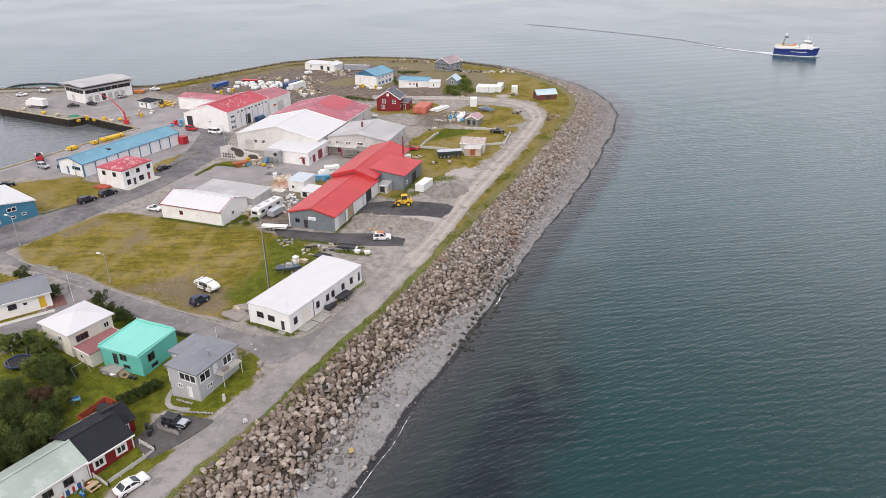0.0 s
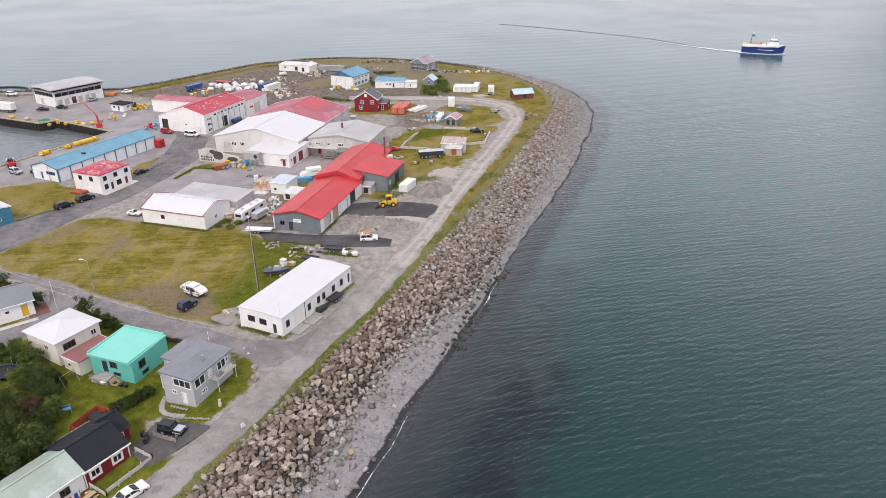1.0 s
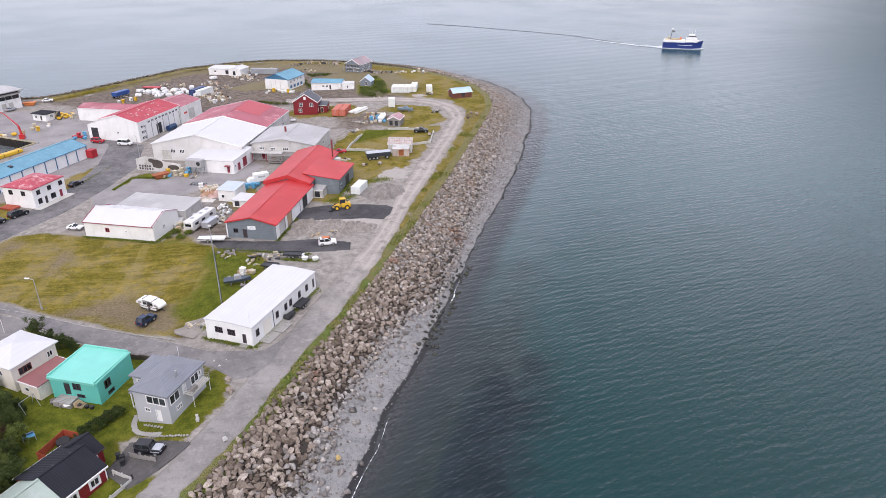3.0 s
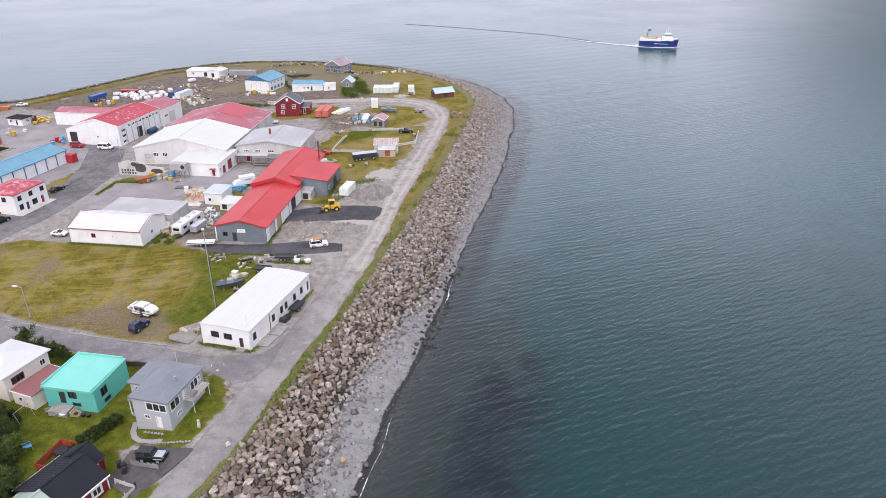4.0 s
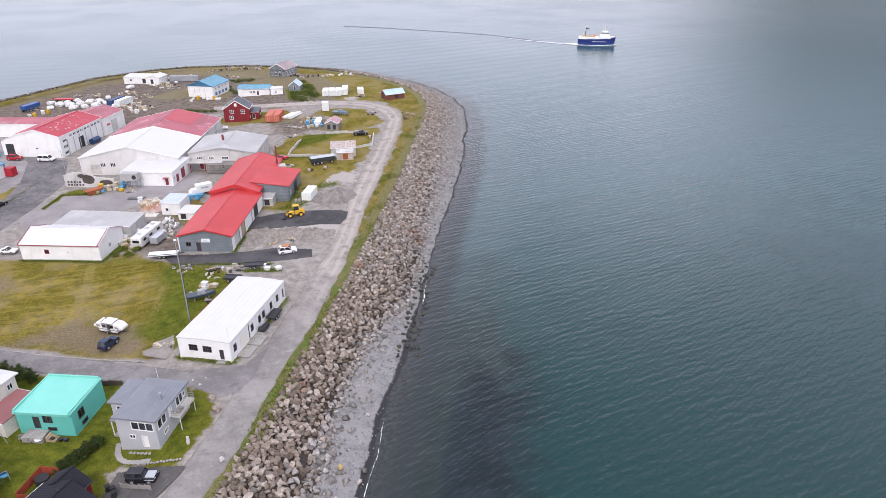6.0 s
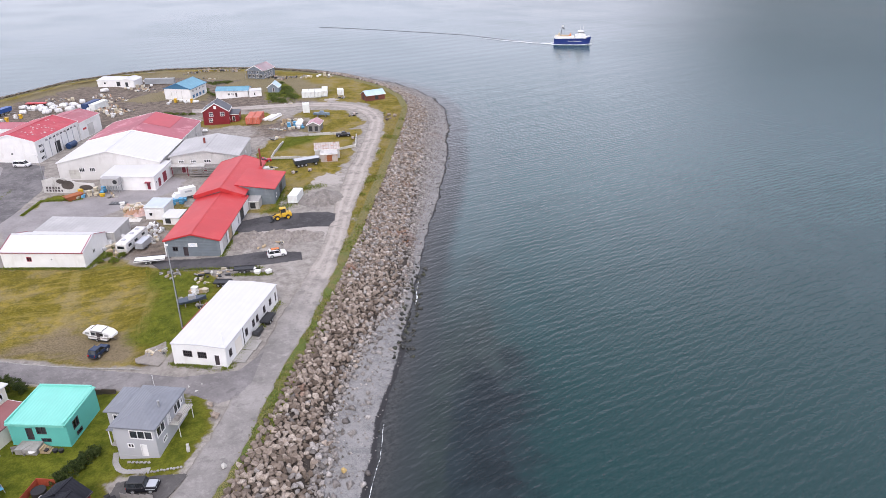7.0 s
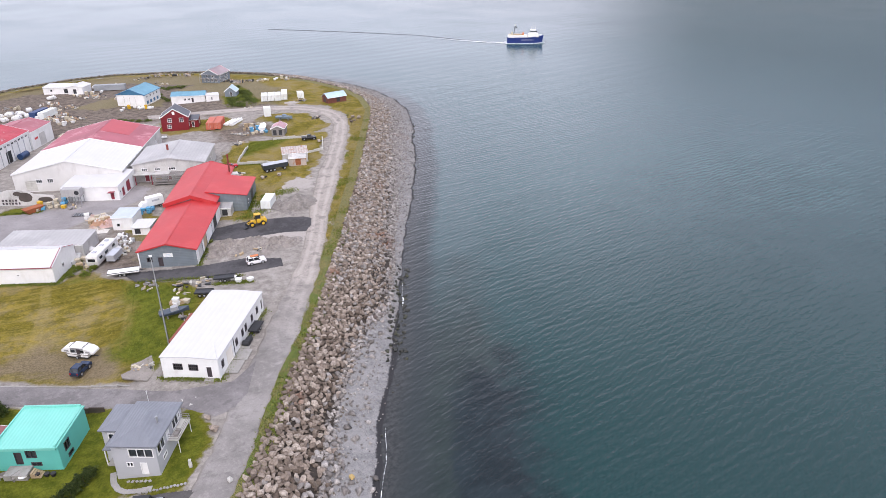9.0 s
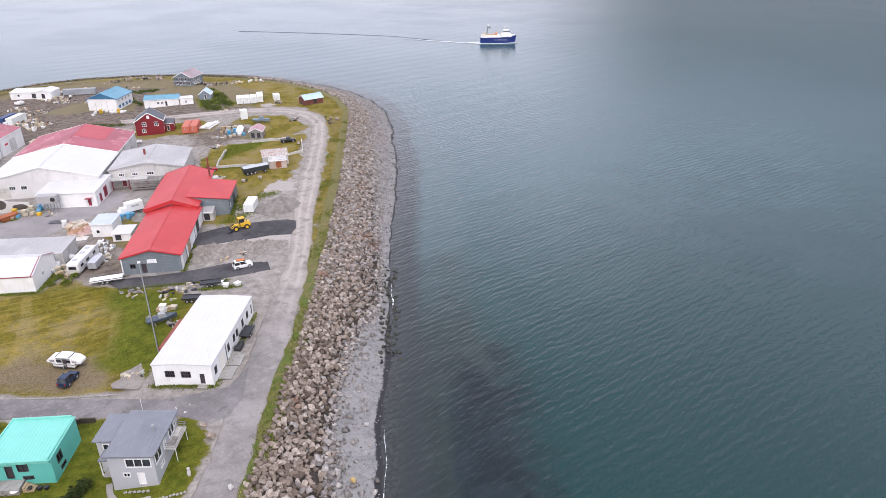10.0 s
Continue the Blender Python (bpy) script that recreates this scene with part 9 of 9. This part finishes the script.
# white wrapped bales and a silver box by the barns
def bale(x, y, turn, s):
    b = thing("wrapped_bale", x, y, 0, turn, "white plastic-wrapped bundle on the ground", "bundle", "wrapped bundles")
    part("wrap", crumpled(rounded(stack(bmesh.new(), [(-1.0 * s, 1.0 * s, 0.8 * s, 0), (-1.2 * s, 1.2 * s, 1.0 * s, 0.5 * s), (-0.9 * s, 0.9 * s, 0.7 * s, 1.1 * s)]), 0.2 * s, 2), x + y, 0.22 * s), WRAP, b)
    part("strap", one_box(0, 0, 0, 0.08, 2.0 * s, 1.0 * s), CAR_SILVER, b)


for i, (x, y, s) in enumerate(((-86, 312, 1.5), (-82.5, 314, 1.3), (-79, 315.5, 1.6), (-75.5, 316, 1.4), (-84, 307, 1.3), (-80, 308, 1.2), (-76, 309, 1.5), (-72.5, 311, 1.3), (-90, 314.5, 1.5), (-93, 310, 1.2), (-30.6, 306.5, 1.0), (-28.6, 305.6, 0.9), (-49, 357, 1.3), (-45, 358, 1.2), (-66, 341, 1.4),
                              (-88, 318, 1.2), (-84.5, 320, 1.3), (-70, 314, 1.2), (-68.5, 306, 1.1), (-94, 318, 1.3), (-73, 322, 1.2), (-47.5, 167.4, 0.8), (-26.0, 257.6, 0.8), (-28.4, 253.6, 0.8), (-43.2, 163.2, 0.9), (-42.0, 165.6, 0.8), (-50.6, 164.4, 1.0), (-51.6, 161.4, 0.9))):
    bale(x, y, i * 41, s)
sb = thing("silver_box_trailer", -42.6, 160.2, 0, 66, "small silver box trailer beside the barn", "trailer")
part("box", rounded(one_box(0, 0, 0.5, 4.2, 1.9, 1.5), 0.05), CAR_SILVER, sb)
wheels(sb, [(-0.3, s * 0.85) for s in (-1, 1)], 0.34, 0.2)


# ---- plants ----
def leaf_quads(centres, sizes, rs):
    """Two-sided leaves, each a bent quad with a random lie."""
    n = len(centres)
    a = rs.normal(size=(n, 3))
    a /= np.linalg.norm(a, axis=1)[:, None]
    b = np.cross(a, rs.normal(size=(n, 3)))
    b /= np.linalg.norm(b, axis=1)[:, None]
    s = sizes[:, None]
    pts = np.stack([centres - a * s * 0.5, centres + b * s * 0.32, centres + a * s * 0.5, centres - b * s * 0.32], 1)
    pts[:, [1, 3], 2] -= (sizes * 0.12)[:, None]
    return pts.reshape(-1, 3), np.arange(n * 4).reshape(-1, 4)


def garden_tree(x, y, h, spread, leaf, label, seed, name="tree", leaves=2600, low=0.12):
    """A trunk with limbs; the crown is made of many uneven clumps of small leaves."""
    t = thing(name, x, y, 0, 0, label, "tree" if name == "tree" else "shrub", "garden trees" if name == "tree" else "garden shrubs")
    rs = np.random.RandomState(seed)
    bm = bmesh.new()
    tips = []
    p, r = Vector((0, 0, -0.1)), 0.05 * h * 0.55
    for i in range(4):
        q = p + Vector((rs.uniform(-0.12, 0.12) * h * 0.3, rs.uniform(-0.12, 0.12) * h * 0.3, h * 0.2))
        tube(bm, p, q, r, r * 0.72, 8)
        for k in range(4):
            a = rs.uniform(0, math.tau)
            out = spread * rs.uniform(0.35, 0.95) * (1.0 - 0.12 * i)
            e = q + Vector((math.cos(a) * out, math.sin(a) * out, h * rs.uniform(-0.04, 0.2)))
            tube(bm, q, e, r * 0.45, r * 0.12, 6)
            tips.append(e)
        p, r = q, r * 0.72
    tips.append(p + Vector((0, 0, h * 0.1)))
    part("trunk", bm, BARK, t)
    cs = []
    m = max(20, leaves // (len(tips) * 5))
    for e in tips:
        for _ in range(5):
            c = np.array(e) + rs.normal(size=3) * np.array([spread * 0.2, spread * 0.2, h * 0.08])
            cs.append(rs.normal(size=(m, 3)) * np.array([spread * 0.1, spread * 0.1, h * 0.045]) + c)
    cs = np.concatenate(cs)
    ss = rs.uniform(0.1, 0.27, len(cs)) * (0.85 + 0.05 * h)
    keep = cs[:, 2] > low * h
    v, f = leaf_quads(cs[keep], ss[keep], rs)
    crown = mesh_object("crown", v, f, leaf)
    crown.parent = t
    return t


def spruce(x, y, h, spread, leaf, label, seed):
    """A small conifer: whorls of drooping sprays round a straight trunk."""
    t = thing("spruce", x, y, 0, 0, label, "tree", "garden spruces")
    rs = np.random.RandomState(seed)
    part("trunk", tube(bmesh.new(), (0, 0, -0.1), (0, 0, h), 0.03 * h, 0.01, 8), BARK, t)
    cs, ss = [], []
    z = 0.12 * h
    while z < h:
        reach = spread * (1 - z / h) ** 0.85 + 0.06
        for k in range(9):
            a = rs.uniform(0, math.tau)
            d = rs.uniform(0.1, 1.0, 34) * reach * rs.uniform(0.7, 1.15)
            spray = np.c_[np.cos(a) * d, np.sin(a) * d, z - 0.25 * d] + rs.normal(size=(34, 3)) * 0.07 * spread
            cs.append(spray)
            ss.append(rs.uniform(0.12, 0.26, 34))
        z += h * 0.075
    v, f = leaf_quads(np.concatenate(cs), np.concatenate(ss), rs)
    crown = mesh_object("crown", v, f, leaf)
    crown.parent = t
    return t


GREEN_TREE, BROWN_TREE = "leafy dark green garden tree with an uneven crown", "bronze-leaved garden tree with an uneven crown"
for i, (x, y, h, s, kind) in enumerate(((-71.4, 100.2, 3.6, 2.0, LEAF_MID), (-66.0, 91.4, 4.0, 2.4, LEAF_MID), (-62.6, 89.6, 4.8, 2.8, LEAF_DARK), (-60.2, 87.4, 4.0, 2.2, LEAF_DARK), (-64.4, 93.4, 3.4, 1.9, LEAF_MID),
                                        (-61.4, 83.6, 4.2, 2.3, LEAF_BROWN), (-64.8, 83.6, 4.8, 2.8, LEAF_DARK), (-68.5, 80.5, 5.0, 2.8, LEAF_MID), (-61.2, 78.8, 4.8, 2.6, LEAF_DARK), (-65.0, 76.0, 5.2, 2.8, LEAF_MID), (-68.2, 97.6, 3.8, 2.0, LEAF_MID), (-75.6, 100.0, 3.0, 1.8, LEAF_MID),
                                        (-58.0, 77.0, 4.0, 2.2, LEAF_MID), (-57.8, 71.4, 5.0, 2.3, LEAF_DARK), (-60.6, 68.2, 5.2, 2.5, LEAF_DARK), (-55.4, 75.6, 4.4, 2.0, LEAF_DARK), (-56.6, 74.0, 4.2, 2.2, LEAF_DARK), (-61.0, 71.2, 4.8, 2.5, LEAF_DARK), (-58.6, 80.6, 3.8, 2.0, LEAF_DARK), (-58.9, 84.0, 3.4, 1.8, LEAF_MID), (-64.2, 72.4, 4.4, 2.4, LEAF_MID), (-67.4, 86.4, 3.8, 2.3, LEAF_MID), (-62.4, 74.8, 4.2, 2.2, LEAF_MID), (-63.8, 79.2, 4.2, 2.2, LEAF_DARK))):
    garden_tree(x, y, h, s, kind, BROWN_TREE if kind is LEAF_BROWN else GREEN_TREE, 10 + i, leaves=6800)
for i, (x, y, h, s) in enumerate(((-73.6, 100.0, 3.4, 1.3), (-70.6, 98.4, 3.8, 1.4), (-68.0, 96.8, 4.0, 1.5), (-65.4, 95.2, 3.8, 1.4), (-62.8, 93.4, 3.2, 1.3), (-60.9, 91.9, 3.0, 1.2))):
    spruce(x, y, h, s, LEAF_DARK, "small dark green spruce in front of the cream house", 130 + i)
for i, (x, y, h, s) in enumerate(((-65.5, 113.6, 4.2, 1.9), (-63.0, 111.9, 2.4, 1.5), (-60.6, 110.2, 2.2, 1.5), (-58.8, 108.8, 1.9, 1.2), (-77.3, 118.6, 2.8, 1.5), (-87.5, 125.0, 3.4, 2.0), (-83.5, 124.0, 2.2, 1.4))):
    garden_tree(x, y, h, s, LEAF_DARK, "dense dark green shrub by the street", 40 + i, "shrub", 3600, 0.05)
for i in range(6):
    k = i / 5
    garden_tree(-49.8 + 3.8 * k, 84.8 + 3.9 * k, 1.8, 1.1, LEAF_DARK, "clipped dark green hedge bush on the lawn", 60 + i, "hedge_bush", 1800, 0.05)
for i, (x, y) in enumerate(((-51.5, 155.0), (-48.6, 154.2), (-50.0, 157.5), (-47.0, 156.6))):
    garden_tree(x, y, 1.1, 1.0, WEED, "wild green shrub beside the barn", 80 + i, "shrub", 500, 0.02)


q = random.Random(8)
THICKET = [(1.0, 306.5), (0.6, 295.5), (9.4, 290.5), (13.0, 300), (13.6, 315), (11.5, 332), (6, 330), (3.5, 322)]
for i in range(34):
    while True:
        x, y = q.uniform(0, 14), q.uniform(290, 333)
        if area_distance(THICKET, np.array([(x, y)]))[0] > 0.5 and not (1 < x < 8.5 and 311 < y < 321):
            break
    garden_tree(x, y, q.uniform(0.7, 1.3), q.uniform(1.4, 2.0), LEAF_MID, "low dark green thicket on the point", 90 + i, "shrub", 700, 0.02)
for i, (x, y) in enumerate(((-24.0, 327.0), (-22.6, 323.5), (-21.6, 319.5), (-23.2, 330.5), (-20.6, 316.4), (-40.0, 289.6), (-38.0, 289.0), (-35.6, 287.6), (-33.0, 286.4), (-30.2, 285.4))):
    garden_tree(x, y, 0.7, 1.5, LEAF_MID, "low green weeds on the dirt yard", 210 + i, "shrub", 500, 0.02)
for i in range(7):
    garden_tree(-21 + i * 1.5, 341 + q.uniform(-2, 4), 0.8, 1.6, LEAF_MID, "low dark green thicket on the point", 180 + i, "shrub", 500, 0.02)


def tufts(name, places, lo, hi, material, label, seed, spread=1.1):
    rs = np.random.RandomState(seed)
    pts = np.asarray(places, float)
    n = len(pts)
    h = rs.uniform(lo, hi, n)
    a = rs.uniform(0, math.tau, n)
    w = h * 0.45
    dx, dy = np.cos(a) * w, np.sin(a) * w
    lx, ly = rs.uniform(-spread, spread, n) * h, rs.uniform(-spread, spread, n) * h
    pts = settled(pts[:, :2])
    z = pts[:, 2]
    v = np.stack([np.c_[pts[:, 0] - dx, pts[:, 1] - dy, z - 0.08], np.c_[pts[:, 0] + dx, pts[:, 1] + dy, z - 0.08],
                  np.c_[pts[:, 0] + dx * 0.7 + lx, pts[:, 1] + dy * 0.7 + ly, z + h], np.c_[pts[:, 0] - dx * 0.5 + lx, pts[:, 1] - dy * 0.5 + ly, z + h * 0.8]], 1).reshape(-1, 3)
    ob = mesh_object(name, v, np.arange(n * 4).reshape(-1, 4), material)
    return tagged(ob, label, "grass", kind="stuff")


def within(poly, n, seed, inset=0.0):
    rs = np.random.RandomState(seed)
    p = np.array(poly, float)
    out = np.zeros((0, 2))
    while len(out) < n:
        q = rs.uniform(p.min(0), p.max(0), (n * 2, 2))
        out = np.concatenate([out, q[area_distance(poly, q) > inset]])
    return out[:n]


VERGE = GRASS[3]
rs_ = np.random.RandomState(5)


def verge_spots(n, seed):
    """Places on the verge and a little way over its seaward edge, none on the road."""
    q = within(VERGE, n, seed, -0.9)
    return q[(area_distance(VERGE, q) > 0.12) | (area_distance(LAND, q) < 0.7)]


along = []
for q in verge_spots(20000, 6):
    if noise.noise((q[0] * 0.12, q[1] * 0.12, 8)) > (0.15 if q[1] < 100 else 0.05 if q[1] < 145 else 0.3):
        along.append(q)
tufts("verge_grass", along, 0.1, 0.28, WEED, "rough green grass along the sea wall verge", 7)
tufts("verge_dry_grass", verge_spots(9000, 9), 0.08, 0.24, DRYGRASS, "dry grass along the sea wall verge", 9)
tufts("meadow_weeds", np.concatenate([within(LUSH[0], 4000, 13), within(LUSH[1], 5000, 14), within(LUSH[2], 3500, 15), within(GRASS[11], 3500, 16)]), 0.05, 0.16, WEED, "tall green weeds", 17)
edges = []
for a, b, n in (((-36.3, 109.0), (-27.2, 104.2), 260), ((-27.0, 104.6), (-16.4, 124.2), 220), ((-71.2, 159.2), (-53.8, 152.8), 380), ((-53.8, 152.8), (-49.6, 163.2), 240), ((-26.0, 149.2), (-22.0, 162), 220), ((-38.5, 147), (-18, 140.5), 260), ((-10.6, 176.8), (-7.0, 190), 200),
                ((-7.4, 217.0), (4, 213), 160), ((-103, 161), (-92, 175), 200), ((-70, 201), (-60, 199), 160), ((-84, 196), (-79, 213), 160), ((-24, 139.0), (-16.5, 137.0), 200)):
    n *= 6
    k = rs_.rand(n)[:, None]
    edges.append(np.array(a) + (np.array(b) - np.array(a)) * k + rs_.normal(size=(n, 2)) * 0.38)
for a, b, n in (((-8.5, 180.0), (-3.5, 184.5), 1100), ((-5.5, 186.0), (3.5, 188.0), 1100), ((-14, 172.4), (-7, 175.4), 1000)):
    edges.append(np.array(a) + (np.array(b) - np.array(a)) * rs_.rand(n)[:, None] + rs_.normal(size=(n, 2)) * 1.1)
tufts("wall_weeds", np.concatenate(edges), 0.07, 0.22, WEED, "green weeds along the building walls", 18)

# ---- boulders of the sea wall ----
def stone_mesh(seed, points, bevel):
    rs = np.random.RandomState(seed)
    bm = bmesh.new()
    pts = rs.normal(size=(points, 3))
    pts /= np.linalg.norm(pts, axis=1)[:, None] ** 0.85
    pts *= np.array([rs.uniform(0.9, 1.25), rs.uniform(0.75, 1.0), rs.uniform(0.6, 0.85)]) * 0.5
    for q in pts:
        bm.verts.new(q)
    bmesh.ops.convex_hull(bm, input=bm.verts[:])
    for v in [v for v in bm.verts if not v.link_faces]:
        bm.verts.remove(v)
    if bevel:
        bmesh.ops.bevel(bm, geom=bm.edges[:], offset=bevel, segments=1, affect="EDGES")
    bmesh.ops.triangulate(bm, faces=bm.faces[:])
    bmesh.ops.recalc_face_normals(bm, faces=bm.faces[:])
    me = bpy.data.meshes.new("boulder")
    bm.to_mesh(me)
    bm.free()
    me.materials.append(ROCK)
    return me


VARIANTS = [stone_mesh(100 + k, 12, 0.03) for k in range(14)]
COBBLES = [stone_mesh(200 + k, 11, 0) for k in range(10)]


def shore_point(f, t):
    """A point of the bank: f counts steps along the shore, t goes from its top to the water."""
    f = min(max(f, 0.0), len(top_s) - 1.001)
    a, k = int(f), f - int(f)
    rows = []
    for i in (a, a + 1):
        p = top_s[i] + (edge_s[i] - top_s[i]) * t
        rows.append((p[0], p[1], slope_height(t, toe_s[i])))
    return tuple(rows[0][m] + (rows[1][m] - rows[0][m]) * k for m in range(3))


rs = np.random.RandomState(77)
brown, grey, fill, rubble, wet = [], [], [], [], []
along_m = np.linalg.norm(np.diff(top_s, axis=0), axis=1).mean()
f, row = 0.0, 0
while f < len(top_s) - 2:
    i = int(f)
    width, toe, far = float(np.linalg.norm(edge_s[i] - top_s[i])), float(toe_s[i]), float(where[i])
    near = far < 19.5
    gap = 0.88 - 0.14 * float(ramp(6.5, 9.5, far)) if near else 1.15
    across = int(width * (toe + 0.05) / gap) + 1
    for j in range(across):
        t = ((j + 0.5 * (row % 2) + rs.uniform(-0.28, 0.28)) * gap + (0.35 if near else -0.3)) / width
        if t > toe + 0.04:
            continue
        low = float(np.clip((t - toe * 0.5) / (toe * 0.5), 0, 1))
        if rs.rand() < 0.45 * low ** 2:
            continue
        x, y, z = shore_point(f + rs.uniform(-0.28, 0.28) * gap / along_m, t)
        s = gap * rs.uniform(1.02, 1.55) * (1 - 0.22 * low * rs.rand())
        if rs.rand() < 0.05:
            s *= 1.25
        if not near:
            fill.append((x, y, z + s * 0.15, s * 0.85))
            continue
        (grey if rs.rand() < 0.03 + 0.3 * float(ramp(7.5, 10.0, far)) + 0.8 * low ** 2.2 else brown).append((x, y, z + s * rs.uniform(0.1, 0.28), s))
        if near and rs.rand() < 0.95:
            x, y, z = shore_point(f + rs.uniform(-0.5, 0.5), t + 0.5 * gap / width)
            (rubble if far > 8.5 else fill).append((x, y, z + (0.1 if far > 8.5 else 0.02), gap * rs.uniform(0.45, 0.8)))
    # rubble between the boulders and the water, finer towards the sea
    open_beach = 2 <= far < 7.5
    m = int(width * (1 - toe) * gap * (1.5 if open_beach else 4.2 if near else 1.2))
    for j in range(m):
        u = rs.rand() ** (2.2 if open_beach else 1.35)
        t = toe - 0.06 + (1.05 - toe) * u
        x, y, z = shore_point(f + rs.uniform(-0.5, 0.5) * gap / along_m, t)
        s = (0.85 - 0.6 * u) * rs.uniform(0.35, 0.95) + 0.08
        if open_beach and rs.rand() < 0.12:
            s = rs.uniform(0.7, 1.35)
        rubble.append((x, y, z + s * 0.1, s))
    # dark weedy stones at and past the water's edge
    if near and rs.rand() < (0.9 if 6.3 < far < 8.8 else 0.6 if far > 8.8 else 0.12):
        for _ in range(2 if 6.3 < far < 8.8 else 1):
            x, y, z = shore_point(f + rs.uniform(-0.6, 0.6), rs.uniform(0.9, 1.12 if 6.3 < far < 8.8 else 1.07))
            wet.append((x, y, max(z + 0.05, SEA - 0.05), rs.uniform(0.5, 1.2) if 6.3 < far < 8.8 else rs.uniform(0.3, 0.7)))
    f += gap * 0.88 / along_m
    row += 1
wall_root = thing("rock_revetment", -18, 99.4, 0, 0, "sea wall of piled grey-brown boulders above the beach", "sea wall")
near_set = set([k for k in range(len(brown)) if 70 < brown[k][1] < 100 and brown[k][3] > 1.15][:300])


def stone_turn():
    return Euler((rs.uniform(-0.6, 0.6), rs.uniform(-0.6, 0.6), rs.uniform(0, 6.28))).to_matrix()


for k in sorted(near_set):
    x, y, z, s = brown[k]
    ob = new("boulder", VARIANTS[k % 14])
    ob.matrix_basis = Matrix.Translation((x + 18, y - 99.4, z)) @ stone_turn().to_4x4() @ Matrix.Scale(s, 4)
    ob.parent = wall_root


def mesh_arrays(me):
    v, f = np.empty(len(me.vertices) * 3, np.float32), np.empty(len(me.loops), np.int32)
    me.vertices.foreach_get("co", v)
    me.loops.foreach_get("vertex_index", f)
    return v.reshape(-1, 3), f.reshape(-1, 3)


def joined(name, rows, material, shapes, skip=()):
    shapes = [mesh_arrays(me) for me in shapes]
    vs, fs, total = [], [], 0
    for k in range(len(rows)):
        if k in skip:
            continue
        x, y, z, s = rows[k]
        v, f = shapes[k % len(shapes)]
        vs.append(v @ np.array(stone_turn()).T * s + np.array([x + 18, y - 99.4, z]))
        fs.append(f + total)
        total += len(v)
    me = bpy.data.meshes.new(name)
    vs, fs = np.concatenate(vs), np.concatenate(fs)
    me.vertices.add(len(vs))
    me.vertices.foreach_set("co", vs.astype(np.float32).ravel())
    me.loops.add(fs.size)
    me.loops.foreach_set("vertex_index", fs.astype(np.int32).ravel())
    me.polygons.add(len(fs))
    me.polygons.foreach_set("loop_start", np.arange(0, fs.size, 3, dtype=np.int32))
    me.update(calc_edges=True)
    me.materials.append(material)
    ob = new(name, me)
    ob.parent = wall_root
    return tagged(ob, kind="stuff")


joined("boulder_bank", brown, ROCK, VARIANTS, near_set)
joined("grey_boulder_bank", grey, ROCK_GREY, VARIANTS)
# filling stones darker than the boulders: gap shade put into their colour
joined("filling_rubble", fill, rock_material("shaded_filling_stone", ((0.0, (0.08, 0.066, 0.05)), (1.0, (0.26, 0.22, 0.175))), (0.26, 0.23, 0.19)), COBBLES)
joined("beach_rubble", rubble, ROCK_GREY, COBBLES)
joined("wet_rubble", wet, mat("weedy_wet_stone", (0.025, 0.026, 0.02), 0.5, vary=0.4, stain=(0.09, 0.1, 0.02), stain_amount=0.35, stain_scale=0.4), VARIANTS)
# single stones set apart
for x, y, s, m, lb in ((-13.6, 77.8, 1.1, mat("ochre_stone", (0.5, 0.36, 0.14), 0.8, vary=0.25), "ochre-coloured block on the beach"), (-29.4, 80.6, 1.1, PALE_CONCRETE, "pale boulder at the top of the sea wall"),
                       (-30.6, 94.9, 1.3, ROCK, "grey boulder at the lawn corner"), (-29.9, 91.9, 1.5, ROCK, "grey boulder at the lawn corner"), (42, 257, 1.6, ROCK, "grey boulder on the grass"), (40, 254, 1.4, ROCK, "grey boulder on the grass"),
                       (43.5, 255, 1.7, ROCK, "grey boulder on the grass"), (39.5, 250.5, 1.5, ROCK, "grey boulder on the grass"), (41, 252, 1.3, ROCK, "grey boulder on the grass")):
    me = VARIANTS[int(s * 10) % 14].copy()
    me.materials[0] = m
    ob = new("boulder", me)
    t_ = -3.3 if y < 79 else 0.0
    ob.matrix_basis = pose(x, y, t_ + 0.3 * s, 10, 5, s * 90) @ Matrix.Scale(s, 4)
    tagged(ob, lb, "boulder")
